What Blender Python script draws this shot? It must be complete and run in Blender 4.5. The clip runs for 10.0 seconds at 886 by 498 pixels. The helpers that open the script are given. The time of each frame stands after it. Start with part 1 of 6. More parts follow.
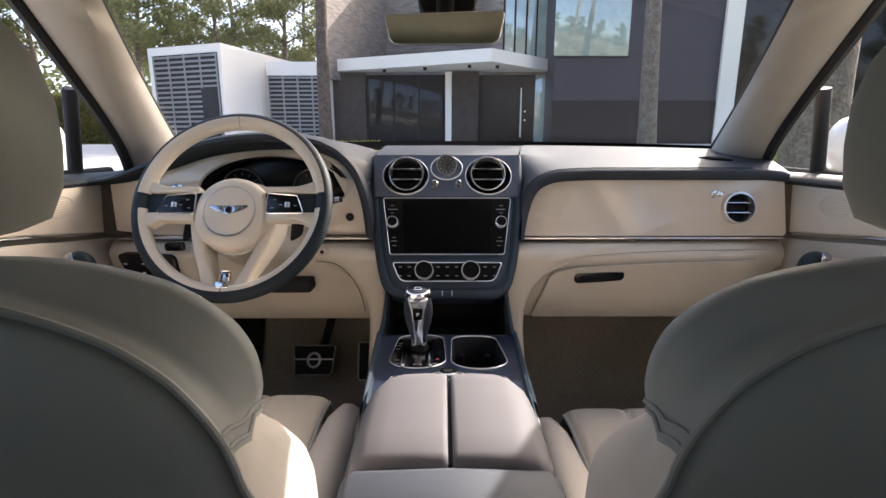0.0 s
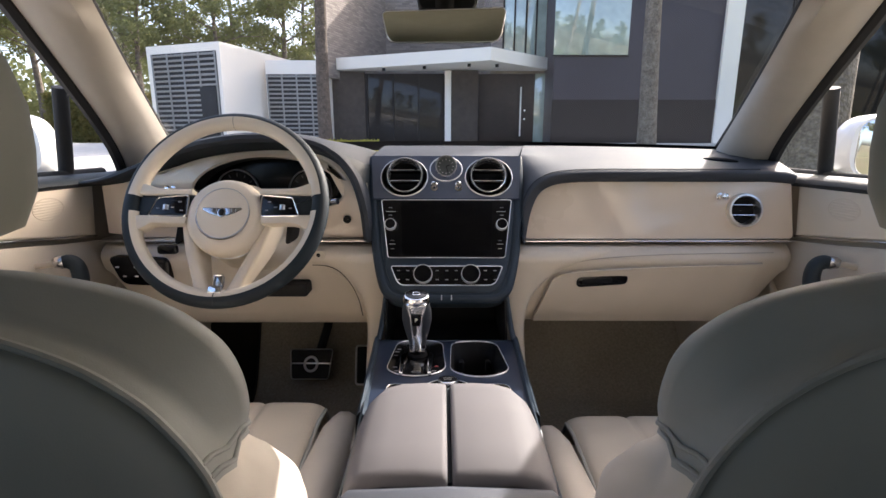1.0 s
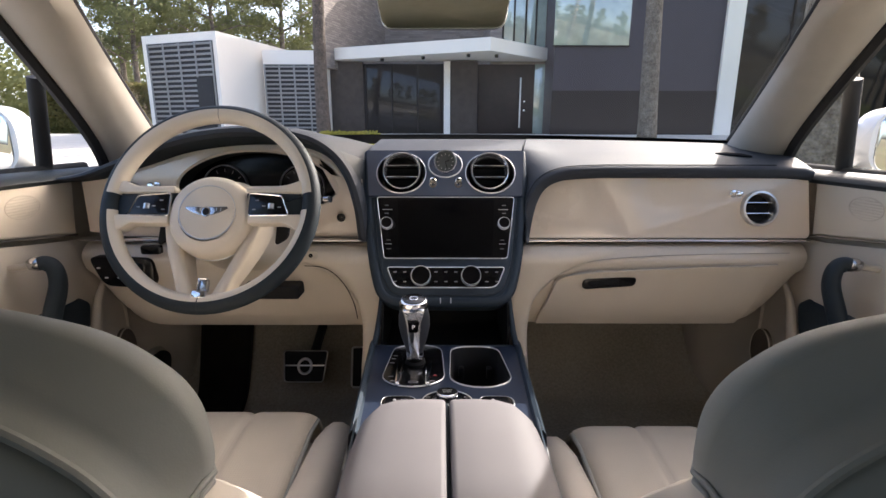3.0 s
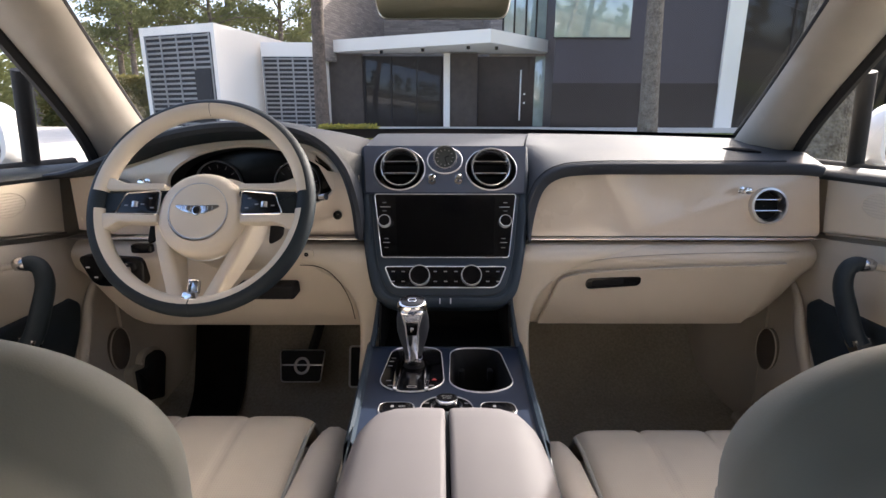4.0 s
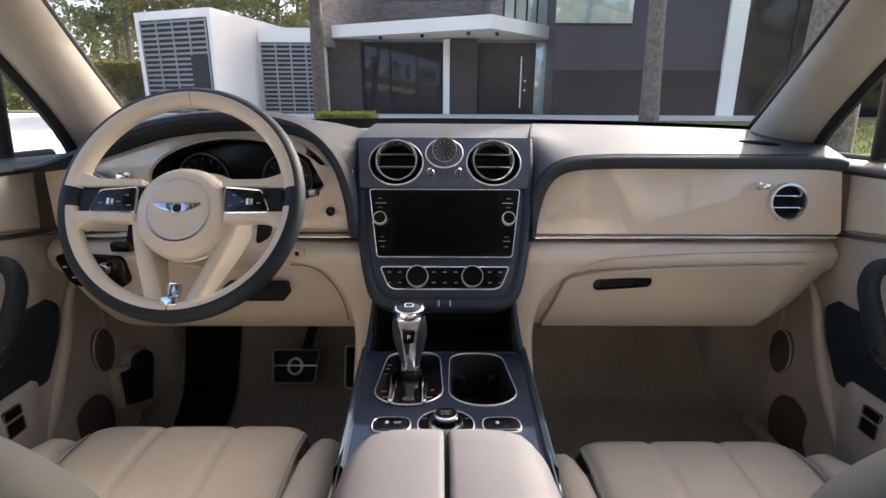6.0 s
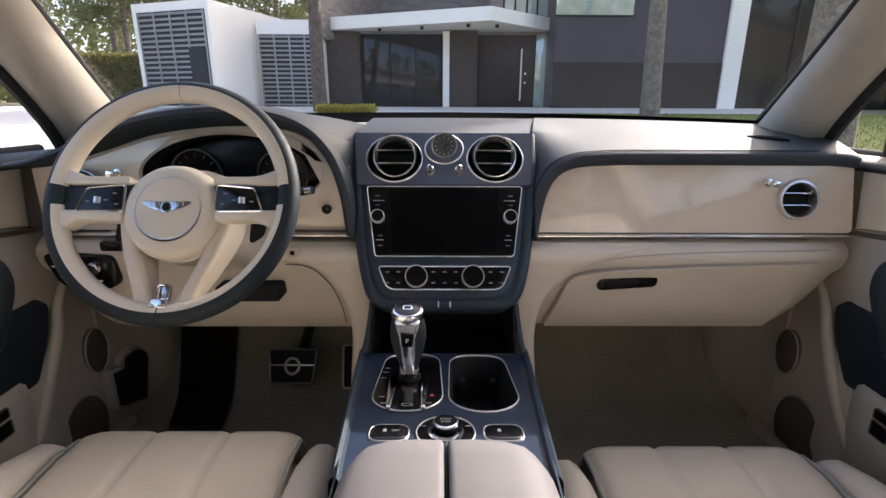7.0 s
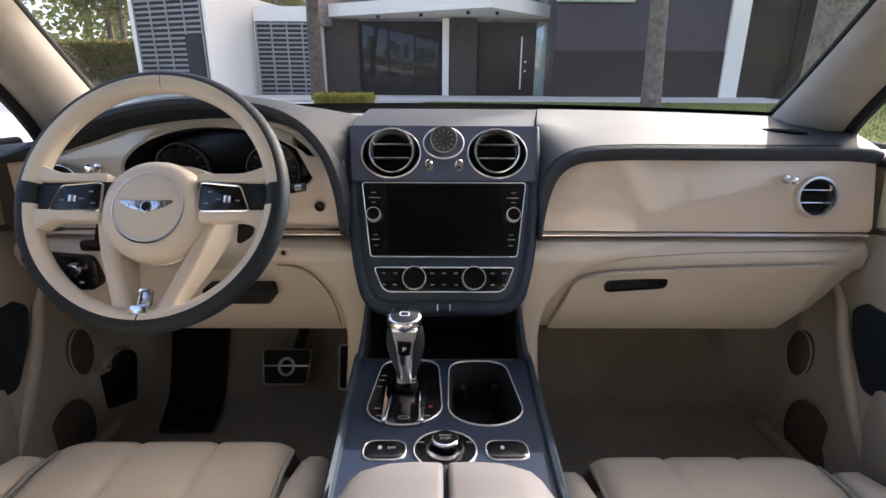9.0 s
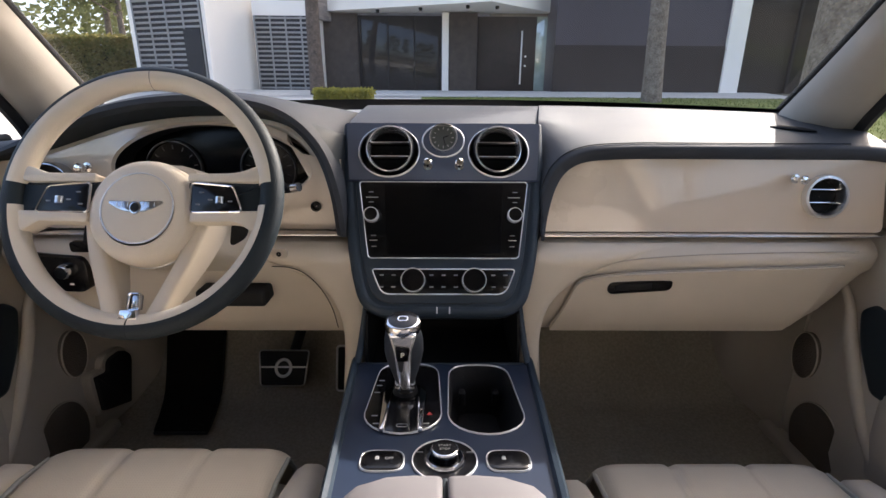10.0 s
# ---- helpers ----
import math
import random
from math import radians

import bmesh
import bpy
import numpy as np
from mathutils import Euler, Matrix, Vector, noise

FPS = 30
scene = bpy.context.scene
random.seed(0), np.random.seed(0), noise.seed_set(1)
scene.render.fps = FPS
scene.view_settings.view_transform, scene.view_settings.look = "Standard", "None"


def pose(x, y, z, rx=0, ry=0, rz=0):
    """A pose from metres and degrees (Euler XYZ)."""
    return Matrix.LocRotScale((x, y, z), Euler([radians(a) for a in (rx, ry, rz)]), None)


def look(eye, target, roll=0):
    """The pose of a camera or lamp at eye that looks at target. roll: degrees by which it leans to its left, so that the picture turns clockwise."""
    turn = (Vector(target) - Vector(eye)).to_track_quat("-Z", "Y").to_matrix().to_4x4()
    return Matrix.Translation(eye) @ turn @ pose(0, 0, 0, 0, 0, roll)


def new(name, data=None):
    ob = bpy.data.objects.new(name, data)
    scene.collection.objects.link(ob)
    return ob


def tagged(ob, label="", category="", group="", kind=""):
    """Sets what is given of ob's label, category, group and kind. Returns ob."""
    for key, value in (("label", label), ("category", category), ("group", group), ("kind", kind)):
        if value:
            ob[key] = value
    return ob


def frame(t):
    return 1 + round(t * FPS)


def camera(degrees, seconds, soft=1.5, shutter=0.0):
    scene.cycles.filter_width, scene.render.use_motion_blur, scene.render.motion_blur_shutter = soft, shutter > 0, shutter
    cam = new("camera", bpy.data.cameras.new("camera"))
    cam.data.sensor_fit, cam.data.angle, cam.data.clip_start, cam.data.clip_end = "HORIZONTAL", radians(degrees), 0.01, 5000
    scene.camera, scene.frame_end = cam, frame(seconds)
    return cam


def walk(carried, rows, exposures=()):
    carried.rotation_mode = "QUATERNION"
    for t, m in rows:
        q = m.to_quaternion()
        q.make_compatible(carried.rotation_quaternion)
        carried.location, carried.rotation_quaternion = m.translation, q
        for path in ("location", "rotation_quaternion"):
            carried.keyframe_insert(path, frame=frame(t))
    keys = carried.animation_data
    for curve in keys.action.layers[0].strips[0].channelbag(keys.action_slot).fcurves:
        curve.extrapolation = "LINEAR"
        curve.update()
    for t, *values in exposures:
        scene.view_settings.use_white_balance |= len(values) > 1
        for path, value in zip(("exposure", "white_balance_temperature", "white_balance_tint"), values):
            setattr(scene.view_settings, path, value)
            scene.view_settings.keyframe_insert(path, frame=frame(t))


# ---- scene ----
cam = camera(83.6, 10.0, soft=1.5)
METRES, EYE, TILT, LEAN, TURN = 0.27, 1.38, -12.5, 0.0, 0.0
ROWS = [
    (0.0, 0.0, 0.0, 0.0, 0.0, 0.0, -0.0),
    (0.5, 0.0004, 0.0403, 0.0144, -0.03, -0.03, -0.01),
    (1.0, 0.0005, 0.0888, 0.0322, -0.07, -0.12, -0.04),
    (1.5, 0.0004, 0.1347, 0.0472, -0.1, -0.24, -0.05),
    (2.0, -0.0004, 0.1831, 0.0626, -0.13, -0.44, -0.07),
    (2.5, -0.0004, 0.2318, 0.077, -0.17, -0.72, -0.09),
    (4.0, 0.0022, 0.3899, 0.1318, -0.22, -1.88, -0.07),
    (4.5, 0.0012, 0.4407, 0.1474, -0.25, -2.2, -0.12),
    (5.0, 0.0017, 0.4969, 0.1654, -0.27, -2.56, -0.15),
    (5.5, 0.0028, 0.5481, 0.182, -0.28, -2.89, -0.18),
    (7.0, 0.0043, 0.6984, 0.2308, -0.32, -4.04, -0.17),
    (7.5, 0.0043, 0.74, 0.2438, -0.34, -4.36, -0.19),
    (8.0, 0.004, 0.7839, 0.2571, -0.36, -4.68, -0.2),
    (8.5, 0.004, 0.8242, 0.2701, -0.38, -4.97, -0.21),
    (9.0, 0.0039, 0.8686, 0.2843, -0.41, -5.27, -0.23),
    (9.5, 0.0047, 0.9095, 0.2981, -0.43, -5.54, -0.24),
    (10.0, 0.0051, 0.9499, 0.3114, -0.45, -5.8, -0.25),
]
walk(cam, [(t, pose(0, 0, EYE, TILT, LEAN, TURN) @ pose(METRES * x, METRES * y, METRES * z, 90 + pitch, roll, yaw)) for t, x, y, z, yaw, pitch, roll in ROWS],
     exposures=[(0.0, 2.22, 6600, 12), (10.0, 2.17, 6600, 12)])

# ---- light ----
SUN_AZIMUTH, SUN_HEIGHT = 44.0, 31.5      # degrees: to the right of straight ahead; above the horizon
world = bpy.data.worlds.new("sky")
scene.world = world
world.use_nodes = True
wn = world.node_tree.nodes
sky = wn.new("ShaderNodeTexSky")
sky.sky_type = "NISHITA"
sky.sun_disc = False
sky.sun_elevation, sky.sun_rotation = radians(SUN_HEIGHT), radians(SUN_AZIMUTH)
sky.air_density, sky.dust_density, sky.ozone_density = 0.7, 4.0, 0.4
wn["Background"].inputs["Strength"].default_value = 0.15
world.node_tree.links.new(sky.outputs[0], wn["Background"].inputs[0])
sun_data = bpy.data.lights.new("sun", "SUN")
sun_data.energy, sun_data.angle, sun_data.color = 2.2, radians(0.55), (1.0, 0.95, 0.89)
sun = new("sun", sun_data)
_a, _e = radians(SUN_AZIMUTH), radians(SUN_HEIGHT)
SUN_DIR = Vector((math.sin(_a) * math.cos(_e), math.cos(_a) * math.cos(_e), math.sin(_e)))
sun.matrix_world = look(SUN_DIR * 40, (0, 0, 0))

# ---- materials ----


def material(name, color, rough=0.5, metal=0.0, spec=0.5, coat=0.0, coat_rough=0.05, vary=0.12, scale=18.0, fine=0.0,
             fine_scale=600.0, fine_kind="VORONOI", wear=0.08, second=None, second_scale=3.0):
    """A Principled surface: two scales of colour variation, roughness wear and fine relief."""
    m = bpy.data.materials.new(name)
    m.use_nodes = True
    nt = m.node_tree
    b = nt.nodes["Principled BSDF"]
    tc = nt.nodes.new("ShaderNodeTexCoord")
    n1 = nt.nodes.new("ShaderNodeTexNoise")
    n1.inputs["Scale"].default_value, n1.inputs["Detail"].default_value = scale, 6
    n2 = nt.nodes.new("ShaderNodeTexNoise")
    n2.inputs["Scale"].default_value, n2.inputs["Detail"].default_value = second_scale, 4
    for n in (n1, n2):
        nt.links.new(tc.outputs["Object"], n.inputs["Vector"])
    add = nt.nodes.new("ShaderNodeMath")
    add.operation = "ADD"
    nt.links.new(n1.outputs["Fac"], add.inputs[0])
    nt.links.new(n2.outputs["Fac"], add.inputs[1])
    ramp = nt.nodes.new("ShaderNodeMapRange")
    ramp.inputs["From Min"].default_value, ramp.inputs["From Max"].default_value = 0.7, 1.3
    nt.links.new(add.outputs[0], ramp.inputs["Value"])
    mix = nt.nodes.new("ShaderNodeMix")
    mix.data_type = "RGBA"
    c = Vector(color)
    c2 = Vector(second) if second else c * (1 + vary)
    mix.inputs["A"].default_value = (*(c * (1 - vary) if not second else c), 1)
    mix.inputs["B"].default_value = (*c2, 1)
    nt.links.new(ramp.outputs["Result"], mix.inputs["Factor"])
    nt.links.new(mix.outputs["Result"], b.inputs["Base Color"])
    rr = nt.nodes.new("ShaderNodeMapRange")
    rr.inputs["To Min"].default_value, rr.inputs["To Max"].default_value = max(0.02, rough - wear), min(1, rough + wear)
    nt.links.new(n1.outputs["Fac"], rr.inputs["Value"])
    nt.links.new(rr.outputs["Result"], b.inputs["Roughness"])
    b.inputs["Metallic"].default_value = metal
    b.inputs["Specular IOR Level"].default_value = spec
    b.inputs["Coat Weight"].default_value = coat
    b.inputs["Coat Roughness"].default_value = coat_rough
    if fine:
        if fine_kind == "VORONOI":
            f = nt.nodes.new("ShaderNodeTexVoronoi")
            f.inputs["Scale"].default_value = fine_scale
            out = f.outputs["Distance"]
        else:
            f = nt.nodes.new("ShaderNodeTexNoise")
            f.inputs["Scale"].default_value, f.inputs["Detail"].default_value = fine_scale, 5
            out = f.outputs["Fac"]
        nt.links.new(tc.outputs["Object"], f.inputs["Vector"])
        bump = nt.nodes.new("ShaderNodeBump")
        bump.inputs["Strength"].default_value, bump.inputs["Distance"].default_value = fine, 0.4 / fine_scale
        nt.links.new(out, bump.inputs["Height"])
        nt.links.new(bump.outputs["Normal"], b.inputs["Normal"])
    return m


def perforated(name, color):
    """Beige leather with rows of fine punched holes."""
    m = material(name, color, rough=0.55, vary=0.06, fine=0.25)
    nt = m.node_tree
    b = nt.nodes["Principled BSDF"]
    tc = nt.nodes.new("ShaderNodeTexCoord")
    v = nt.nodes.new("ShaderNodeTexVoronoi")
    v.voronoi_dimensions = "2D"
    v.inputs["Scale"].default_value, v.inputs["Randomness"].default_value = 270, 0.0
    nt.links.new(tc.outputs["Object"], v.inputs["Vector"])
    dot = nt.nodes.new("ShaderNodeMapRange")
    dot.inputs["From Min"].default_value, dot.inputs["From Max"].default_value = 0.16, 0.26
    nt.links.new(v.outputs["Distance"], dot.inputs["Value"])
    mix = nt.nodes.new("ShaderNodeMix")
    mix.data_type = "RGBA"
    mix.inputs["A"].default_value = (*(Vector(color) * 0.93), 1)
    old = b.inputs["Base Color"].links[0].from_socket
    nt.links.new(dot.outputs["Result"], mix.inputs["Factor"])
    nt.links.new(old, mix.inputs["B"])
    nt.links.new(mix.outputs["Result"], b.inputs["Base Color"])
    return m


def pane(name, tint=(1, 1, 1), gloss=0.9, veil=0.0):
    """Thin glass: clear straight through, mirror-like by Fresnel."""
    m = bpy.data.materials.new(name)
    m.use_nodes = True
    nt = m.node_tree
    nt.nodes.remove(nt.nodes["Principled BSDF"])
    out = nt.nodes["Material Output"]
    tr = nt.nodes.new("ShaderNodeBsdfTransparent")
    tr.inputs[0].default_value = (*tint, 1)
    gl = nt.nodes.new("ShaderNodeBsdfGlossy")
    gl.inputs["Roughness"].default_value = 0.0
    gl.inputs["Color"].default_value = (gloss, gloss, gloss, 1)
    lw = nt.nodes.new("ShaderNodeLayerWeight")
    pw = nt.nodes.new("ShaderNodeMath")
    pw.operation, pw.inputs[1].default_value = "POWER", 5.0
    nt.links.new(lw.outputs["Facing"], pw.inputs[0])
    fr = nt.nodes.new("ShaderNodeMapRange")
    fr.inputs["To Min"].default_value, fr.inputs["To Max"].default_value = 0.045, 0.9
    nt.links.new(pw.outputs[0], fr.inputs["Value"])
    mix = nt.nodes.new("ShaderNodeMixShader")
    nt.links.new(fr.outputs[0], mix.inputs[0])
    nt.links.new(tr.outputs[0], mix.inputs[1])
    nt.links.new(gl.outputs[0], mix.inputs[2])
    last = mix
    # faint milky layer that paints a veil of glare over the view
    if veil:
        haze = nt.nodes.new("ShaderNodeBsdfTranslucent")
        haze.inputs[0].default_value = (0.9, 0.88, 0.85, 1)
        last = nt.nodes.new("ShaderNodeMixShader")
        last.inputs[0].default_value = veil
        nt.links.new(mix.outputs[0], last.inputs[1])
        nt.links.new(haze.outputs[0], last.inputs[2])
    nt.links.new(last.outputs[0], out.inputs["Surface"])
    return m


BEIGE = (0.645, 0.575, 0.48)
M_BEIGE = material("beige_leather", BEIGE, rough=0.5, vary=0.05, fine=0.25, scale=9)
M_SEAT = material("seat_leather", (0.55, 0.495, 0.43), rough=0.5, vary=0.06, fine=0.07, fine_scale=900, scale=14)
# seat leather again, darkened and greyed for the shaded rear of the seats
M_SEATSHADE = material("seat_leather_shade", (0.258, 0.262, 0.246), rough=0.55, vary=0.07, fine=0.07, fine_scale=900, scale=10)
# darker again for the headrests: the shade on them is in this colour
M_HEADREST = material("headrest_leather_shade", (0.165, 0.170, 0.150), rough=0.55, vary=0.07, fine=0.07, fine_scale=900, scale=10)
M_PERF = perforated("perforated_leather", (0.485, 0.436, 0.366))
M_LINER = material("headliner_cloth", (0.455, 0.425, 0.378), rough=0.9, vary=0.05, fine=0.3, fine_scale=1200, spec=0.2)
# beige leather a little darkened: dimmer light below the dashboard is in the colour
M_BEIGEDIM = material("beige_leather_dim", (0.605, 0.535, 0.447), rough=0.5, vary=0.05, fine=0.25, scale=9)
# the same beige leather, darkened for the shade low in the doors
M_BEIGESHADE = material("beige_leather_shade", (0.44, 0.394, 0.333), rough=0.5, vary=0.05, fine=0.25, scale=9)
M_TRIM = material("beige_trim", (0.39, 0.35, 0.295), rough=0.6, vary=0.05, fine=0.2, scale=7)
M_VENEER = material("beige_lacquer", (0.665, 0.562, 0.455), rough=0.3, vary=0.03, coat=1.0, coat_rough=0.03, scale=5)
M_NAVY = material("navy_leather", (0.016, 0.0235, 0.030), rough=0.56, vary=0.15, fine=0.35, scale=12, spec=0.27)
M_NAVYGLOSS = material("navy_lacquer", (0.020, 0.030, 0.055), rough=0.32, vary=0.08, coat=0.1, coat_rough=0.1, spec=0.22, scale=6)
M_NAVYSATIN = material("navy_panel", (0.027, 0.042, 0.060), rough=0.46, vary=0.1, scale=8, fine=0.15, spec=0.35)
M_VENTPANEL = material("navy_gloss_panel", (0.088, 0.106, 0.146), rough=0.3, vary=0.08, coat=1.0, coat_rough=0.12, spec=0.4, scale=6)
M_LID = material("grey_leather", (0.150, 0.142, 0.148), rough=0.62, spec=0.2, vary=0.05, fine=0.08, fine_scale=900, scale=10)
M_REARTOP = material("blue_grey_leather", (0.072, 0.079, 0.096), rough=0.6, spec=0.25, vary=0.06, fine=0.08, fine_scale=900, scale=10)
M_TOP = material("navy_top_leather", (0.032, 0.038, 0.049), rough=0.72, vary=0.15, fine=0.3, scale=12, spec=0.5)
M_BLADE = material("polished_blade", (0.95, 0.95, 0.96), rough=0.18, metal=0.75, vary=0.02)
M_SMOKE = material("dark_chrome", (0.50, 0.50, 0.52), rough=0.16, metal=1.0, vary=0.05)
M_CHROME = material("chrome", (0.83, 0.83, 0.85), rough=0.08, metal=1.0, vary=0.03, wear=0.03)
M_RING = material("vent_chrome", (0.80, 0.80, 0.82), rough=0.2, metal=0.85, vary=0.03, wear=0.03)
M_BRIGHT = material("bright_trim", (0.93, 0.93, 0.95), rough=0.24, metal=0.45, vary=0.02)
M_SATIN = material("satin_metal", (0.74, 0.74, 0.75), rough=0.32, metal=1.0, vary=0.05)
M_BLACKGLOSS = material("black_gloss", (0.005, 0.005, 0.006), rough=0.16, vary=0.1, wear=0.04, spec=0.35)
M_SCREEN = material("screen_glass", (0.003, 0.003, 0.0035), rough=0.22, vary=0.1, wear=0.04, spec=0.16)
M_BLACK = material("black_plastic", (0.010, 0.010, 0.011), rough=0.7, spec=0.25, vary=0.2, fine=0.3)
M_RUBBER = material("black_rubber", (0.015, 0.015, 0.016), rough=0.75, vary=0.2)
M_CARPET = material("brown_carpet", (0.30, 0.275, 0.225), rough=1.0, vary=0.25, scale=160, fine=0.9, fine_scale=420, fine_kind="NOISE", spec=0.1)
M_MAT = material("dark_footmat", (0.012, 0.011, 0.010), rough=0.95, vary=0.3, fine=0.8, fine_scale=500, fine_kind="NOISE", spec=0.1)
M_MESH = material("speaker_mesh", (0.11, 0.09, 0.072), rough=0.7, vary=0.15, fine=0.9, fine_scale=380, metal=0.3)
M_DIAL = material("dial_face", (0.12, 0.13, 0.125), rough=0.35, vary=0.1, metal=0.5)
M_MARK = material("white_marking", (0.72, 0.72, 0.70), rough=0.5, vary=0.03)
M_REDMARK = material("red_marking", (0.35, 0.03, 0.03), rough=0.5)
M_WHITEPAINT = material("white_car_paint", (0.78, 0.78, 0.77), rough=0.3, vary=0.02, coat=1.0, coat_rough=0.03)
M_CABINMIRROR = material("dimming_mirror", (0.66, 0.70, 0.62), rough=0.02, metal=1.0, vary=0.01, wear=0.005)
M_MIRROR = material("mirror_silver", (0.86, 0.87, 0.86), rough=0.015, metal=1.0, vary=0.01, wear=0.005)
M_GLASS = pane("clear_glass", (0.97, 0.985, 0.98), 0.8)
# thin painted haze stands in for reflections on the windscreen
M_SCREENGLASS = pane("veiled_windscreen", (0.97, 0.985, 0.98), 0.8, 0.0035)
# unseen rear glass: tint chosen for the light on the seat backs
M_TINTED = pane("tinted_glass", (0.28, 0.28, 0.23), 0.8)

# ---- mesh tools ----
XC = 0.008                                 # the car's middle line


def thing(name, at, label, category, group="", kind=""):
    e = new(name)
    e.empty_display_size = 0.05
    e.location = at
    return tagged(e, label, category, group, kind)


def part(name, bm, mat, parent=None, label="", sharp=38, mirror=False, fix=True):
    """Links a bmesh, in world coordinates, as one mesh under a thing or a part."""
    if mirror:
        for v in bm.verts:
            v.co.x = 2 * XC - v.co.x
        bmesh.ops.reverse_faces(bm, faces=bm.faces)
    if fix:
        bmesh.ops.recalc_face_normals(bm, faces=bm.faces)
    me = bpy.data.meshes.new(name)
    bm.to_mesh(me)
    bm.free()
    me.shade_smooth()
    me.set_sharp_from_angle(angle=radians(sharp))
    me.materials.append(mat)
    ob = new(name, me)
    if parent:
        ob.parent = parent
        if parent.type == "EMPTY":
            ob.matrix_parent_inverse = Matrix.Translation(-parent.location)
    if label:
        tagged(ob, label)
    return ob


def plane_frame(o, u, v):
    u, v = Vector(u).normalized(), Vector(v).normalized()
    n = u.cross(v)
    return Matrix(((u.x, v.x, n.x, o[0]), (u.y, v.y, n.y, o[1]), (u.z, v.z, n.z, o[2]), (0, 0, 0, 1)))


def curve(points, n):
    """n+1 points of a Catmull-Rom curve through points (tuples of any size)."""
    p = [Vector(q) for q in points]
    p = [p[0] * 2 - p[1], *p, p[-1] * 2 - p[-2]]
    out, segs = [], len(p) - 3
    for i in range(n + 1):
        s = min(i * segs / n, segs - 1e-9)
        k, f = int(s), s - int(s)
        a, b, c, d = p[k:k + 4]
        out.append(0.5 * (2 * b + (c - a) * f + (2 * a - 5 * b + 4 * c - d) * f * f + (3 * b - a - 3 * c + d) * f ** 3))
    return out


def rpoly(pts, radii, seg=6):
    """A polygon (u, v) with rounded corners."""
    n = len(pts)
    if not isinstance(radii, (list, tuple)):
        radii = [radii] * n
    out = []
    for i in range(n):
        a, b, c = Vector(pts[i - 1]), Vector(pts[i]), Vector(pts[(i + 1) % n])
        r = min(radii[i], (a - b).length * 0.49, (c - b).length * 0.49)
        p, q = b + (a - b).normalized() * r, b + (c - b).normalized() * r
        if r <= 1e-6:
            out.append(b)
            continue
        for k in range(seg + 1):
            f = k / seg
            out.append(p * (1 - f) ** 2 + b * 2 * f * (1 - f) + q * f * f)
    return out


def rrect(cu, cv, w, h, r, seg=6):
    return rpoly([(cu - w / 2, cv - h / 2), (cu + w / 2, cv - h / 2), (cu + w / 2, cv + h / 2), (cu - w / 2, cv + h / 2)], r, seg)


def oval(cu, cv, a, b=None, n=40):
    b = b or a
    return [Vector((cu + a * math.cos(2 * math.pi * i / n), cv + b * math.sin(2 * math.pi * i / n))) for i in range(n)]


def grow(outline, d):
    """The outline moved outwards by d (inwards: minus); it runs counter-clockwise."""
    n, out = len(outline), []
    for i in range(n):
        t = outline[(i + 1) % n] - outline[i - 1]
        k = Vector((t.y, -t.x))
        out.append(outline[i] + (k.normalized() * d if k.length > 1e-9 else k))
    return out


def loops(bm, rings, close=True, cap_a=False, cap_b=False):
    """Skins rings of points; close joins each ring's end to its start."""
    vs = [[bm.verts.new(p) for p in r] for r in rings]
    n = len(vs[0])
    for a, b in zip(vs, vs[1:]):
        for i in range(n if close else n - 1):
            j = (i + 1) % n
            bm.faces.new((a[i], a[j], b[j], b[i]))
    if cap_a:
        bm.faces.new(list(reversed(vs[0])))
    if cap_b:
        bm.faces.new(vs[-1])
    return vs


def panel(outline, m, depth, bevel=0.003, lift=0.0, dome=0.0, bm=None):
    """A slab in the frame m: its face at lift, its back at lift - depth, the rim rounded."""
    bm = bm or bmesh.new()
    rings = [(0, lift - depth), (0, lift - bevel), (-bevel * 0.3, lift - bevel * 0.3), (-bevel, lift)]
    pts = [[m @ Vector((*p, h)) for p in grow(outline, d)] for d, h in rings]
    if dome:
        c = sum(outline, Vector((0, 0))) / len(outline)
        base = grow(outline, -bevel)
        for f in (0.85, 0.65, 0.4, 0.15):
            pts.append([m @ Vector((*(c + (p - c) * f), lift + dome * (1 - f * f))) for p in base])
    loops(bm, pts, True, True, True)
    return bm


def trim(outline, m, w, h, lift=0.0, bm=None):
    """A raised bead along a closed outline."""
    bm = bm or bmesh.new()
    sect = [(-w / 2, 0), (-w * 0.36, h * 0.75), (0, h), (w * 0.36, h * 0.75), (w / 2, 0)]
    rings = [[m @ Vector((*p, lift + z)) for p in grow(outline, d)] for d, z in sect]
    loops(bm, rings, True)
    return bm


def panel_holes(outline, holes, m, depth, lift=0.0):
    """A slab with openings cut through it."""
    bm = bmesh.new()
    front = []
    for o in (outline, *holes):
        a = [bm.verts.new(m @ Vector((*p, lift))) for p in o]
        b = [bm.verts.new(m @ Vector((*p, lift - depth))) for p in o]
        for i in range(len(o)):
            j = (i + 1) % len(o)
            bm.faces.new((a[i], a[j], b[j], b[i]))
            front.append(bm.edges.get((a[i], a[j])))
    bmesh.ops.triangle_fill(bm, use_beauty=True, edges=front)
    return bm


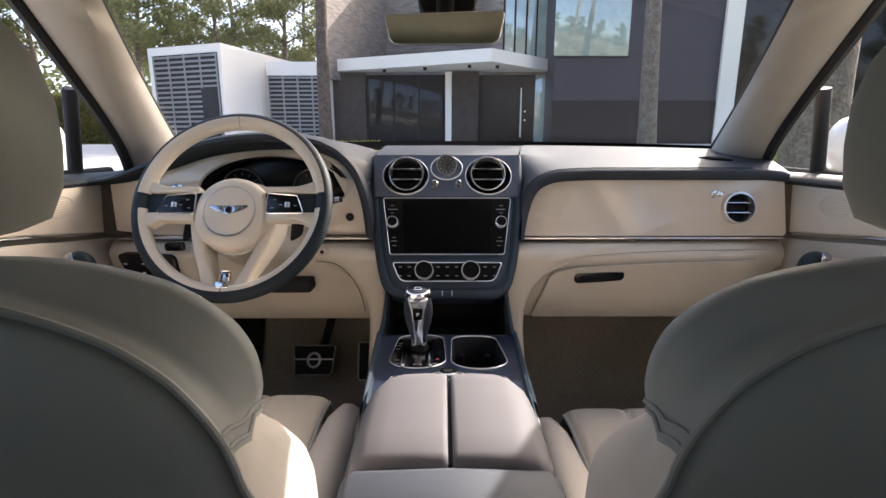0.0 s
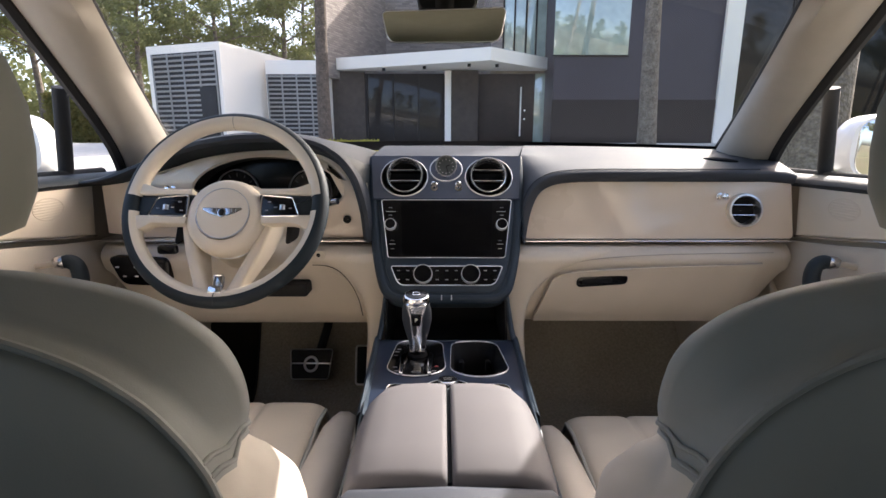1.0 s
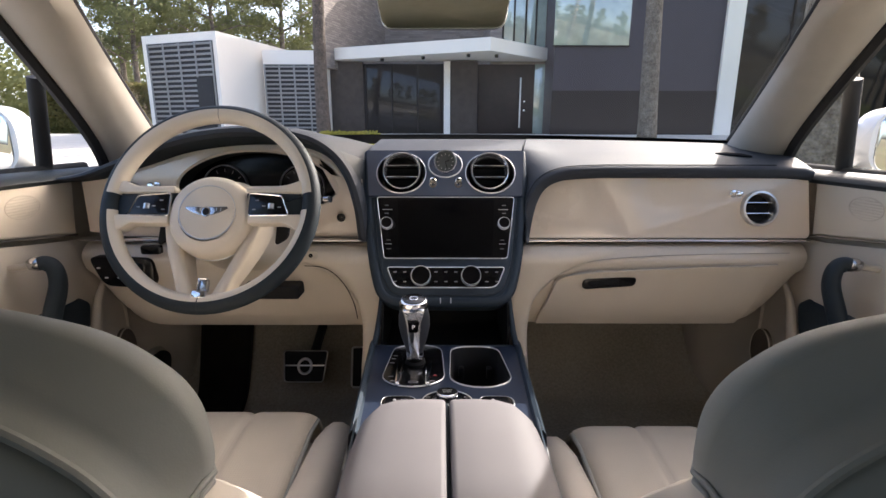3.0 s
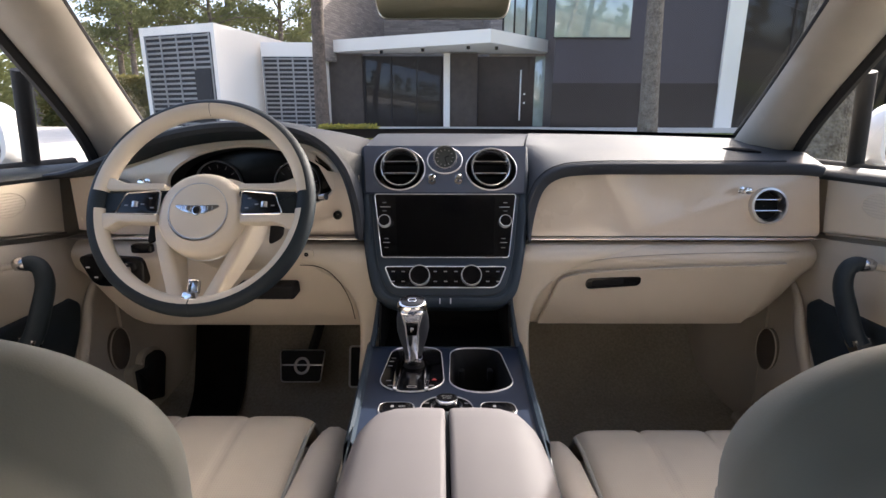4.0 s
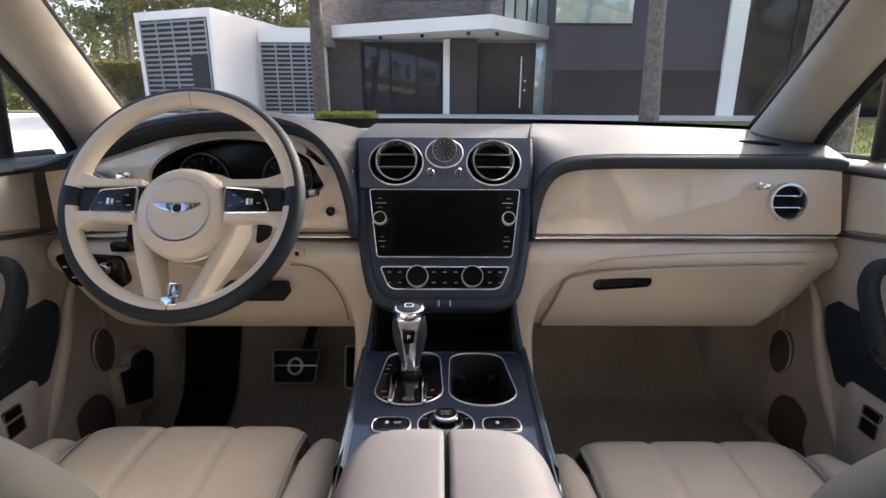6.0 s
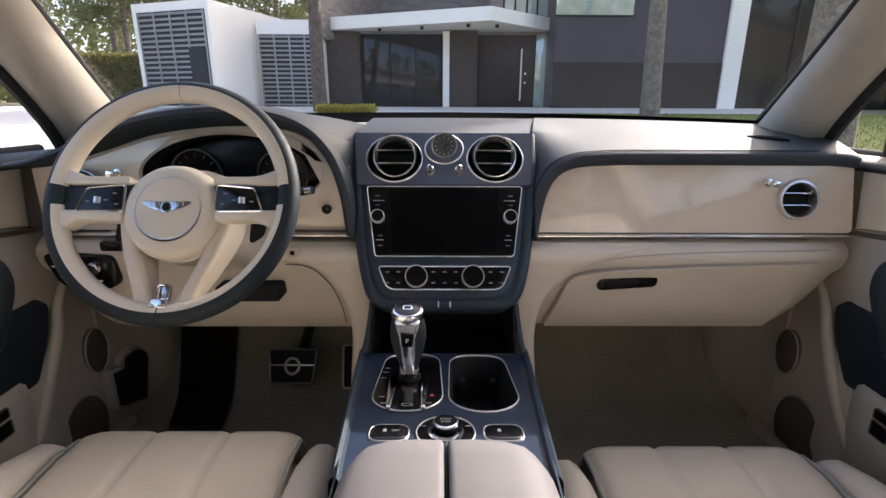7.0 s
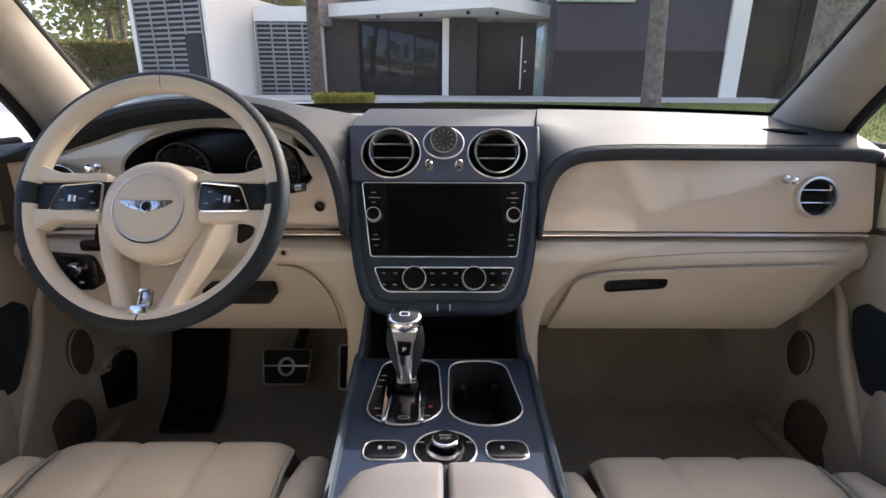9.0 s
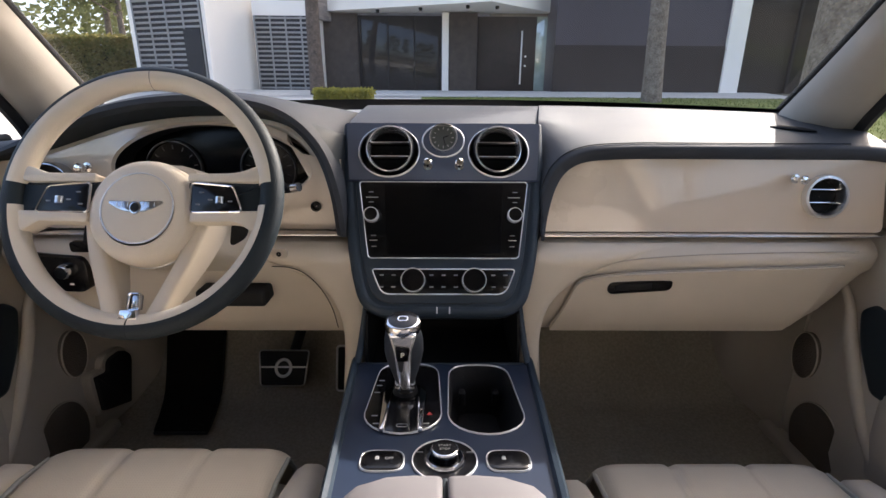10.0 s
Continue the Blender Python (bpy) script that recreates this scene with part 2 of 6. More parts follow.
def tube(pts, radii, seg=10, bm=None, flat=1.0, up=None, cap=True):
    """A tube along points; flat squashes it along `up`."""
    bm = bm or bmesh.new()
    pts = [Vector(p) for p in pts]
    n = len(pts)
    if not isinstance(radii, (list, tuple)):
        radii = [radii] * n
    t0 = (pts[1] - pts[0]).normalized()
    side = Vector(up) if up else t0.orthogonal()
    rings = []
    for i in range(n):
        t = (pts[min(i + 1, n - 1)] - pts[max(i - 1, 0)]).normalized()
        ref = Vector(up) if up else side
        a = (ref - t * ref.dot(t)).normalized()
        side = a
        b = t.cross(a)
        rings.append([pts[i] + (a * math.cos(q) * flat + b * math.sin(q)) * radii[i] for q in [2 * math.pi * k / seg for k in range(seg)]])
    loops(bm, rings, True, cap, cap)
    return bm


def lathe(profile, m, seg=36, bm=None, cap_a=False, cap_b=False):
    """Turns (radius, height) round the frame's third axis."""
    bm = bm or bmesh.new()
    rings = [[m @ Vector((r * math.cos(q), r * math.sin(q), h)) for q in [2 * math.pi * k / seg for k in range(seg)]] for r, h in profile]
    loops(bm, rings, True, cap_a, cap_b)
    return bm


def block(x0, x1, y0, y1, z0, z1, bevel=0.0, bm=None):
    """A box, its edges bevelled."""
    bm = bm or bmesh.new()
    got = bmesh.ops.create_cube(bm, size=1.0)["verts"]
    for v in got:
        v.co = Vector((x0 + (v.co.x + 0.5) * (x1 - x0), y0 + (v.co.y + 0.5) * (y1 - y0), z0 + (v.co.z + 0.5) * (z1 - z0)))
    if bevel:
        es = list({e for v in got for e in v.link_edges})
        bmesh.ops.bevel(bm, geom=es, offset=bevel, segments=3, profile=0.6, affect="EDGES")
    return bm


def sheet(rows, thick=0.0):
    """An open skin through rows of points, thickened along its normals."""
    bm = bmesh.new()
    loops(bm, rows, False)
    if thick:
        bmesh.ops.recalc_face_normals(bm, faces=bm.faces)
        bmesh.ops.solidify(bm, geom=bm.faces[:], thickness=thick)
    return bm


def sweep(section, xs, shift=None):
    """Runs a (y, z) section along x; shift(x, y, z) bends it."""
    rows = []
    for x in xs:
        rows.append([Vector((x, p[0], p[1])) if not shift else Vector(shift(x, p[0], p[1])) for p in section])
    return rows


def span(a, b, n):
    return [a + (b - a) * i / n for i in range(n + 1)]


def text(name, words, size, m, mat, parent, extrude=0.0003):
    """Raised lettering in the built-in font, as a mesh."""
    cu = bpy.data.curves.new(name, "FONT")
    cu.body, cu.size, cu.extrude = words, size, extrude
    cu.align_x, cu.align_y = "CENTER", "CENTER"
    tmp = bpy.data.objects.new(name, cu)
    scene.collection.objects.link(tmp)
    me = bpy.data.meshes.new_from_object(tmp.evaluated_get(bpy.context.evaluated_depsgraph_get()))
    bpy.data.objects.remove(tmp)
    bm = bmesh.new()
    bm.from_mesh(me)
    bm.transform(m)
    return part(name, bm, mat, parent, fix=False)


def bars(name, spots, w, h, m, mat, parent, lift=0.0006):
    """Small unreadable markings: one plain bar each."""
    for u, v in spots:
        part(name, panel(rrect(u, v, w, h, h * 0.3, 2), m, 0.0008, 0.0001, lift), mat, parent)


# ---- the car's shell ----


def structure(name, bm, mat, label, sharp=38, mirror=False):
    return tagged(part(name, bm, mat, None, "", sharp, mirror), label, kind="structure")


# carpeted floor with the sloping toe board, one sheet across the cabin
FLOOR = 0.66
sect = [(-1.9, FLOOR), (-0.5, FLOOR), (0.9, FLOOR), (1.22, FLOOR), (1.32, FLOOR + 0.03), (1.42, FLOOR + 0.13), (1.52, FLOOR + 0.28), (1.56, 1.1), (1.56, 1.3)]
structure("floor", sheet(sweep([tuple(p) for p in curve(sect, 40)], span(-0.83, 0.846, 30)), 0.012), M_CARPET, "brown carpeted car floor rising to the toe board")


def shield_point(s, f):
    """The windscreen: s from the middle (0) to the pillar (1), f from its base (0) to its top (1)."""
    x = s * (0.715 - 0.165 * f)
    y = 1.352 - 0.652 * f + 0.16 * (1 - s * s) * (1 - 0.3 * f)
    z = 1.361 + 0.354 * f + 0.012 * (1 - s * s) + 0.05 * f * (1 - s * s) * 0.5
    return Vector((XC + x, y, z))


rows = [[shield_point(s, f) for s in span(-1, 1, 24)] for f in span(-0.06, 0.76, 14)]
shield = structure("windscreen", sheet(rows), M_SCREENGLASS, "clear laminated car windscreen")
shield.visible_shadow = False
rows = [[shield_point(s, f) + Vector((0, -0.004, 0.002)) for s in span(-1.02, 1.02, 30)] for f in (-0.07, -0.02, -0.001)]
structure("windscreen_border", sheet(rows), M_BLACK, "black printed band along the windscreen base")

# A-pillar trims
for side in (False, True):
    rows = []
    for f in span(-0.08, 1.0, 16):
        a = Vector((-0.712 + 0.165 * f + 0.036 * f * f, 1.356 - 0.652 * f, 1.361 + 0.354 * f))          # glass side
        b = Vector((-0.752 + 0.075 * f + 0.037 * (1 - math.exp(-max(0, f) / 0.13)), 1.215 - 0.56 * f, 1.312 + 0.44 * f))            # door side
        mid = a * 0.72 + b * 0.28 + Vector((0.034, -0.036, -0.02))
        back = (a + b) / 2 + Vector((-0.075, 0.07, 0.03))
        q1, q2 = a * 0.75 + mid * 0.25 + Vector((0.016, 0, -0.006)), b * 0.7 + mid * 0.3 + Vector((0.014, -0.012, -0.002))
        rows.append([a + Vector((-0.01, 0.02, 0.01)), a, q1, mid, q2, b, b + Vector((-0.025, 0.012, 0)), back])
    pillar = structure("a_pillar", (lambda bm: (loops(bm, rows, True, True, True), bm)[1])(bmesh.new()), M_LINER, "beige cloth-covered windscreen pillar", 60, side)
    edge = [r[1] + Vector((0.002, 0.004, 0.0)) for r in rows]
    part("glass_seal", tube(edge, 0.007, 8), M_RUBBER, pillar, "black rubber seal", mirror=side)
    edge = [r[5] + Vector((-0.014, 0.006, 0.0)) for r in rows]
    part("door_seal", tube(edge, 0.014, 8), M_RUBBER, pillar, "black rubber seal", mirror=side)

# roof: cloth headliner round the large glass panel, and its outer skin
ROOF = 1.735


def roof_z(x, y):
    return ROOF - 0.10 * (x / 0.62) ** 4 * 0.5 + 0.02 - 0.05 * ((y + 0.55) / 1.25) ** 2


def roof_strip(x0, x1, y0, y1, lift=0.0, nx=10, ny=10):
    return [[Vector((XC + x, y, roof_z(x, y) + lift)) for x in span(x0, x1, nx)] for y in span(y0, y1, ny)]


bm = bmesh.new()
for lift in (0.0, 0.045):
    loops(bm, roof_strip(-0.60, 0.60, -1.85, 0.70, lift, 16, 20), False)
structure("ceiling", bm, M_LINER, "beige cloth headliner")
header_rows = []
for s in span(-1, 1, 24):
    a, b = shield_point(s, 0.73), shield_point(s, 0.73) + Vector((0, 0.02, 0.035))
    c, d = Vector((XC + s * 0.60, 0.69, roof_z(s * 0.60, 0.69) + 0.002)), Vector((XC + s * 0.60, 0.69, roof_z(s * 0.60, 0.69) + 0.047))
    header_rows.append([a, a.lerp(c, 0.5) + Vector((0, 0, -0.008)), c, d, b])
structure("roof_header", (lambda bm: (loops(bm, header_rows, True, True, True), bm)[1])(bmesh.new()), M_LINER, "beige cloth-covered header above the windscreen", 50)

# side rails, rear pillars, tail: plain closing skins behind the camera
for side in (False, True):
    rows = []
    for y in span(-1.85, 0.72, 14):
        zr = roof_z(0.60, y)
        rows.append([Vector((XC - 0.59, y, zr + 0.05)), Vector((XC - 0.585, y, zr - 0.005)), Vector((XC - 0.61, y, zr - 0.045)), Vector((XC - 0.66, y, zr - 0.06)), Vector((XC - 0.68, y, zr - 0.02)), Vector((XC - 0.64, y, zr + 0.05))])
    structure("roof_rail", (lambda bm: (loops(bm, rows, True, True, True), bm)[1])(bmesh.new()), M_LINER, "beige cloth-covered roof rail above the doors", 60, side)
    rows = [[Vector((-0.80 + 0.17 * f + d, y0 + lean * f, 1.27 + 0.38 * f)) for d, y0, lean in ((0.03, -0.02, -0.06), (0.045, 0.05, -0.06), (0.03, 0.12, -0.06), (-0.04, 0.12, -0.06), (-0.04, -0.02, -0.06))] for f in span(0, 1, 6)]
    structure("b_pillar", (lambda bm: (loops(bm, rows, True, True, True), bm)[1])(bmesh.new()), M_LINER, "beige door pillar behind the front seats", 60, side)
    rows = [[Vector((-0.80 + 0.17 * f + d, y, 1.27 + 0.38 * f)) for d, y in ((0.03, -1.9), (0.04, -1.25 - 0.3 * f), (-0.03, -1.25 - 0.3 * f), (-0.03, -1.9))] for f in span(0, 1, 6)]
    structure("c_pillar", (lambda bm: (loops(bm, rows, True, True, True), bm)[1])(bmesh.new()), M_LINER, "beige rear pillar of the cabin", 60, side)
    # unseen linings and bench: dark colours chosen to dim the seat backs
    structure("rear_side_wall", block(-0.86, -0.79, -1.9, -0.02, 0.62, 1.29, 0.02), M_NAVY, "unseen rear door lining, navy to dim the cabin", 38, side)
    g = structure("rear_side_window", sheet([[Vector((-0.805 + 0.165 * f, y, 1.28 + 0.38 * f)) for y in span(-1.5, 0.02, 4)] for f in span(0, 1, 4)]), M_TINTED, "tinted rear door window", 38, side)
    g.visible_shadow = False
structure("tail_wall", block(-0.86, 0.876, -1.98, -1.86, 0.62, 1.30, 0.02), M_NAVY, "unseen lining below the rear window, navy to dim the cabin")
structure("rear_bench", block(-0.74, 0.756, -1.30, -0.72, 0.68, 1.02, 0.06), M_NAVY, "unseen rear bench cushion, navy to dim the seat backs")
structure("rear_backrest", block(-0.74, 0.756, -1.52, -1.30, 0.70, 1.42, 0.06), M_LID, "unseen rear bench backrest, grey to balance light on the seat backs")
g = structure("rear_window", sheet([[Vector((XC + x, -1.92 + 0.12 * f, 1.30 + 0.40 * f)) for x in span(-0.70, 0.70, 6)] for f in span(0, 1, 4)]), M_TINTED, "tinted tailgate window")
g.visible_shadow = False

# white outer body: bonnet, wings, sills and skins
body = thing("car_body", (XC, 0.2, 0.3), "white painted body of the parked car", "car body")
rows = [[Vector((XC + x, y, 1.295 - 0.10 * (y - 1.56) / 1.1 - 0.10 * max(0, y - 2.3) ** 2 * 4 - 0.05 * (x / 0.75) ** 4)) for x in span(-0.76, 0.76, 12)] for y in span(1.56, 2.62, 10)]
part("bonnet", sheet(rows, 0.015), M_WHITEPAINT, body, "white bonnet")
part("scuttle", sheet([[Vector((XC + x, y + 0.1 * (1 - (x / 0.8) ** 2), z)) for x in span(-0.78, 0.78, 14)] for y, z in ((1.36, 1.335), (1.44, 1.315), (1.5, 1.29))], 0.01), M_BLACK, body, "black plastic scuttle")
for side in (False, True):
    part("wing", block(-0.98, -0.75, 1.30, 2.60, 0.55, 1.20, 0.06), M_WHITEPAINT, body, mirror=side)
    part("door_skin", block(-0.96, -0.865, -1.95, 1.30, 0.45, 1.235, 0.03), M_WHITEPAINT, body, mirror=side)
part("nose", block(-0.95, 0.966, 2.55, 2.75, 0.45, 1.02, 0.07), M_WHITEPAINT, body)
part("underbody", block(-0.88, 0.896, -1.98, 2.6, 0.46, 0.63, 0.03), M_BLACK, body, "black underbody")

for x in (-0.80, 0.816):
    for y in (-1.15, 1.85):
        wm = plane_frame((x, y, 0.575), (0, 1, 0), (0, 0, 1))
        k = -1 if x < 0 else 1
        tyre = part("wheel", lathe([(0.27, -0.10), (0.34, -0.12), (0.37, -0.09), (0.375, 0.0), (0.37, 0.09), (0.34, 0.12), (0.27, 0.10)], wm, 40), M_RUBBER, body, "black tyre on a silver rim")
        part("rim", lathe([(0.27, 0.10 * k), (0.265, 0.06 * k), (0.08, 0.04 * k), (0.05, 0.07 * k), (0.0005, 0.07 * k)], wm, 40), M_SATIN, tyre, "silver rim")
# ---- dashboard ----
dash = thing("dashboard", (XC, 1.15, 1.0), "navy and beige leather car dashboard with glossy beige fascia", "dashboard")

# the leather top on the passenger's side
def cowl_bend(x, y, z):
    k = max(0.0, (y - 1.10) / 0.3)
    return (x, y + 0.13 * k * (1 - min(1, (abs(x - XC) / 0.76) ** 2)), z + 0.008 * k * (1 - (x / 0.76) ** 2))


pad_section = [tuple(p) for p in curve([(1.40, 1.345), (1.37, 1.356), (1.30, 1.351), (1.20, 1.338), (1.13, 1.323), (1.095, 1.313), (1.082, 1.304)], 24)]
EDGE = [(0.167, 1.046, 1.164), (0.1685, 1.044, 1.165), (0.1735, 1.042, 1.166), (0.1765, 1.052, 1.175), (0.181, 1.064, 1.195), (0.187, 1.072, 1.222), (0.194, 1.076, 1.245), (0.204, 1.078, 1.265), (0.220, 1.079, 1.280), (0.245, 1.080, 1.290), (0.28, 1.080, 1.294), (0.33, 1.080, 1.296)] + [(x, 1.080 + 0.02 * max(0, (x - 0.70) / 0.06) ** 2, 1.296 - 0.010 * max(0, (x - 0.70) / 0.06) ** 2) for x in span(0.37, 0.758, 14)]
EDGE = [tuple(p) for p in curve(EDGE[1:12], 44)] + EDGE[12:]
rows, stitch = [], []
for i, (x, yb, zb) in enumerate(EDGE):
    (x0, _, z0), (x1, _, z1) = EDGE[max(0, i - 1)], EDGE[min(len(EDGE) - 1, i + 1)]
    out = Vector((z0 - z1, 0, x1 - x0)).normalized()          # away from the fascia
    b = Vector((x, yb, zb))
    c = b + out * 0.0205 + Vector((0, -0.003, 0))
    inner = c.x < 0.1685
    c.x = max(c.x, 0.1685)
    if inner:
        row = [c + Vector((-0.0005, 0.020, 0.0)) for p in pad_section if p[0] > 1.15]
    else:
        rise = 0.011 * math.exp(-((c.x - 0.1685) / 0.06) ** 2)
        row = [Vector(cowl_bend(c.x, p[0], p[1] + rise * min(1, max(0, (1.36 - p[0]) / 0.15)))) for p in pad_section if p[0] > 1.15]
        row = [v + Vector((max(0, v.y - 1.13) * 0.19 * math.exp(-(c.x - 0.1685) / 0.2), 0, 0)) for v in row]
    a = row[-1].copy()
    p, q = c.lerp(a, 0.16 if not inner else 0.5), c.lerp(b, 0.30)
    row.append(a.lerp(p, 0.5) + Vector((0, 0, 0.0008)))
    for f in span(0, 1, 8):
        row.append(p * (1 - f) ** 2 + c * 2 * f * (1 - f) + q * f * f)
    row.append(b)
    row.append(b + Vector((0, 0.015, -0.004)))
    rows.append(row)
    if not inner and x < 0.70:
        stitch.append(c + (a - c).normalized() * 0.011 + Vector((0, 0, 0.0012)))
part("stitch_seam", tube(stitch, 0.0010, 6), M_NAVY, dash, "stitched seam along the lip")
first = next(k for k, r in enumerate(rows) if r[0].y > 1.3)
part("top_edge", sheet([[v + Vector((-0.0006, 0.0, 0.0)) for v in rows[first][:-3]], [v + Vector((-0.0012, 0.022, -0.022)) for v in rows[first][:-3]]]), M_TOP, dash, "raised edge of the leather top")
part("passenger_top", sheet(rows), M_TOP, dash, "navy leather top roll", 70)
mid_section = [tuple(p) for p in curve([(1.40, 1.345), (1.36, 1.355), (1.30, 1.352), (1.22, 1.345), (1.155, 1.336), (1.135, 1.328)], 18)]
mid_rows = [[v + Vector((max(0, v.y - 1.13) * 0.20 * max(0, r[0].x / 0.1645), 0, 0)) for v in r] for r in sweep(mid_section, span(-0.163, 0.1645, 16), cowl_bend)]
part("middle_top", sheet(mid_rows, 0.012), M_TOP, dash, "navy leather strip")

# hood over the instruments: front arch, back to the windscreen
ARCH = [(-0.775, 1.290), (-0.70, 1.300), (-0.62, 1.328), (-0.52, 1.366), (-0.41, 1.385), (-0.300, 1.382), (-0.230, 1.360), (-0.184, 1.312), (-0.162, 1.245), (-0.154, 1.17)]


def arch(n, grow_by=0.0, y=1.05, scale_z=1.0):
    out = []
    for p in curve(ARCH, n):
        c = Vector((-0.40, 1.20))
        d = (Vector(p) - c)
        near = min(1, max(0, (p[0] + 0.27) / 0.08))
        grow_at = grow_by * (1 - 0.32 * near) if grow_by < -0.015 else grow_by
        q = c + d * (1 + grow_at / d.length)
        out.append(Vector((q.x, y, q.y)))
    return out


rows = []
for y, g, f in ((1.05, -0.012, 0), (1.042, -0.004, 0), (1.045, 0.004, 0), (1.06, 0.008, 0), (1.12, 0.010, 0.05), (1.20, 0.008, 0.3), (1.28, 0.0, 0.65), (1.35, -0.008, 0.9), (1.42, -0.016, 1.0)):
    row = []
    for p in arch(44, g, y):
        low = 1.352 - 0.02 * f
        z = p.z * (1 - f) + (low + min(0.0, p.z - low) * 0.25 + max(0.0, p.z - low) * 0.4) * f
        x = p.x
        if p.x > -0.25:
            x = p.x + (-0.166 - p.x) * f
        row.append(Vector((x, y + 0.10 * f * (1 - min(1, (p.x / 0.77) ** 2)), z)))
    rows.append(row)
part("instrument_hood", sheet(rows), M_TOP, dash, "navy leather hood")
rows = [arch(44, -0.012, 1.05), arch(44, -0.022, 1.08), arch(44, -0.034, 1.105)]
part("hood_lining", sheet(rows), M_NAVY, dash, "navy leather underside")
part("instrument_rim", tube([p for p in arch(44, -0.036, 1.098)][4:], 0.008, 8), M_BEIGE, dash, "beige leather edge roll")

# fascia behind the wheel with its opening for the instruments
CL = oval(-0.372, 1.272, 0.160, 0.060, 48)
CL = [Vector((p.x, p.y + 0.012 * (1 - ((p.x + 0.372) / 0.16) ** 2))) for p in CL]
FR = plane_frame((0, 1.088, 0), (1, 0, 0), (0, 0, 1))
outer = []
for p in CL:
    d = Vector((p.x + 0.372, (p.y - 1.276) * 2.2)).normalized()
    tx = (0.212 if d.x > 0 else 0.355) / max(1e-6, abs(d.x))
    tz = (0.082 if d.y > 0 else 0.105) / max(1e-6, abs(d.y))
    k = min(tx, tz)
    q = Vector((-0.372 + d.x * k, 1.276 + d.y * k))
    top = min((a.z for a in arch(60, -0.036) if abs(a.x - q.x) < 0.012), default=1.29)
    outer.append(Vector((q.x, min(q.y, top))))
bm = bmesh.new()
rings = [[FR @ Vector((*p, 0)) for p in outer]]
rings.append([FR @ Vector((*(p * 0.5 + q * 0.5), 0.002)) for p, q in zip(outer, CL)])
rings.append([FR @ Vector((*p, 0.004)) for p in grow(CL, 0.004)])
rings.append([FR @ Vector((*p, 0.0)) for p in CL])
loops(bm, rings, True)
part("instrument_fascia", bm, M_VENEER, dash, "glossy beige lacquered surround")
M_GAUGE = material("gauge_ring", (0.16, 0.16, 0.17), rough=0.3, metal=0.9)
M_TICK = material("dim_tick", (0.10, 0.10, 0.10), rough=0.5)
cluster = thing("instrument_cluster", (-0.372, 1.13, 1.22), "unlit black instrument cluster with two round dials", "instruments")
part("recess", (lambda bm: (loops(bm, [[FR @ Vector((*p, 0.0)) for p in CL], [FR @ Vector((*p, -0.046)) for p in grow(CL, -0.006)]], True), bm)[1])(bmesh.new()), M_BLACK, cluster, "black recess")
part("backing", panel(grow(CL, -0.004), plane_frame((0, 1.13, 0), (1, 0, 0), (0, 0, 1)), 0.01, 0.001), M_SCREEN, cluster)
for cx in (-0.452, -0.292):
    mm = plane_frame((cx, 1.128, 1.268), (1, 0, 0), (0, 0, 1))
    dial = part("dial", lathe([(0.0005, 0.002), (0.03, 0.002), (0.043, 0.003)], mm), M_BLACKGLOSS, cluster)
    part("bezel", lathe([(0.0455, 0), (0.0458, 0.008), (0.0472, 0.008), (0.048, 0)], mm), M_GAUGE, dial, "thin metal ring")
    for k in range(11):
        q = radians(225 - 27 * k)
        c, s = math.cos(q), math.sin(q)
        t = plane_frame((cx + 0.036 * c, 1.1255, 1.268 + 0.036 * s), (c, 0, s), (-s, 0, c))
        part("tick", panel(rrect(0, 0, 0.007, 0.0012, 0.0003, 1), t, 0.001, 0.0001, 0.0005), M_TICK, dial)

# passenger's fascia: lacquered panel with the round outer corner next to the stack
o = [Vector((p.x, p.y)) for p in rpoly([(0.166, 1.170), (0.760, 1.170), (0.752, 1.296), (0.33, 1.298)], [0.001, 0.012, 0.012, 0.001], 6)]
o += [Vector((p.x, p.y)) for p in curve([(0.31, 1.2978), (0.262, 1.2935), (0.228, 1.283), (0.206, 1.264), (0.192, 1.238), (0.180, 1.205), (0.170, 1.178)], 24)]
FASO = plane_frame((0, 1.088 - 0.17 * 1.23, 1.23 * 0.0146), (1, 0, 0), (0, 0.17, 0.9854))
part("passenger_fascia", panel_holes(o, [oval(0.650, 1.2325, 0.0345)], FASO, 0.03), M_VENEER, dash, "glossy beige lacquered panel")
part("chrome_strip", block(0.168, 0.752, 1.060, 1.087, 1.1666, 1.1696, 0.0012), M_CHROME, dash, "thin chrome strip")
part("chrome_strip", block(-0.735, -0.150, 1.060, 1.087, 1.1666, 1.1696, 0.0012), M_CHROME, dash, "thin chrome strip")

# navy cheek between the hood and the stack
tail = [p for p in arch(60, 0.0, 1.046) if p.x > -0.235]
part("hood_cheek", sheet([[p + Vector((0, 0.012, 0)), p, p.lerp(Vector((-0.1575, 0.985 + 0.55 * (min(p.z, 1.325) - 1.065), min(p.z, 1.325))), 0.5) + Vector((0, -0.004, 0.002)), Vector((-0.1575, 0.985 + 0.55 * (min(p.z, 1.325) - 1.065), min(p.z, 1.325)))] for p in tail]), M_NAVY, dash, "navy leather cheek", 70)

# lower leather roll and glove box
low_section = [tuple(p) for p in curve([(1.085, 1.158), (1.062, 1.157), (1.046, 1.148), (1.036, 1.133), (1.040, 1.113), (1.046, 1.10)], 20)]


box_section = [tuple(p) for p in curve([(1.046, 1.102), (1.054, 1.07), (1.068, 1.028), (1.091, 0.992), (1.130, 0.969), (1.30, 0.962), (1.50, 0.967)], 26)]


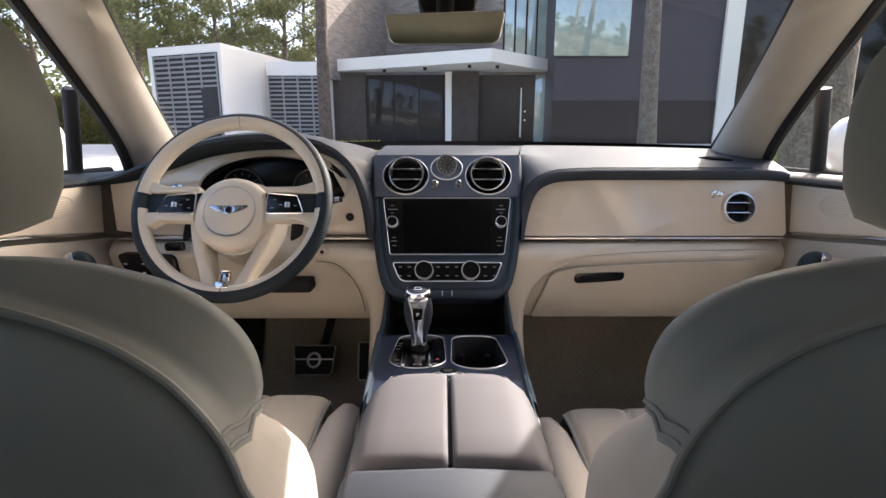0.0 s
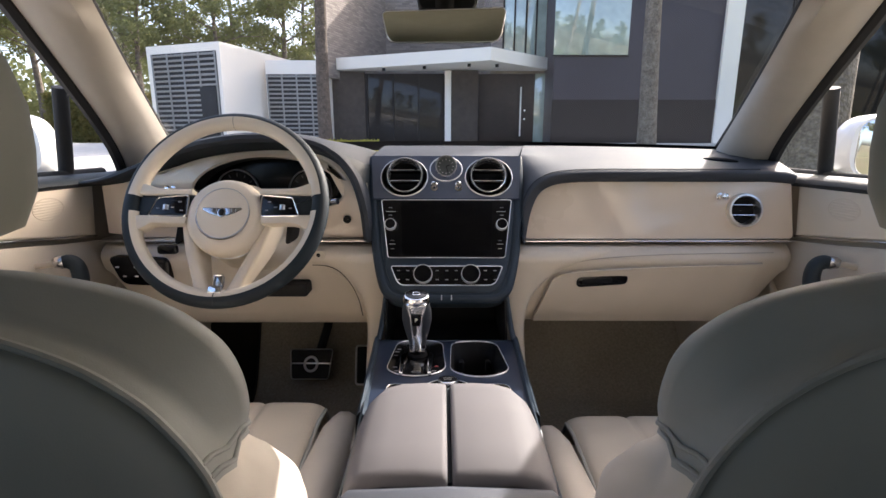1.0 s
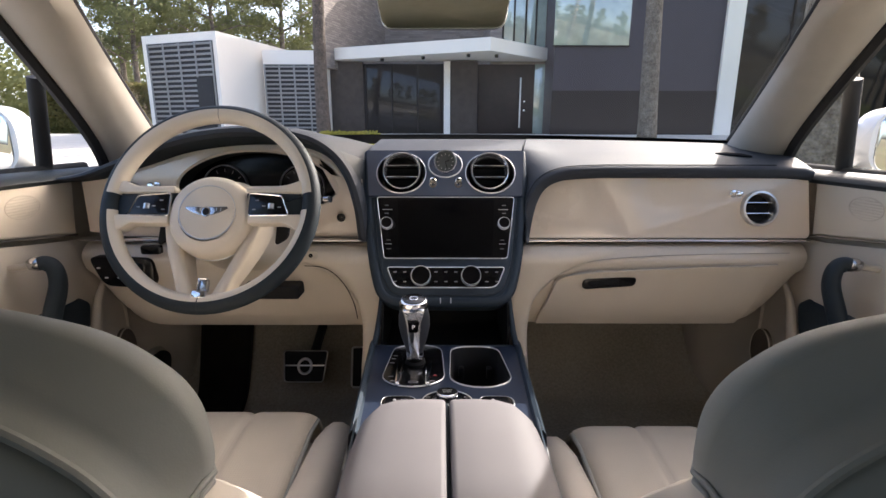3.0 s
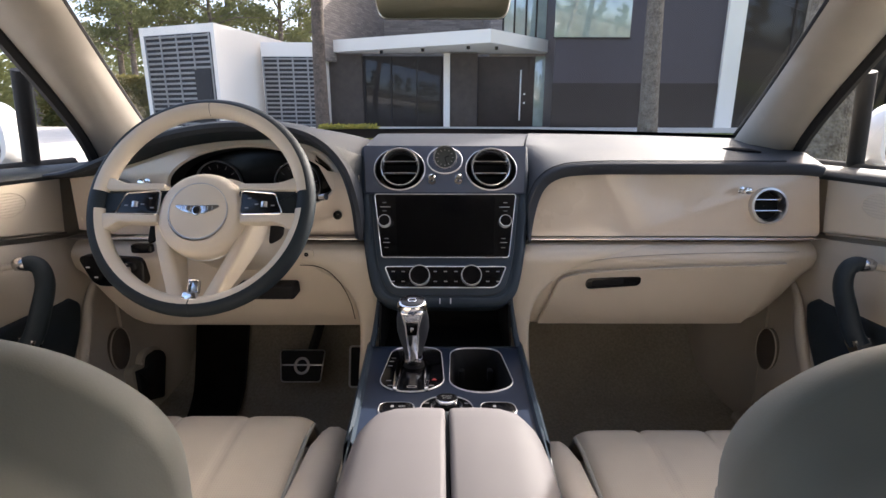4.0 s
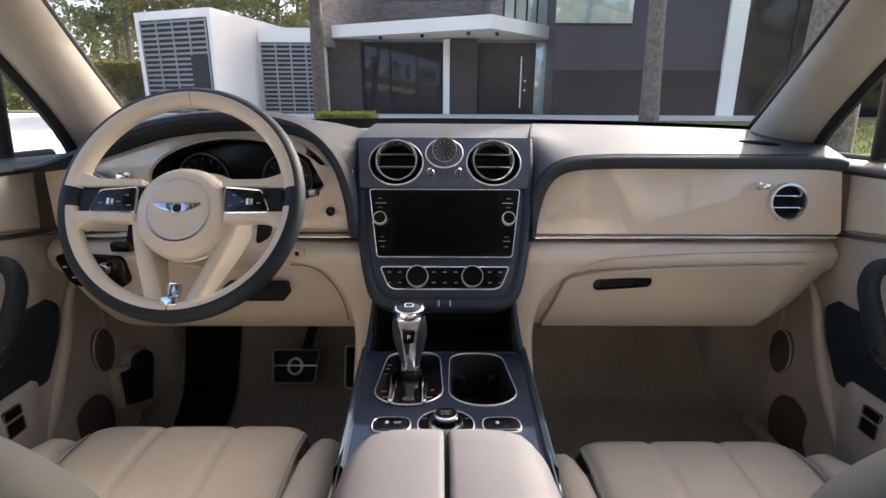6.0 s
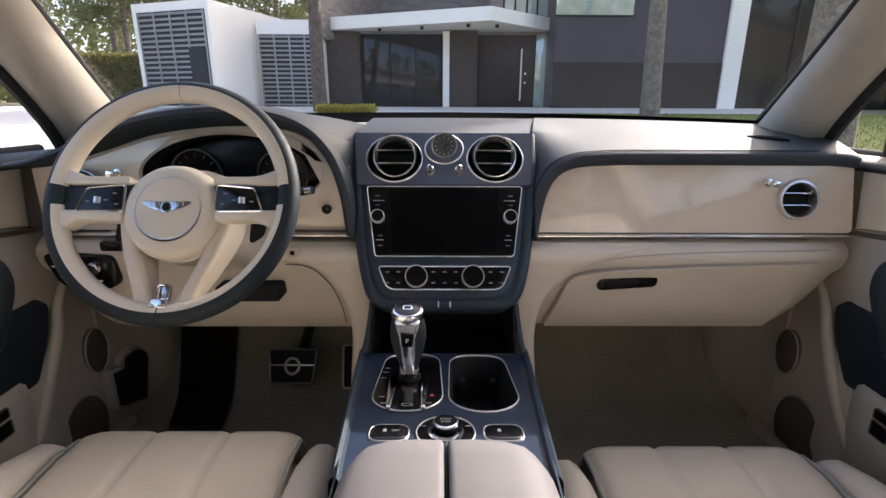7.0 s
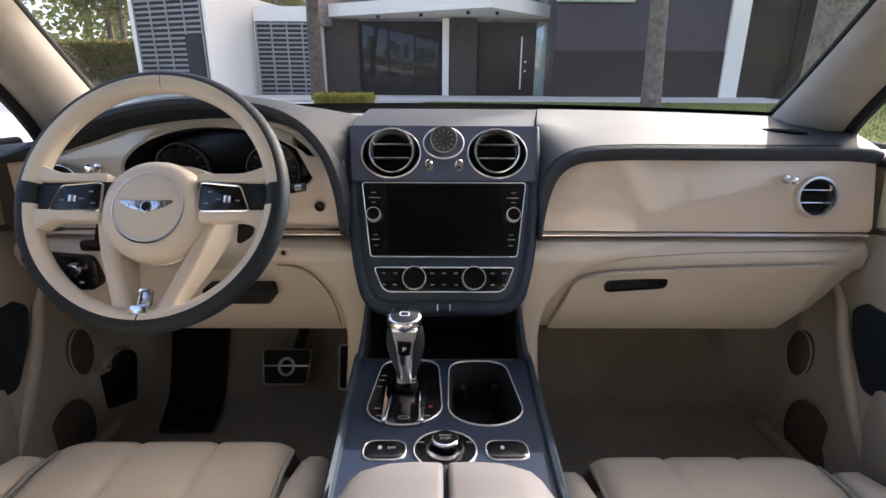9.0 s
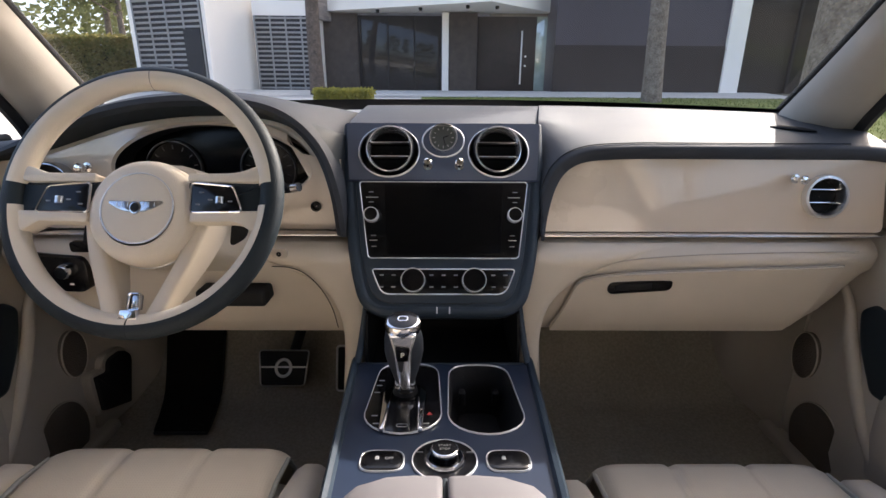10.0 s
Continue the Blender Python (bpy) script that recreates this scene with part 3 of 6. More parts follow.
def box_bend(x, y, z):
    k = max(0.0, (abs(x - XC) - 0.595) / 0.148)
    return (x, y + 0.03 * k * k, z + 0.085 * max(0, (1.10 - z) / 0.1) * min(1.05, k) ** 3.4)


skin_section = low_section[:-2] + box_section[2:]
part("lower_panel", sheet(sweep(skin_section, span(0.150, 0.755, 30), box_bend), 0.008), M_BEIGEDIM, dash, "beige leather lower panel", 60)
def skin_y(z):
    """The lower skin's face at a height."""
    return float(np.interp(-z, [-p[1] for p in skin_section[:32]], [p[0] for p in skin_section[:32]]))


lid_top = curve([(0.232, 1.090), (0.246, 1.101), (0.30, 1.112), (0.45, 1.121), (0.58, 1.1255), (0.669, 1.128)], 24)
lid_rows = []
for p in lid_top:
    f = (p[0] - 0.232) / 0.437
    column = []
    for z in span(p[1], 0.984, 16):
        x = (0.232 - 0.30 * min(0.09, max(0, 1.089 - z))) * (1 - f) + (0.669 - 0.24 * max(0, 1.128 - z)) * f
        column.append(Vector(box_bend(x, skin_y(z) - 0.006, z)))
    lid_rows.append(column)
bm = sheet(lid_rows)
bmesh.ops.recalc_face_normals(bm, faces=bm.faces)
glove = part("glove_box_lid", (bmesh.ops.solidify(bm, geom=bm.faces[:], thickness=0.007), bm)[1], M_BEIGEDIM, dash, "beige leather glove box lid")
GH = plane_frame((0.3385, 1.0325, 1.0885), (1, 0, 0.07), (0, -0.12, 0.99))
part("handle_recess", panel(rrect(0, 0, 0.108, 0.0235, 0.0117, 8), GH, 0.012, 0.002), M_BLACKGLOSS, glove, "black glove box opener")
part("handle_bar", panel(rrect(-0.012, 0.001, 0.062, 0.012, 0.005, 6), GH, 0.004, 0.001, 0.002), M_BLACK, glove, "dark metal push bar")

# end vent, its stalk
def vent(parent, m, r, ring_mat, slats=2, recess=0.025, inner=0.88):
    hole = part("air_vent", lathe([(r * 1.0, 0.002), (r * 0.95, 0.0), (r * 0.91, -recess), (0.0005, -recess)], m), M_BLACK, parent, "round air vent")
    part("vent_ring", lathe([(r * 1.04, -0.012), (r * 1.04, 0.003), (r * 1.01, 0.0075), (r * (inner + 0.085), 0.008), (r * (inner + 0.04), 0.004), (r * (inner + 0.005), -0.004), (r * inner, -0.014)], m, 44), ring_mat, hole, "metal ring")
    for k in range(slats):
        v = r * 0.62 * (k - (slats - 1) / 2)
        w = math.sqrt((r * (inner + 0.02)) ** 2 - v * v)
        blade = part("slat", panel(rrect(0, v, 2 * w, r * 0.13, r * 0.05, 3), m, 0.014, 0.002, -0.004), M_BLACKGLOSS, hole)
        part("slat_edge", tube([m @ Vector((u * w, v + r * 0.035, -0.0035)) for u in (-0.98, -0.5, 0, 0.5, 0.98)], r * 0.034, 8), M_CHROME, blade, "chrome slat edge")
    return hole


part("demister_slot", tube([Vector(cowl_bend(x, y, z)) for x, y, z in ((0.612, 1.190, 1.3365), (0.628, 1.182, 1.3355), (0.652, 1.170, 1.334), (0.672, 1.160, 1.332))], [0.004, 0.011, 0.011, 0.004], 12, flat=0.45, up=(0, 0, 1)), M_BLACK, dash, "black side demister slot")
VR = plane_frame((0.650, 1.083, 1.232), (1, -0.03, 0), (0, 0.17, 0.985))
vent(dash, VR, 0.0350, M_SATIN, 2, 0.014, 0.81)
VL = plane_frame((-0.628, 1.068, 1.247), (1, 0, 0), (0, 0.10, 0.995))
vent(dash, VL, 0.037, M_SMOKE, 2, 0.011)


def pull(parent, m):
    st = part("vent_pull", lathe([(0.0022, -0.004), (0.0022, 0.010), (0.0055, 0.014), (0.0072, 0.018), (0.0072, 0.024), (0.005, 0.0265), (0.0005, 0.027)], m, 20), M_CHROME, parent, "small chrome organ-stop knob")
    part("collar", lathe([(0.0075, -0.002), (0.0075, 0.002), (0.0035, 0.003)], m, 20), M_CHROME, st)


pull(dash, plane_frame((0.593, 1.084, 1.262), (1, 0, 0), (0, 0.10, 0.995)))
pull(dash, plane_frame((-0.573, 1.084, 1.276), (1, 0, 0), (0, 0.10, 0.995)))

# driver's lower side
part("knee_panel", sheet(sweep(skin_section, span(-0.738, -0.138, 30), lambda x, y, z: box_bend(x, y, z - 0.008 * max(0, (1.07 - z) / 0.1))), 0.008), M_BEIGEDIM, dash, "beige leather knee panel", 60)


part("panel_seam", tube(curve([(-0.2715, 1.0295, 1.124), (-0.241, 1.0290, 1.122), (-0.2155, 1.0285, 1.110), (-0.193, 1.0300, 1.083), (-0.178, 1.0335, 1.047), (-0.171, 1.036, 1.01)], 20), 0.0009, 6), M_BLACK, dash, "dark panel joint")
part("lid_gap", tube([r[0] + Vector((0, -0.0055, 0.0008)) for r in lid_rows], 0.0008, 6), M_TRIM, glove, "dark joint above the lid")
part("lid_gap", tube([v + Vector((0.001, -0.0055, 0)) for v in lid_rows[-1][:12]], 0.0009, 6), M_TRIM, glove, "dark joint beside the lid")
crease = [Vector((p.x, skin_y(p.y) - 0.0006, p.y)) for p in curve([(0.266, 1.124), (0.29, 1.130), (0.338, 1.137), (0.43, 1.1425), (0.544, 1.1455), (0.70, 1.1475)], 24)]
part("stitched_crease", tube(crease, 0.0011, 6), M_TRIM, dash, "fine stitched crease")
part("fuse_plate", panel(rrect(-0.258, 1.145, 0.026, 0.017, 0.008, 5), plane_frame((0, 1.0318, 0), (1, 0, 0), (0, 0, 1)), 0.006, 0.001), M_BEIGEDIM, dash, "small oval cover plate")
part("fuse_hole", lathe([(0.0042, 0.001), (0.0035, 0.0012), (0.0005, 0.0008)], plane_frame((-0.258, 1.030, 1.145), (1, 0, 0), (0, 0, 1)), 18), M_BLACK, dash)
part("key_slot", lathe([(0.0088, 0), (0.0088, 0.003), (0.006, 0.0035), (0.0055, -0.002), (0.0005, -0.002)], plane_frame((-0.205, 1.083, 1.212), (1, 0, 0), (0, 0, 1)), 20), M_BLACKGLOSS, dash, "black ignition slot")
sw = part("light_switch_panel", panel(rpoly([(-0.698, 1.143), (-0.672, 1.082), (-0.575, 1.077), (-0.570, 1.138)], 0.018), plane_frame((0, 1.027, 0), (1, 0, 0), (0, 0, 1)), 0.02, 0.002), M_BLACKGLOSS, dash, "black switch panel")
part("light_knob", lathe([(0.012, 0), (0.012, 0.014), (0.010, 0.017), (0.0005, 0.017)], plane_frame((-0.602, 1.027, 1.118), (1, 0, 0), (0, 0, 1)), 24), M_CHROME, sw, "chrome rotary knob")
bars("switch_marking", [(-0.678, 1.120), (-0.665, 1.100), (-0.64, 1.100), (-0.64, 1.120), (-0.60, 1.093)], 0.007, 0.003, plane_frame((0, 1.0262, 0), (1, 0, 0), (0, 0, 1)), M_MARK, sw)
part("dimmer_switch", panel(rrect(-0.572, 1.156, 0.040, 0.018, 0.006), plane_frame((0, 1.028, 0), (1, 0, 0), (0, 0, 1)), 0.01, 0.002), M_BLACKGLOSS, dash, "black switch")

# steering column shroud and stalks
col = thing("steering_column", (-0.392, 1.0, 1.15), "beige steering column cover with black stalks", "steering column")
ax0, ax1 = Vector((-0.392, 0.955, 1.240)), Vector((-0.392, 1.12, 1.150))
rows = []
for f, w, h in ((0, 0.060, 0.055), (0.25, 0.075, 0.062), (0.6, 0.088, 0.066), (1, 0.100, 0.070)):
    c = ax0.lerp(ax1, f)
    rows.append([c + Vector((w * math.copysign(abs(math.cos(q)) ** 0.6, math.cos(q)), 0.03 * math.sin(q), h * math.copysign(abs(math.sin(q)) ** 0.6, math.sin(q)))) for q in [2 * math.pi * k / 28 for k in range(28)]])
part("shroud", (lambda bm: (loops(bm, rows, True, True, True), bm)[1])(bmesh.new()), M_BEIGE, col)
part("shroud_gap", block(-0.395, -0.282, 1.012, 1.06, 1.059, 1.087, 0.006), M_BLACK, col, "black gap below the column")
for s, l in ((1, 0.16), (-1, 0.16)):
    a = Vector((-0.392 + 0.06 * s, 1.01, 1.240))
    b = a + Vector((l * 0.70 * s, -0.012, 0.020))
    st = part("stalk", tube([a, a.lerp(b, 0.6), b], [0.006, 0.007, 0.010], 12, flat=0.7, up=(0, 0, 1)), M_BLACK, col, "black stalk")
    part("stalk_tip", tube([b + Vector((0.004 * s, 0, 0)), b + Vector((0.014 * s, -0.002, 0.002))], [0.0105, 0.0095], 12, flat=0.7, up=(0, 0, 1)), M_CHROME, st, "chrome tip")
    part("shift_paddle", panel(rpoly([(-0.012, -0.045), (0.012, -0.030), (0.014, 0.03), (-0.010, 0.035)], 0.01), plane_frame((-0.392 + 0.105 * s, 0.965, 1.225), (1, 0, 0), (0, 0.45, 0.89)), 0.005, 0.002), M_BLACK, col, "black shift paddle")

# ---- centre stack ----
stack = thing("centre_stack", (XC, 1.0, 1.05), "navy lacquered centre stack with round vents, clock and black screen", "centre stack")
ST = plane_frame((XC, 0.985, 1.065), (1, 0, 0), (0, 0.482, 0.876))
frame_o = rpoly([(-0.126, -0.006), (0.126, -0.006), (0.1485, 0.075), (0.1655, 0.22), (0.1655, 0.318), (-0.1655, 0.318), (-0.1655, 0.22), (-0.1485, 0.075)],
                [0.05, 0.05, 0.05, 0.08, 0.004, 0.004, 0.08, 0.05], 8)
part("stack_frame", panel_holes(frame_o, [oval(u, 0.266, 0.049, 0.0430) for u in (-0.0905, 0.0925)], ST, 0.07), M_NAVYSATIN, stack, "navy leather-covered frame")
bm = bmesh.new()
loops(bm, [[ST @ Vector((*p, h)) for p in grow(frame_o, d)] for d, h in ((0.004, -0.05), (0.004, -0.010), (0.0025, -0.003), (-0.002, 0.0018), (-0.008, 0.0034), (-0.0125, 0.0024), (-0.0145, -0.002))], True)
part("stack_rim", bm, M_NAVYSATIN, stack, "rounded navy leather rim", 60)
inner_o = rpoly([(-0.108, 0.012), (0.108, 0.012), (0.130, 0.075), (0.146, 0.212), (-0.146, 0.212), (-0.130, 0.075)], [0.03, 0.03, 0.04, 0.004, 0.004, 0.04], 8)
part("stack_panel", panel(inner_o, ST, 0.01, 0.003, 0.003), M_NAVYSATIN, stack, "satin navy panel")
upper_o = rpoly([(-0.1555, 0.217), (0.1555, 0.217), (0.1640, 0.317), (-0.1640, 0.317)], 0.004, 4)
part("vent_panel", panel_holes(upper_o, [oval(u, 0.266, 0.049, 0.0430) for u in (-0.0905, 0.0925)], ST, 0.012, 0.005), M_VENTPANEL, stack, "glossy navy lacquered panel")
part("panel_edge", panel(rrect(0, 0.2155, 0.318, 0.003, 0.001, 2), ST, 0.01, 0.0008, 0.0055), M_NAVYGLOSS, stack)
for u in (-0.0905, 0.0925):
    part("vent_surround", trim(oval(u, 0.266, 0.0505, 0.0443, 48), ST, 0.003, 0.003, 0.005), M_BRIGHT, stack, "thin chrome ring")
    c = ST @ Vector((u * 0.985, 0.267, 0.012))
    mm = plane_frame(c, (1, 0, 0), (0, 0.33, 0.944))
    part("vent_barrel", lathe([(0.0415, -0.03), (0.0410, 0.0), (0.0388, 0.004)], mm, 44), M_BLACKGLOSS, stack, "glossy black vent barrel")
    vent(stack, mm, 0.0375, M_RING, 2, 0.03)
cm = plane_frame(ST @ Vector((0.0, 0.288, 0.011)), (1, 0, 0), (0, 0.33, 0.944))
part("clock_surround", trim(oval(0, 0.285, 0.0350, 0.0285, 40), ST, 0.003, 0.003, 0.005), M_BRIGHT, stack, "thin chrome ring")
clock = part("clock", lathe([(0.0232, -0.02), (0.0232, 0.003), (0.0219, 0.005), (0.0205, 0.004), (0.0201, 0.002), (0.0005, 0.002)], cm, 40), M_DIAL, stack, "round analogue clock with grey-green face")
part("clock_bezel", lathe([(0.0240, -0.014), (0.0240, 0.005), (0.0231, 0.0085), (0.0218, 0.0085), (0.0210, 0.003)], cm, 40), M_RING, clock, "metal bezel")
for k in range(12):
    q = radians(30 * k)
    t = cm @ Matrix.Rotation(q, 4, "Z")
    part("hour_mark", panel(rrect(0.0156, 0, 0.0036, 0.0010, 0.0003, 1), t, 0.0006, 0.0001, 0.0028), M_MARK, clock)
for a, l, w in ((20, 0.009, 0.0016), (-75, 0.014, 0.0012)):
    t = cm @ Matrix.Rotation(radians(a), 4, "Z")
    part("clock_hand", panel(rrect(l / 2, 0, l, w, 0.0004, 1), t, 0.0006, 0.0001, 0.0036), M_BLACK, clock)
for u in (-0.0255, 0.0265):
    pull(stack, plane_frame(ST @ Vector((u, 0.241, 0.005)), (1, 0, 0), (0, 0.38, 0.925)))
# screen unit
scr_o = rpoly([(-0.1200, 0.0855), (0.1215, 0.0855), (0.1395, 0.2125), (-0.138, 0.2125)], 0.006, 5)
scr = part("screen_unit", panel(scr_o, ST, 0.012, 0.0015, 0.006), M_BLACKGLOSS, stack, "black infotainment unit")
part("screen_trim", trim(grow(scr_o, 0.0005), ST, 0.0019, 0.0024, 0.0045), M_BRIGHT, scr, "thin chrome frame")
part("display", panel(rpoly([(-0.0905, 0.090), (0.0925, 0.090), (0.0985, 0.208), (-0.0965, 0.208)], 0.003, 3), ST, 0.004, 0.0006, 0.0068), M_SCREEN, scr, "switched-off black display")
for s in (-1, 1):
    km = plane_frame(ST @ Vector((s * 0.1165, 0.155, 0.006)), (1, 0, 0), (0, 0.482, 0.876))
    kn = part("side_knob", lathe([(0.0118, 0), (0.0118, 0.010), (0.0105, 0.012), (0.0005, 0.012)], km, 28), M_BLACKGLOSS, scr)
    part("knob_ring", lathe([(0.0122, 0.001), (0.0123, 0.009), (0.0116, 0.0128), (0.0104, 0.0124)], km, 28), M_BRIGHT, kn, "chrome ring")
    for v, w in ((0.186, 0.020), (0.114, 0.013)):
        part("button_line", panel(rrect(s * (0.1165 if v > 0.15 else 0.1125), v, w, 0.0011, 0.0003, 2), ST, 0.001, 0.0002, 0.0072), M_SATIN, scr, "thin metal line")
    bars("button_marking", [(s * 0.1185, 0.195), (s * 0.118, 0.178), (s * 0.1125, 0.122), (s * 0.1115, 0.104)], 0.008, 0.0016, ST, material("grey_marking", (0.2, 0.2, 0.2), rough=0.5), scr, 0.0066)
# climate controls
cli_o = rpoly([(-0.097, 0.0275), (0.099, 0.0275), (0.1155, 0.0665), (-0.1135, 0.0665)], [0.014, 0.014, 0.005, 0.005], 6)
cli = part("climate_panel", panel(cli_o, ST, 0.010, 0.0015, 0.005), M_BLACKGLOSS, stack, "black climate control panel")
part("climate_trim", trim(grow(cli_o, 0.0006), ST, 0.0024, 0.0022, 0.0035), M_BRIGHT, cli, "thin chrome frame")
for u in (-0.0475, 0.0495):
    km = plane_frame(ST @ Vector((u, 0.0485, 0.005)), (1, 0, 0), (0, 0.482, 0.876))
    kn = part("climate_knob", lathe([(0.0185, 0), (0.0180, 0.012), (0.0165, 0.0135), (0.0005, 0.0135)], km, 36), M_BLACKGLOSS, cli, "black rotary knob")
    part("knob_ring", lathe([(0.0195, 0.0), (0.0196, 0.006), (0.0190, 0.0145), (0.0180, 0.0145), (0.0176, 0.012)], km, 36), M_BRIGHT, kn, "chrome ring")
grey = material("dim_marking", (0.22, 0.22, 0.23), rough=0.5)
bars("climate_marking", [(u, v) for u in (-0.098, -0.079, -0.0185, 0.001, 0.0205, 0.0805, 0.100) for v in (0.0575, 0.0385) if not (abs(u) > 0.09 and v < 0.03)], 0.0065, 0.0022, ST, grey, cli, 0.0056)
for u in (-0.0095, 0.0105):
    part("stack_tab", panel(rrect(u, 0.0015, 0.0022, 0.011, 0.001, 2), ST, 0.006, 0.0005, 0.0062), M_BRIGHT, stack, "small chrome tab")

# ---- centre console ----
con = thing("centre_console", (XC, 0.8, FLOOR), "navy lacquered centre console with chrome-ringed cup holder and buttons", "centre console")
CO = plane_frame((XC, 0.70, 1.008), (1, 0, 0), (0, 1, -0.10))


def half(v):
    """Half width of the console's top at v."""
    return 0.115 + 0.020 * (v + 0.05) / 0.3


def capsule(c0, w0, c1, w1, v0, v1, r0, r1, n=12):
    """An opening with deep elliptic ends: middle and half width at its near (0) and far (1) end."""
    out = []
    for k in range(n + 1):
        q = math.pi + math.pi * k / n
        out.append(Vector((c0 + w0 * math.cos(q), v0 + r0 + r0 * math.sin(q))))
    for k in range(n + 1):
        q = math.pi * k / n
        e = 0.72
        out.append(Vector((c1 + w1 * math.copysign(abs(math.cos(q)) ** e, math.cos(q)), v1 - r1 + r1 * abs(math.sin(q)) ** e)))
    return out


gate_o = capsule(-0.0528, 0.0502, -0.052, 0.046, 0.0715, 0.262, 0.046, 0.042)
cup_o = capsule(0.056, 0.050, 0.055, 0.0465, 0.0725, 0.262, 0.046, 0.042)
top_o = rpoly([(-half(-0.09), -0.10), (half(-0.09), -0.10), (half(0.268), 0.268), (-half(0.268), 0.268)], 0.001, 1)
part("console_top", panel_holes(top_o, [cup_o], CO, 0.01), M_NAVYGLOSS, con, "glossy navy lacquered top")
cup = part("cup_holder", (lambda bm: (loops(bm, [[CO @ Vector((*p, h)) for p in grow(cup_o, d)] for d, h in ((0.0, 0.001), (-0.004, -0.004), (-0.006, -0.05), (-0.016, -0.075))], True, False, True), bm)[1])(bmesh.new()), M_BLACK, con, "deep black cup holder")
part("cup_trim", trim(cup_o, CO, 0.0019, 0.0022), M_BRIGHT, cup, "thin chrome ring")
for u, v in ((0.026, 0.10), (0.086, 0.10), (0.030, 0.235), (0.082, 0.235)):
    part("cup_grip", panel(rrect(u, v, 0.010, 0.018, 0.004, 3), CO, 0.02, 0.002, -0.03), M_BLACK, cup, "black rubber grip")
for s in (-1, 1):
    rows = []
    for v in span(-0.075, 0.275, 14):
        h = half(v) * s
        rows.append([CO @ Vector((h - 0.002 * s, v, -0.001)), CO @ Vector((h + 0.001 * s, v, 0.007)), CO @ Vector((h + 0.006 * s, v, 0.009)), CO @ Vector((h + 0.010 * s, v, 0.003)), CO @ Vector((h + 0.013 * s, v, -0.03)), CO @ Vector((h + 0.016 * s, v, -0.12)), CO @ Vector((h + 0.018 * s, v, -0.33))])
    part("side_rail", sheet(rows), M_NAVYSATIN, con, "navy leather side")
    rows = [[CO @ Vector(((half(v) + 0.0145) * s, v, -0.034)), CO @ Vector(((half(v) + 0.0180) * s, v, -0.036)), CO @ Vector(((half(v) + 0.0185) * s, v, -0.040))] for v in span(-0.09, 0.12, 8)]
    part("side_strip", sheet(rows), M_SATIN, con, "satin metal side strip")
# dark open tray under the stack
tray = [(0.965, 0.981), (0.972, 0.955), (1.00, 0.945), (1.12, 0.942), (1.17, 0.96), (1.19, 1.06)]
part("tray", sheet(sweep([tuple(p) for p in curve(tray, 20)], span(XC - 0.128, XC + 0.128, 10)), 0.006), M_BLACK, con, "black open storage tray")
for s in (-1, 1):
    part("tray_wall", sheet([[Vector((XC + s * (0.127 - 0.05 * max(0, z - 0.98)), y, z)) for z in span(0.93, 1.06, 4)] for y in span(0.985, 1.19, 5)], 0.004), M_BLACK, con)
    part("tray_border", tube([(XC + s * 0.1365, 0.962, 0.984), (XC + s * 0.133, 0.985, 1.004), (XC + s * 0.1275, 0.998, 1.040), (XC + s * 0.1235, 1.012, 1.075)], 0.0055, 10), M_NAVYSATIN, con, "navy border beside the tray")
part("tray_edge", panel(rrect(0, 0.268, 0.268, 0.004, 0.001, 2), CO, 0.02, 0.001, 0.0015), M_NAVYSATIN, con)
# buttons and the drive dial
for u, lab in ((-0.0695, "traction"), (0.0725, "descent")):
    o = rrect(u, 0.0215, 0.047, 0.034, 0.014, 6)
    b = part("console_button", panel(o, CO, 0.008, 0.002, 0.003, dome=0.0008), M_BLACKGLOSS, con, "black oval button")
    part("button_trim", trim(grow(o, 0.001), CO, 0.0019, 0.0022), M_BRIGHT, b, "chrome ring")
    part("button_symbol", panel(rpoly([(u - 0.008, 0.019), (u - 0.003, 0.019), (u - 0.0035, 0.0255), (u - 0.0075, 0.0255)], 0.002, 3), CO, 0.001, 0.0002, 0.0044), grey, b)
    if u < 0:
        text("button_text", "OFF", 0.0055, CO @ Matrix.Translation((u + 0.008, 0.0215, 0.0041)), grey, b)
dial = part("drive_dial", lathe([(0.0358, -0.002), (0.0355, 0.0012), (0.0235, 0.0015), (0.0225, -0.004)], CO @ Matrix.Translation((0.0008, 0.0235, 0)), 44), M_BLACKGLOSS, con, "black dial ring")
part("dial_trim", lathe([(0.0374, 0), (0.0370, 0.0022), (0.0361, 0.0022), (0.0356, 0)], CO @ Matrix.Translation((0.0008, 0.0235, 0)), 44), M_BRIGHT, dial, "chrome ring")
col = part("dial_collar", lathe([(0.0190, 0), (0.0180, 0.006), (0.0156, 0.008), (0.0150, 0.012), (0.0152, 0.015)], CO @ Matrix.Translation((0.0008, 0.0235, -0.004)), 40), M_BLACKGLOSS, dial, "black collar")
part("collar_ring", lathe([(0.0150, 0.0150), (0.0156, 0.0172), (0.0156, 0.0188), (0.0150, 0.0200), (0.0140, 0.0203)], CO @ Matrix.Translation((0.0008, 0.0235, -0.004)), 40), M_CHROME, col, "chrome rim")
part("collar_foot", lathe([(0.0228, 0.001), (0.0225, 0.004), (0.0210, 0.006), (0.0200, 0.006)], CO @ Matrix.Translation((0.0008, 0.0235, 0)), 40), M_SMOKE, col, "dark chrome foot ring")
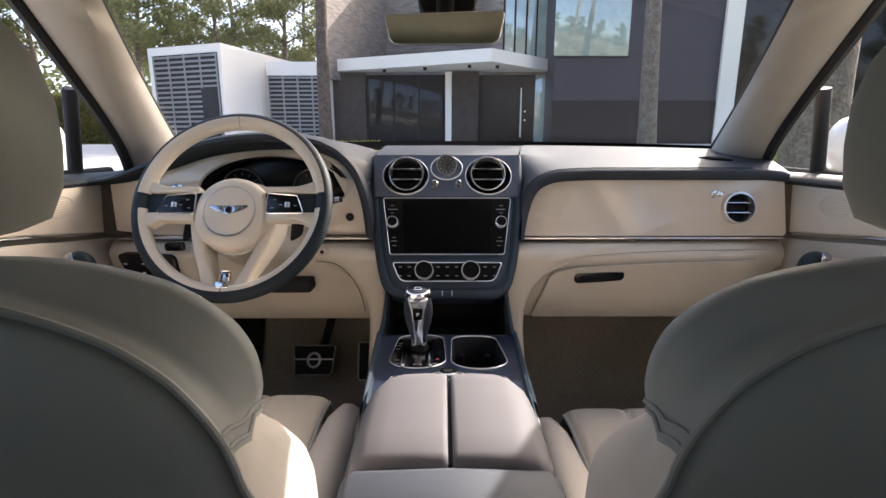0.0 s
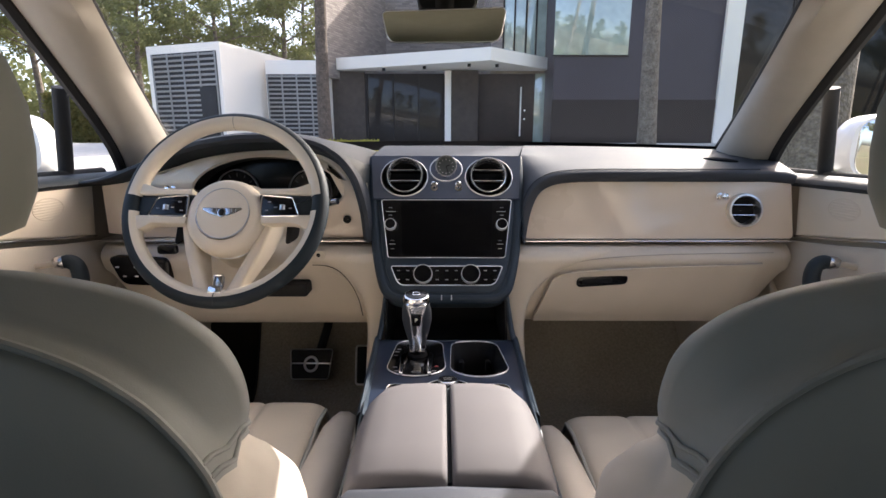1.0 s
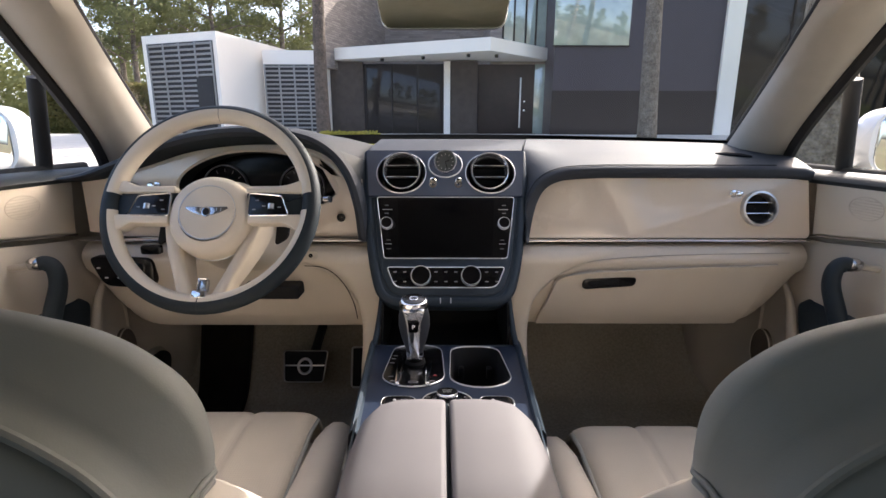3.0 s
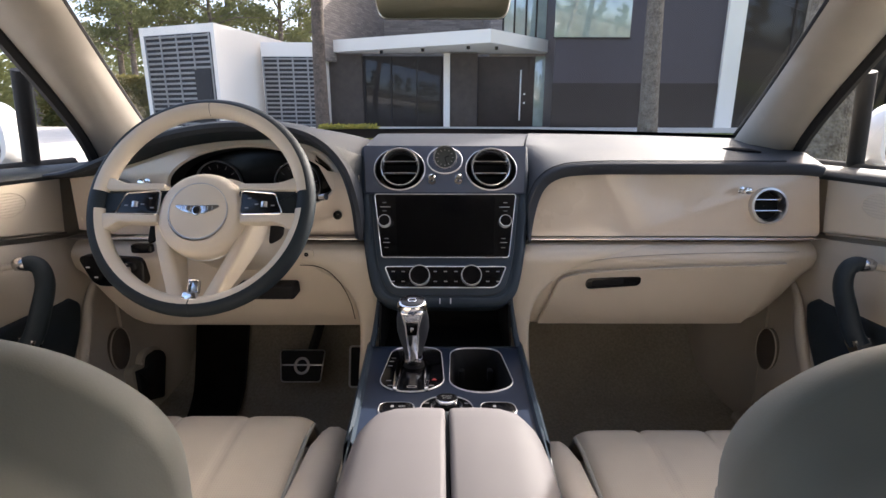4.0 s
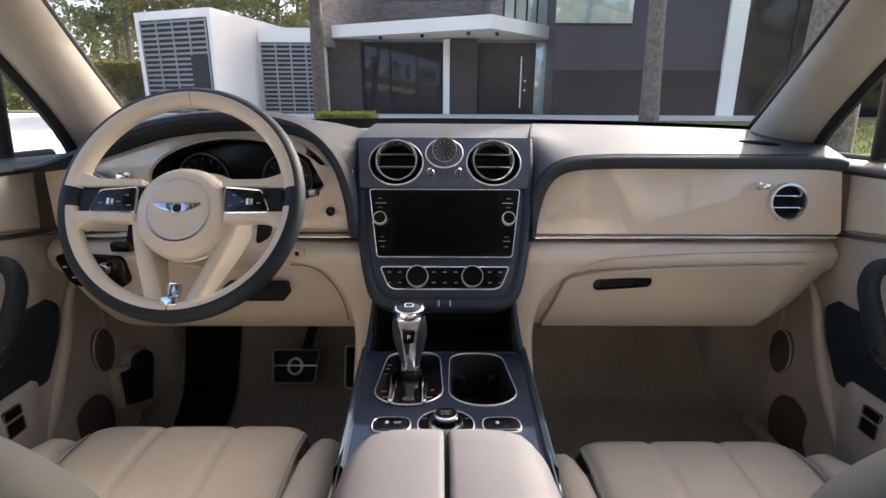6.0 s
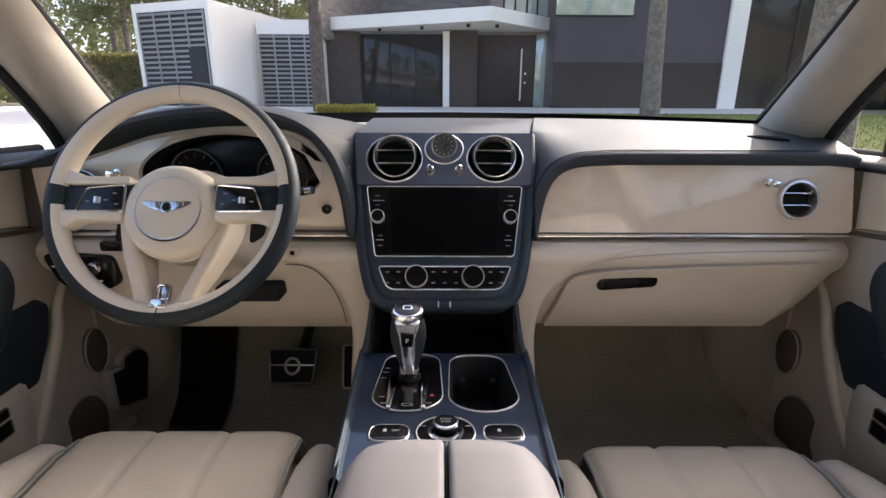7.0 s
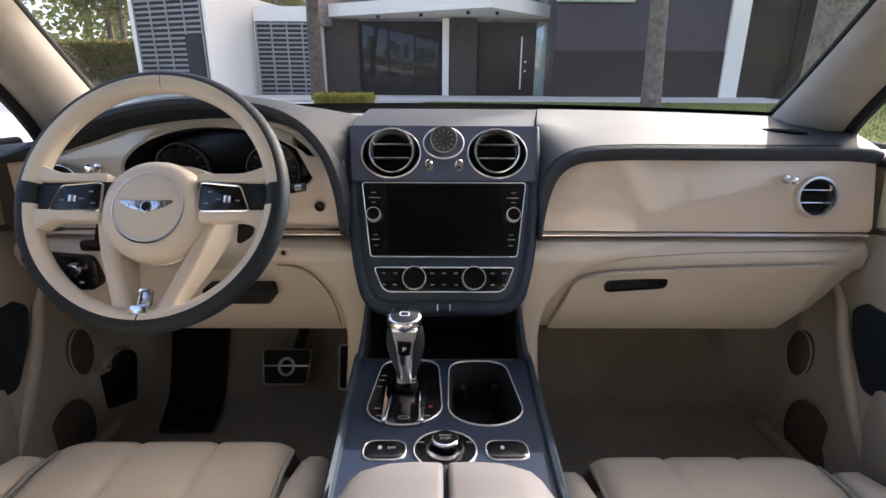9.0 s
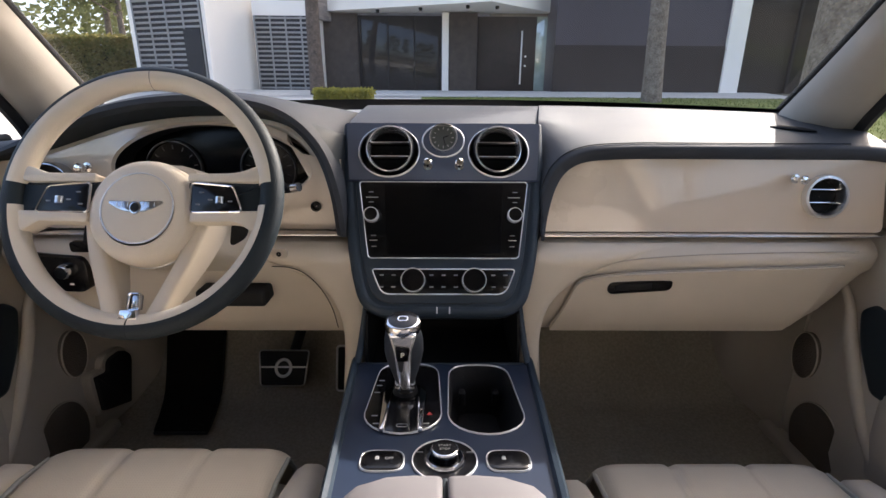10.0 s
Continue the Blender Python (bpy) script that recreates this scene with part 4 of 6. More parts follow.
part("start_button", lathe([(0.0138, 0.012), (0.0138, 0.0195), (0.0130, 0.0205), (0.0005, 0.0205)], CO @ Matrix.Translation((0.0008, 0.0235, -0.004)), 40), M_BLACKGLOSS, dial, "black start button")
SB = CO @ Matrix.Translation((0.0008, 0.0235, 0.0167))
text("start_text", "START", 0.0050, SB @ Matrix.Translation((0, 0.0030, 0)), M_TICK, dial)
text("stop_text", "STOP", 0.0050, SB @ Matrix.Translation((0, -0.0030, 0)), M_TICK, dial)
bars("dial_marking", [(-0.028, 0.036), (0.030, 0.036)], 0.008, 0.0014, CO, grey, dial, 0.0022)
# console body and beige legs at its front
part("console_body", block(XC - 0.125, XC + 0.125, 0.42, 1.20, FLOOR - 0.005, 0.885, 0.01), M_NAVYSATIN, con, "navy console body")
for side in (False, True):
    rows = []
    for z, xi, xo, yf in ((1.157, 0.125, 0.42, 1.056), (1.148, 0.125, 0.36, 1.040), (1.133, 0.124, 0.305, 1.0305), (1.112, 0.123, 0.250, 1.032), (1.085, 0.123, 0.212, 1.033), (1.05, 0.125, 0.184, 1.033), (1.0, 0.130, 0.171, 1.031), (0.95, 0.138, 0.170, 1.025), (0.89, 0.141, 0.173, 1.012), (0.80, 0.148, 0.176, 1.0), (0.66, 0.156, 0.184, 0.99)):
        w = xo - xi
        rows.append([Vector((XC - x, y, z)) for x, y in ((xi - 0.004, yf + 0.16), (xi - 0.002, yf + 0.02), (xi + 0.004, yf + 0.003), (xi + w * 0.3, yf), (xi + w * 0.65, yf), (xo - w * 0.12, yf + 0.002), (xo - 0.002, yf + 0.008), (xo + 0.003, yf + 0.024), (xo + 0.006, yf + 0.10), (xo + 0.01, yf + 0.45))])
    part("console_leg", sheet([list(r) for r in zip(*[curve([tuple(q) for q in c], 40) for c in zip(*rows)])]), M_BEIGE, con, "beige leather leg between dashboard and console", 60, side)

# ---- gear selector ----
M_GRIP = material("grip_leather", (0.030, 0.036, 0.046), spec=0.3, rough=0.6, vary=0.1, fine=0.3)
gear = thing("gear_selector", (-0.045, 0.87, 0.99), "chrome and navy leather gear selector on a black gate plate", "gear selector")
gp = part("gate_plate", panel(gate_o, CO, 0.008, 0.0015, 0.003), M_BLACKGLOSS, gear, "glossy black gate plate")
part("gate_trim", trim(gate_o, CO, 0.0019, 0.0022, 0.0015), M_BRIGHT, gp, "thin chrome ring")
for s in (-1, 1):
    part("gate_blade", panel(rpoly([(-0.053 + s * 0.020, 0.075), (-0.053 + s * 0.027, 0.075), (-0.053 + s * 0.030, 0.165), (-0.053 + s * 0.018, 0.185)] if s > 0 else [(-0.053 + s * 0.027, 0.075), (-0.053 + s * 0.020, 0.075), (-0.053 + s * 0.018, 0.185), (-0.053 + s * 0.030, 0.165)], 0.003, 3), CO, 0.006, 0.002, 0.008), M_CHROME, gp, "chrome gate blade")
bars("gate_marking", [(-0.090, 0.205), (-0.092, 0.190), (-0.093, 0.17), (-0.089, 0.110), (-0.085, 0.092), (-0.022, 0.092)], 0.008, 0.0022, CO, grey, gp, 0.0036)
part("park_symbol", trim(rrect(-0.052, 0.088, 0.014, 0.006, 0.003, 4), CO, 0.0012, 0.0006, 0.003), grey, gp)
part("warning_mark", panel(rpoly([(-0.022, 0.112), (-0.014, 0.112), (-0.018, 0.119)], 0.001, 2), CO, 0.001, 0.0002, 0.0036), M_REDMARK, gp, "red triangle marking")
GB, GT = Vector((-0.045, 0.872, 0.990)), Vector((-0.041, 0.850, 1.118))
gdir = (GT - GB).normalized()
GM = plane_frame(GB, (1, 0, 0), tuple(gdir.cross(Vector((1, 0, 0)))))     # third axis runs up the lever


def lever(profile, wu=1.0, wv=1.0, seg=28):
    bm = bmesh.new()
    rings = [[GM @ Vector((r * wu * math.cos(q), r * wv * math.sin(q) * (1 if math.sin(q) > 0 else 1), h)) for q in [2 * math.pi * k / seg for k in range(seg)]] for r, h in profile]
    loops(bm, rings, True, True, True)
    return bm


part("boot", lever([(0.019, -0.002), (0.0165, 0.010), (0.012, 0.016), (0.011, 0.022)], 1.0, 1.0), M_BLACK, gear, "black boot")
part("collar", lever([(0.0145, 0.014), (0.0155, 0.018), (0.0150, 0.024), (0.0135, 0.030)], 1.0, 1.05), M_CHROME, gear, "chrome collar")
part("grip", lever([(0.0135, 0.026), (0.0165, 0.038), (0.0225, 0.060), (0.0262, 0.080), (0.0258, 0.098), (0.0225, 0.115)], 1.0, 0.85), M_GRIP, gear, "navy leather grip")
# chrome blade on the side that faces back
blade = rpoly([(-0.0075, 0.022), (0.0075, 0.022), (0.0115, 0.095), (0.0185, 0.120), (-0.0185, 0.120), (-0.0115, 0.095)], 0.004, 4)
bm = bmesh.new()
rr = []
for d, lift in ((0.0, -0.006), (0.0, 0.0015), (-0.0015, 0.0028), (-0.004, 0.0030)):
    ring = []
    for p in grow(blade, d):
        r = 0.0135 + 0.0105 * min(1, max(0, (p.y - 0.026) / 0.06))
        k = r * math.sqrt(max(0.05, 1 - (min(abs(p.x), r * 0.9) / r) ** 2))
        ring.append(GM @ Vector((p.x, (k + lift) * (-1 if (GM.to_3x3() @ Vector((0, 1, 0))).y > 0 else 1), p.y)))
    rr.append(ring)
loops(bm, rr, True, True, True)
part("chrome_blade", bm, M_BLADE, gear, "polished chrome blade")
BS = -1 if (GM.to_3x3() @ Vector((0, 1, 0))).y > 0 else 1
PB = plane_frame(GM @ Vector((0, BS * 0.0262, 0.0935)), (1, 0, 0), tuple(gdir))
pb = part("park_button", panel(rpoly([(-0.0075, -0.012), (0.0075, -0.012), (0.0095, 0.010), (-0.0095, 0.010)], 0.003, 4), PB, 0.006, 0.001, 0.0005), M_BLACKGLOSS, gear, "black park button")
text("park_text", "P", 0.010, PB @ Matrix.Translation((0, -0.001, 0.0008)), M_MARK, pb)
part("top_ring", lever([(0.0218, 0.112), (0.0236, 0.117), (0.0238, 0.124), (0.0222, 0.1285), (0.0196, 0.1295)], 1.0, 0.95), M_CHROME, gear, "chrome top ring")
part("top_badge", lever([(0.0195, 0.128), (0.0190, 0.1302), (0.012, 0.1315)], 1.0, 0.95), M_BLACKGLOSS, gear, "dark round badge")
part("badge_mark", trim(rrect(0, 0, 0.012, 0.009, 0.003, 4), GM @ Matrix.Translation((0, 0, 0.1312)), 0.002, 0.0008), M_CHROME, gear, "plain chrome shape")

# ---- armrest ----
for s, g in ((-1, "armrest lids"), (1, "armrest lids")):
    lid = thing("armrest_lid", (XC + s * 0.05, 0.55, 1.0), "grey leather split armrest lid above the console", "armrest", g)
    rows = []
    for y, w, zt in ((0.452, 0.1125, 1.046), (0.455, 0.1125, 1.054), (0.465, 0.1125, 1.058), (0.50, 0.1125, 1.062), (0.56, 0.1120, 1.064), (0.61, 0.1085, 1.065), (0.638, 0.101, 1.060), (0.653, 0.092, 1.049), (0.660, 0.082, 1.032), (0.659, 0.075, 1.012)):
        a, b = 0.0025, w
        row = []
        for u, h in ((0, -0.035), (0, -0.004), (0.02, -0.001), (0.06, 0), (0.3, 0.001), (0.6, 0.0), (0.8, -0.004), (0.91, -0.012), (0.97, -0.022), (1.0, -0.038)):
            row.append(Vector((XC + s * (a + (b - a) * u), y - 0.012 * u ** 4 * (1 if y > 0.6 else 0), zt + h)))
        rows.append(row)
    part("lid", (lambda bm: (loops(bm, rows, False), bm)[1])(bmesh.new()), M_LID, lid, "", 60)
    part("lid_side", sheet([[Vector((XC + s * (w + d), y, z)) for d, z in ((-0.002, 1.032), (0.003, 1.022), (0.009, 0.99), (0.015, 0.90), (0.018, 0.72))] for y, w in ((0.43, 0.1125), (0.50, 0.1130), (0.58, 0.1135), (0.625, 0.1150), (0.645, 0.1165))]), M_NAVYSATIN, lid, "navy side")
rearc = thing("rear_console", (XC, 0.3, FLOOR), "grey-blue leather rear end of the centre console", "console")
rows = []
for y, z in ((0.449, 1.040), (0.446, 1.050), (0.436, 1.054), (0.40, 1.052), (0.30, 1.035), (0.2, 1.01), (0.12, 0.96), (0.08, 0.86), (0.07, FLOOR)):
    rows.append([Vector((XC + u, y, max(FLOOR, z - d))) for u, d in ((-0.122, 0.30), (-0.117, 0.06), (-0.112, 0.014), (-0.10, 0.002), (0, -0.002), (0.10, 0.002), (0.112, 0.014), (0.117, 0.06), (0.122, 0.30))])
part("rear_top", sheet(rows), M_REARTOP, rearc, "", 60)
part("arm_hinge", block(XC - 0.0022, XC + 0.0022, 0.46, 0.655, 1.0, 1.045, 0.001), M_NAVY, rearc, "navy gap between the lids")

# ---- steering wheel ----
wheel = thing("steering_wheel", (-0.3895, 0.915, 1.262), "two-tone beige and navy leather three-spoke steering wheel", "steering wheel")
WT = radians(27)
WH = plane_frame((-0.3895, 0.915, 1.262), (1, 0, 0), (0, math.sin(WT), math.cos(WT)))
RW, RT = 0.1695, 0.0155


def rim_arc(a0, a1, r, sect, n=40):
    """A stretch of the rim between two angles; sect gives (out, lift) points."""
    bm = bmesh.new()
    rings = [[WH @ Vector(((r + o) * math.cos(q), (r + o) * math.sin(q), h)) for o, h in sect] for q in [radians(a) for a in span(a0, a1, n)]]
    loops(bm, rings, True, True, True)
    return bm


core = [(RT * math.cos(q) * 1.0, RT * 0.95 * math.sin(q)) for q in [2 * math.pi * k / 16 for k in range(16)]]
part("rim", rim_arc(0, 360, RW, core, 96), M_NAVY, wheel, "navy leather rim")


def inlay(start):
    return [(RT * 1.03 * math.cos(q), RT * 0.98 * math.sin(q)) for q in [radians(a) for a in span(start, 262, 14)]] + [(-0.004, -0.004)]


for a0, a1, st in ((6.5, 90, 76), (90, 173.5, 76), (184, 269.6, 100), (270.4, 356, 100)):
    part("rim_inlay", rim_arc(a0, a1, RW - 0.0008, inlay(st), 30), M_BEIGE, wheel, "beige leather inlay")
for a in (90, 270):
    part("rim_stitch", rim_arc(a - 0.13, a + 0.13, RW - 0.0006, [(p[0] * 1.055, p[1] * 1.055) for p in core], 2), M_NAVY, wheel, "stitched joint")
# hub
hub = part("hub", lathe([(0.072, -0.060), (0.0725, -0.030), (0.0715, -0.008), (0.068, 0.003), (0.060, 0.0095), (0.048, 0.012)], WH @ Matrix.Translation((0.0, -0.018, 0.0)), 48), M_BEIGE, wheel, "round beige airbag hub")
HB = WH @ Matrix.Translation((0, -0.016, 0.012))
part("hub_ring", lathe([(0.0473, -0.001), (0.0471, 0.0018), (0.0462, 0.0018), (0.0458, -0.001)], HB, 56), M_BRIGHT, hub, "thin metal ring")
part("hub_cap", lathe([(0.0460, -0.0005), (0.0450, 0.001), (0.03, 0.003), (0.0005, 0.0035)], HB, 48), M_BEIGE, hub, "beige leather hub cover")
# plain winged emblem
for s in (-1, 1):
    w = [(0.004, -0.006), (0.012, -0.0055), (0.024, -0.001), (0.035, 0.0055), (0.034, 0.0085), (0.004, 0.0078)]
    w = [(s * a, b) for a, b in w]
    if s < 0:
        w.reverse()
    part("emblem_wing", panel(rpoly(w, 0.0015, 3), HB, 0.003, 0.0006, 0.0048), M_SMOKE, hub, "plain chrome wing shape")
    for k in range(3):
        f = 0.010 + 0.007 * k
        part("emblem_groove", panel(rpoly([(s * f, 0.0005), (s * f + 0.0008, 0.0005), (s * f + 0.0008, 0.0065), (s * f, 0.0065)], 0.0002, 1), HB, 0.001, 0.0001, 0.0051), M_SATIN, hub)
part("emblem_disc", panel(oval(0, -0.0005, 0.0075, 0.0085, 28), HB, 0.004, 0.0008, 0.0056), M_SMOKE, hub, "plain chrome disc")
part("emblem_core", panel(oval(0, -0.0005, 0.0055, 0.0062, 24), HB, 0.001, 0.0003, 0.0060), M_BLACK, hub, "black oval centre")
part("hub_underline", lathe([(0.0680, 0.002), (0.0715, 0.004), (0.0715, 0.008), (0.0690, 0.010)], WH @ Matrix.Translation((0.0, -0.020, -0.030)), 48), M_SATIN, hub, "metal edge ring")
# side spokes with switch panels
for s in (-1, 1):
    def mir(pts):
        q = [(s * a, b) for a, b in pts]
        return q if s > 0 else q[::-1]
    sp = part("side_spoke", panel(rpoly(mir([(0.058, -0.028), (0.160, -0.026), (0.163, 0.022), (0.058, 0.024)]), 0.006, 4), WH, 0.022, 0.006, 0.004), M_NAVY, wheel, "navy spoke")
    part("spoke_top", panel(rpoly(mir([(0.060, 0.0205), (0.150, 0.0195), (0.163, 0.027), (0.151, 0.043), (0.124, 0.0325), (0.060, 0.0320)]), [0.004, 0.004, 0.005, 0.005, 0.014, 0.004], 5), WH, 0.022, 0.003, 0.0095), M_BEIGE, wheel, "beige leather upper spoke")
    o = rpoly(mir([(0.066, -0.021), (0.1345, -0.020), (0.121, 0.014), (0.066, 0.019)]), 0.006, 5)
    pan = part("switch_panel", panel(o, WH, 0.010, 0.002, 0.009), M_BLACKGLOSS, sp, "glossy black switch panel")
    part("switch_trim", trim(o, WH, 0.003, 0.003, 0.007), M_CHROME, pan, "thin chrome frame")
    part("roller", tube([WH @ Vector((s * 0.104, -0.009, 0.0085)), WH @ Vector((s * 0.104, 0.000, 0.0085))], 0.0052, 14), M_SATIN, pan, "ribbed metal roller")
    bars("switch_marking", [(s * 0.080, 0.006), (s * 0.076, -0.010), (s * 0.092, -0.004), (s * 0.118, -0.006)], 0.006, 0.0020, WH, grey, pan, 0.0096)
    part("spoke_lower_edge", panel(rpoly(mir([(0.066, -0.0345), (0.128, -0.0330), (0.149, -0.047), (0.162, -0.032), (0.164, -0.018), (0.066, -0.0195)]), [0.004, 0.014, 0.005, 0.005, 0.004, 0.004], 5), WH, 0.024, 0.003, 0.0095), M_BEIGE, wheel, "beige leather lower spoke edge")
    # lower spokes: two deep legs of a wide V that meet at the foot of the rim
    outer = [(s * 0.083, -0.020), (s * 0.078, -0.045), (s * 0.069, -0.078), (s * 0.057, -0.110), (s * 0.046, -0.138), (s * 0.040, -0.157)]
    innr = [(s * 0.060, -0.020), (s * 0.055, -0.045), (s * 0.045, -0.078), (s * 0.032, -0.110), (s * 0.020, -0.138), (s * 0.011, -0.157)]
    rows = []
    for k, (p, q) in enumerate(zip(curve(outer, 16), curve(innr, 16))):
        a, b, f = Vector(p), Vector(q), k / 16
        hf, hb = -0.010 * (1 - f) + 0.004 * f, -0.075 * (1 - f) - 0.012 * f
        inn = Vector((-s, 0)) * 0.006 * (1 - f)
        rows.append([WH @ Vector((r.x, r.y, h)) for r, h in ((a - inn, hb), (a, hf - 0.008), (a.lerp(b, 0.06), hf - 0.002), (a.lerp(b, 0.2), hf), (a.lerp(b, 0.7), hf - 0.001), (a.lerp(b, 0.93), hf - 0.004), (b, hf - 0.010), (b + inn, hb))])
    part("lower_spoke", (lambda bm: (loops(bm, rows, True, True, True), bm)[1])(bmesh.new()), M_BEIGE, wheel, "beige leather lower spoke", 50)
foot = part("spoke_foot", panel(rpoly([(-0.0125, -0.159), (0.0125, -0.159), (0.0100, -0.147), (-0.0100, -0.147)], 0.002, 4), WH, 0.008, 0.0015, 0.0125), M_CHROME, wheel, "chrome spoke foot")
part("foot_bar", trim(rpoly([(-0.0085, -0.147), (0.0085, -0.147), (0.0085, -0.126), (-0.0070, -0.126)], 0.003, 4), WH, 0.0032, 0.002, 0.000), M_CHROME, foot, "chrome frame")
part("foot_slot", panel(rpoly([(-0.0085, -0.147), (0.0085, -0.147), (0.0085, -0.126), (-0.0070, -0.126)], 0.003, 4), WH, 0.004, 0.0006, -0.002), M_SMOKE, foot, "dark chrome inlay")

# ---- front seats ----
def front_seat(cx, s, top, label):
    """A leather seat; s is +1 where its inner side is to the right."""
    seat = thing("front_seat", (cx, 0.6, FLOOR), label, "car seat", "front seats")
    # backrest: half outline (from the middle, height); shoulders, notch, side bolster
    half_o = [(0.06, 1.303), (0.126, 1.302), (0.194, 1.287), (0.232, 1.262), (0.249, 1.236), (0.2525, 1.207), (0.2480, 1.186), (0.2455, 1.176), (0.251, 1.168), (0.259, 1.157), (0.264, 1.130), (0.267, 1.09), (0.268, 1.05), (0.268, 0.97), (0.262, 0.91), (0.25, 0.86), (0.20, 0.84), (0.08, 0.835)]
    h = curve(half_o, 90)
    outline = [Vector((p.x, p.y)) for p in h][::-1] + [Vector((-p.x, p.y)) for p in h]
    # the seam on the rear runs past the notch without its dip
    half_s = [(0.06, 1.299), (0.120, 1.292), (0.180, 1.270), (0.216, 1.244), (0.236, 1.218), (0.249, 1.192), (0.2545, 1.172), (0.257, 1.158), (0.262, 1.143), (0.267, 1.125), (0.271, 1.09), (0.272, 1.05), (0.272, 0.97), (0.262, 0.91), (0.25, 0.86), (0.20, 0.84), (0.08, 0.835)]
    h = curve(half_s, 90)
    rear_outline = [Vector((p.x, p.y)) for p in h][::-1] + [Vector((-p.x, p.y)) for p in h]
    # counter-clockwise as seen from behind: right foot up, over the top, left down

    def at(p, d, y):
        """d: 0 on the rear panel, 1 on the outermost skin, whose side bolsters stand forward."""
        f = min(1, max(0, (1.180 - p.y) / 0.10))
        out = min(1, max(0, (abs(p.x) - 0.10) / 0.12))
        return Vector((cx + p.x, y + (1.25 - p.y) * 0.12 + d * out * 0.052 * f * f * (3 - 2 * f), p.y))

    lay = [(-0.10, 0.2460), (-0.065, 0.2505), (-0.045, 0.2550), (-0.026, 0.2630), (-0.016, 0.2695), (-0.0095, 0.2760), (-0.0075, 0.2805), (-0.006, 0.2780), (-0.004, 0.287), (-0.0022, 0.300), (-0.0006, 0.316), (0.0, 0.330), (-0.009, 0.345), (-0.024, 0.354), (-0.044, 0.362), (-0.07, 0.369), (-0.11, 0.373)]
    bm = bmesh.new()
    rings = []
    wide = grow(rear_outline, -0.045)
    for d, y in lay:
        if d < -0.05:
            k = 1 + (d + 0.045) * 3.5
            rings.append([at(Vector((p.x * k, 1.06 + (p.y - 1.06) * k)), min(1, max(0, (y - 0.275) / 0.06)), y) for p in wide])
            continue
        rings.append([at(p, min(1, max(0, (y - 0.292) / 0.040)), y) for p in grow(rear_outline if y < 0.308 else outline, d)])
        if d == -0.0075:
            mark = rings[-1]
        if d == -0.009 and y > 0.34:
            skyline = rings[-1]
    core_o = [Vector((p.x * 0.8, 1.06 + (p.y - 1.06) * 0.8)) for p in wide]
    for f in (0.72, 0.45, 0.2, 0.002):
        m_o = [Vector((p.x * f, 1.06 + (p.y - 1.06) * f)) for p in core_o]
        rings.insert(0, [at(p, 0, 0.2440 - 0.006 * (1 - f)) for p in m_o])
        rings.append([at(p, 1, 0.372 - 0.010 * (1 - f)) for p in m_o])
    cut = next(k for k, r in enumerate(rings) if r is mark)
    edge = next(k for k, r in enumerate(rings) if r is skyline)
    n = len(outline)
    # the border's stitched end runs slantwise from the notch up to the seam
    for i in range(cut, edge + 1):
        r, t = rings[i], min(1, max(0, (0.345 - lay[i - 4][1]) / 0.059))
        moved = []
        for k in range(n):
            h0 = 53 if k < n / 2 else n - 1 - 53
            g = k + (1 if k < n / 2 else -1) * 5.5 * t * math.exp(-((k - h0) / 15) ** 2)
            j = min(n - 2, max(0, int(g)))
            moved.append(r[j].lerp(r[j + 1], g - j))
        rings[i] = moved
    high = [k for k in range(n) if outline[k].y > 1.176]
    low = [k for k in range(n) if k <= high[0]], [k for k in range(n) if k >= high[-1]]
    loops(bm, rings[edge:], True, False, True)
    back = part("backrest", bm, M_SEAT, seat, "", 70)
    # rear panel and shoulder: the shade is part of the leather colour
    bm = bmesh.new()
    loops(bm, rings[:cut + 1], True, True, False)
    part("back_panel", bm, M_SEATSHADE, seat, "leather rear panel, its shade put into the grey-beige colour", 70)
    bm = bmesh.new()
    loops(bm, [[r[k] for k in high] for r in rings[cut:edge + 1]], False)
    part("shoulder_border", bm, M_SEATSHADE, seat, "leather shoulder, its shade put into the grey-beige colour", 70)
    for run in low:
        bm = bmesh.new()
        loops(bm, [[r[k] for k in run] for r in rings[cut:edge + 1]], False)
        part("side_bolster", bm, M_SEAT, seat, "beige leather backrest bolster", 70)
    ring = [at(p, 0, 0.2760) for p in grow(rear_outline, -0.0062)]
    part("piping", tube(ring[4:-4], 0.0030, 8), M_SEATSHADE, back, "rolled leather seam")
    for j in (high[0], high[-1]):
        for k in (2, 5):
            i = j + (k if j < n / 2 else -k)
            line = [rings[g][i] + Vector((0.0012 if (j < n / 2) else -0.0012, -0.0008, 0.0)) for g in range(cut + 1, edge + 1)]
            part("stitch_line", tube(line, 0.0018, 8), M_SEATSHADE, back, "stitched fold")
    # headrest
    rows = []
    for z, w, d, c in ((1.318, 0.050, 0.030, 0.352), (1.312, 0.066, 0.042, 0.352), (1.320, 0.086, 0.052, 0.352), (1.345, 0.098, 0.057, 0.352), (1.375, 0.103, 0.059, 0.350), (1.405, 0.105, 0.060, 0.347), (1.435, 0.100, 0.057, 0.343), (1.455, 0.090, 0.050, 0.340), (1.472, 0.073, 0.040, 0.338), (1.483, 0.050, 0.027, 0.337)):
        rows.append([Vector((cx + w * math.copysign(abs(math.cos(q)) ** 0.55, math.cos(q)), c + d * math.copysign(abs(math.sin(q)) ** 0.7, math.sin(q)), z)) for q in [2 * math.pi * k / 40 for k in range(40)]])
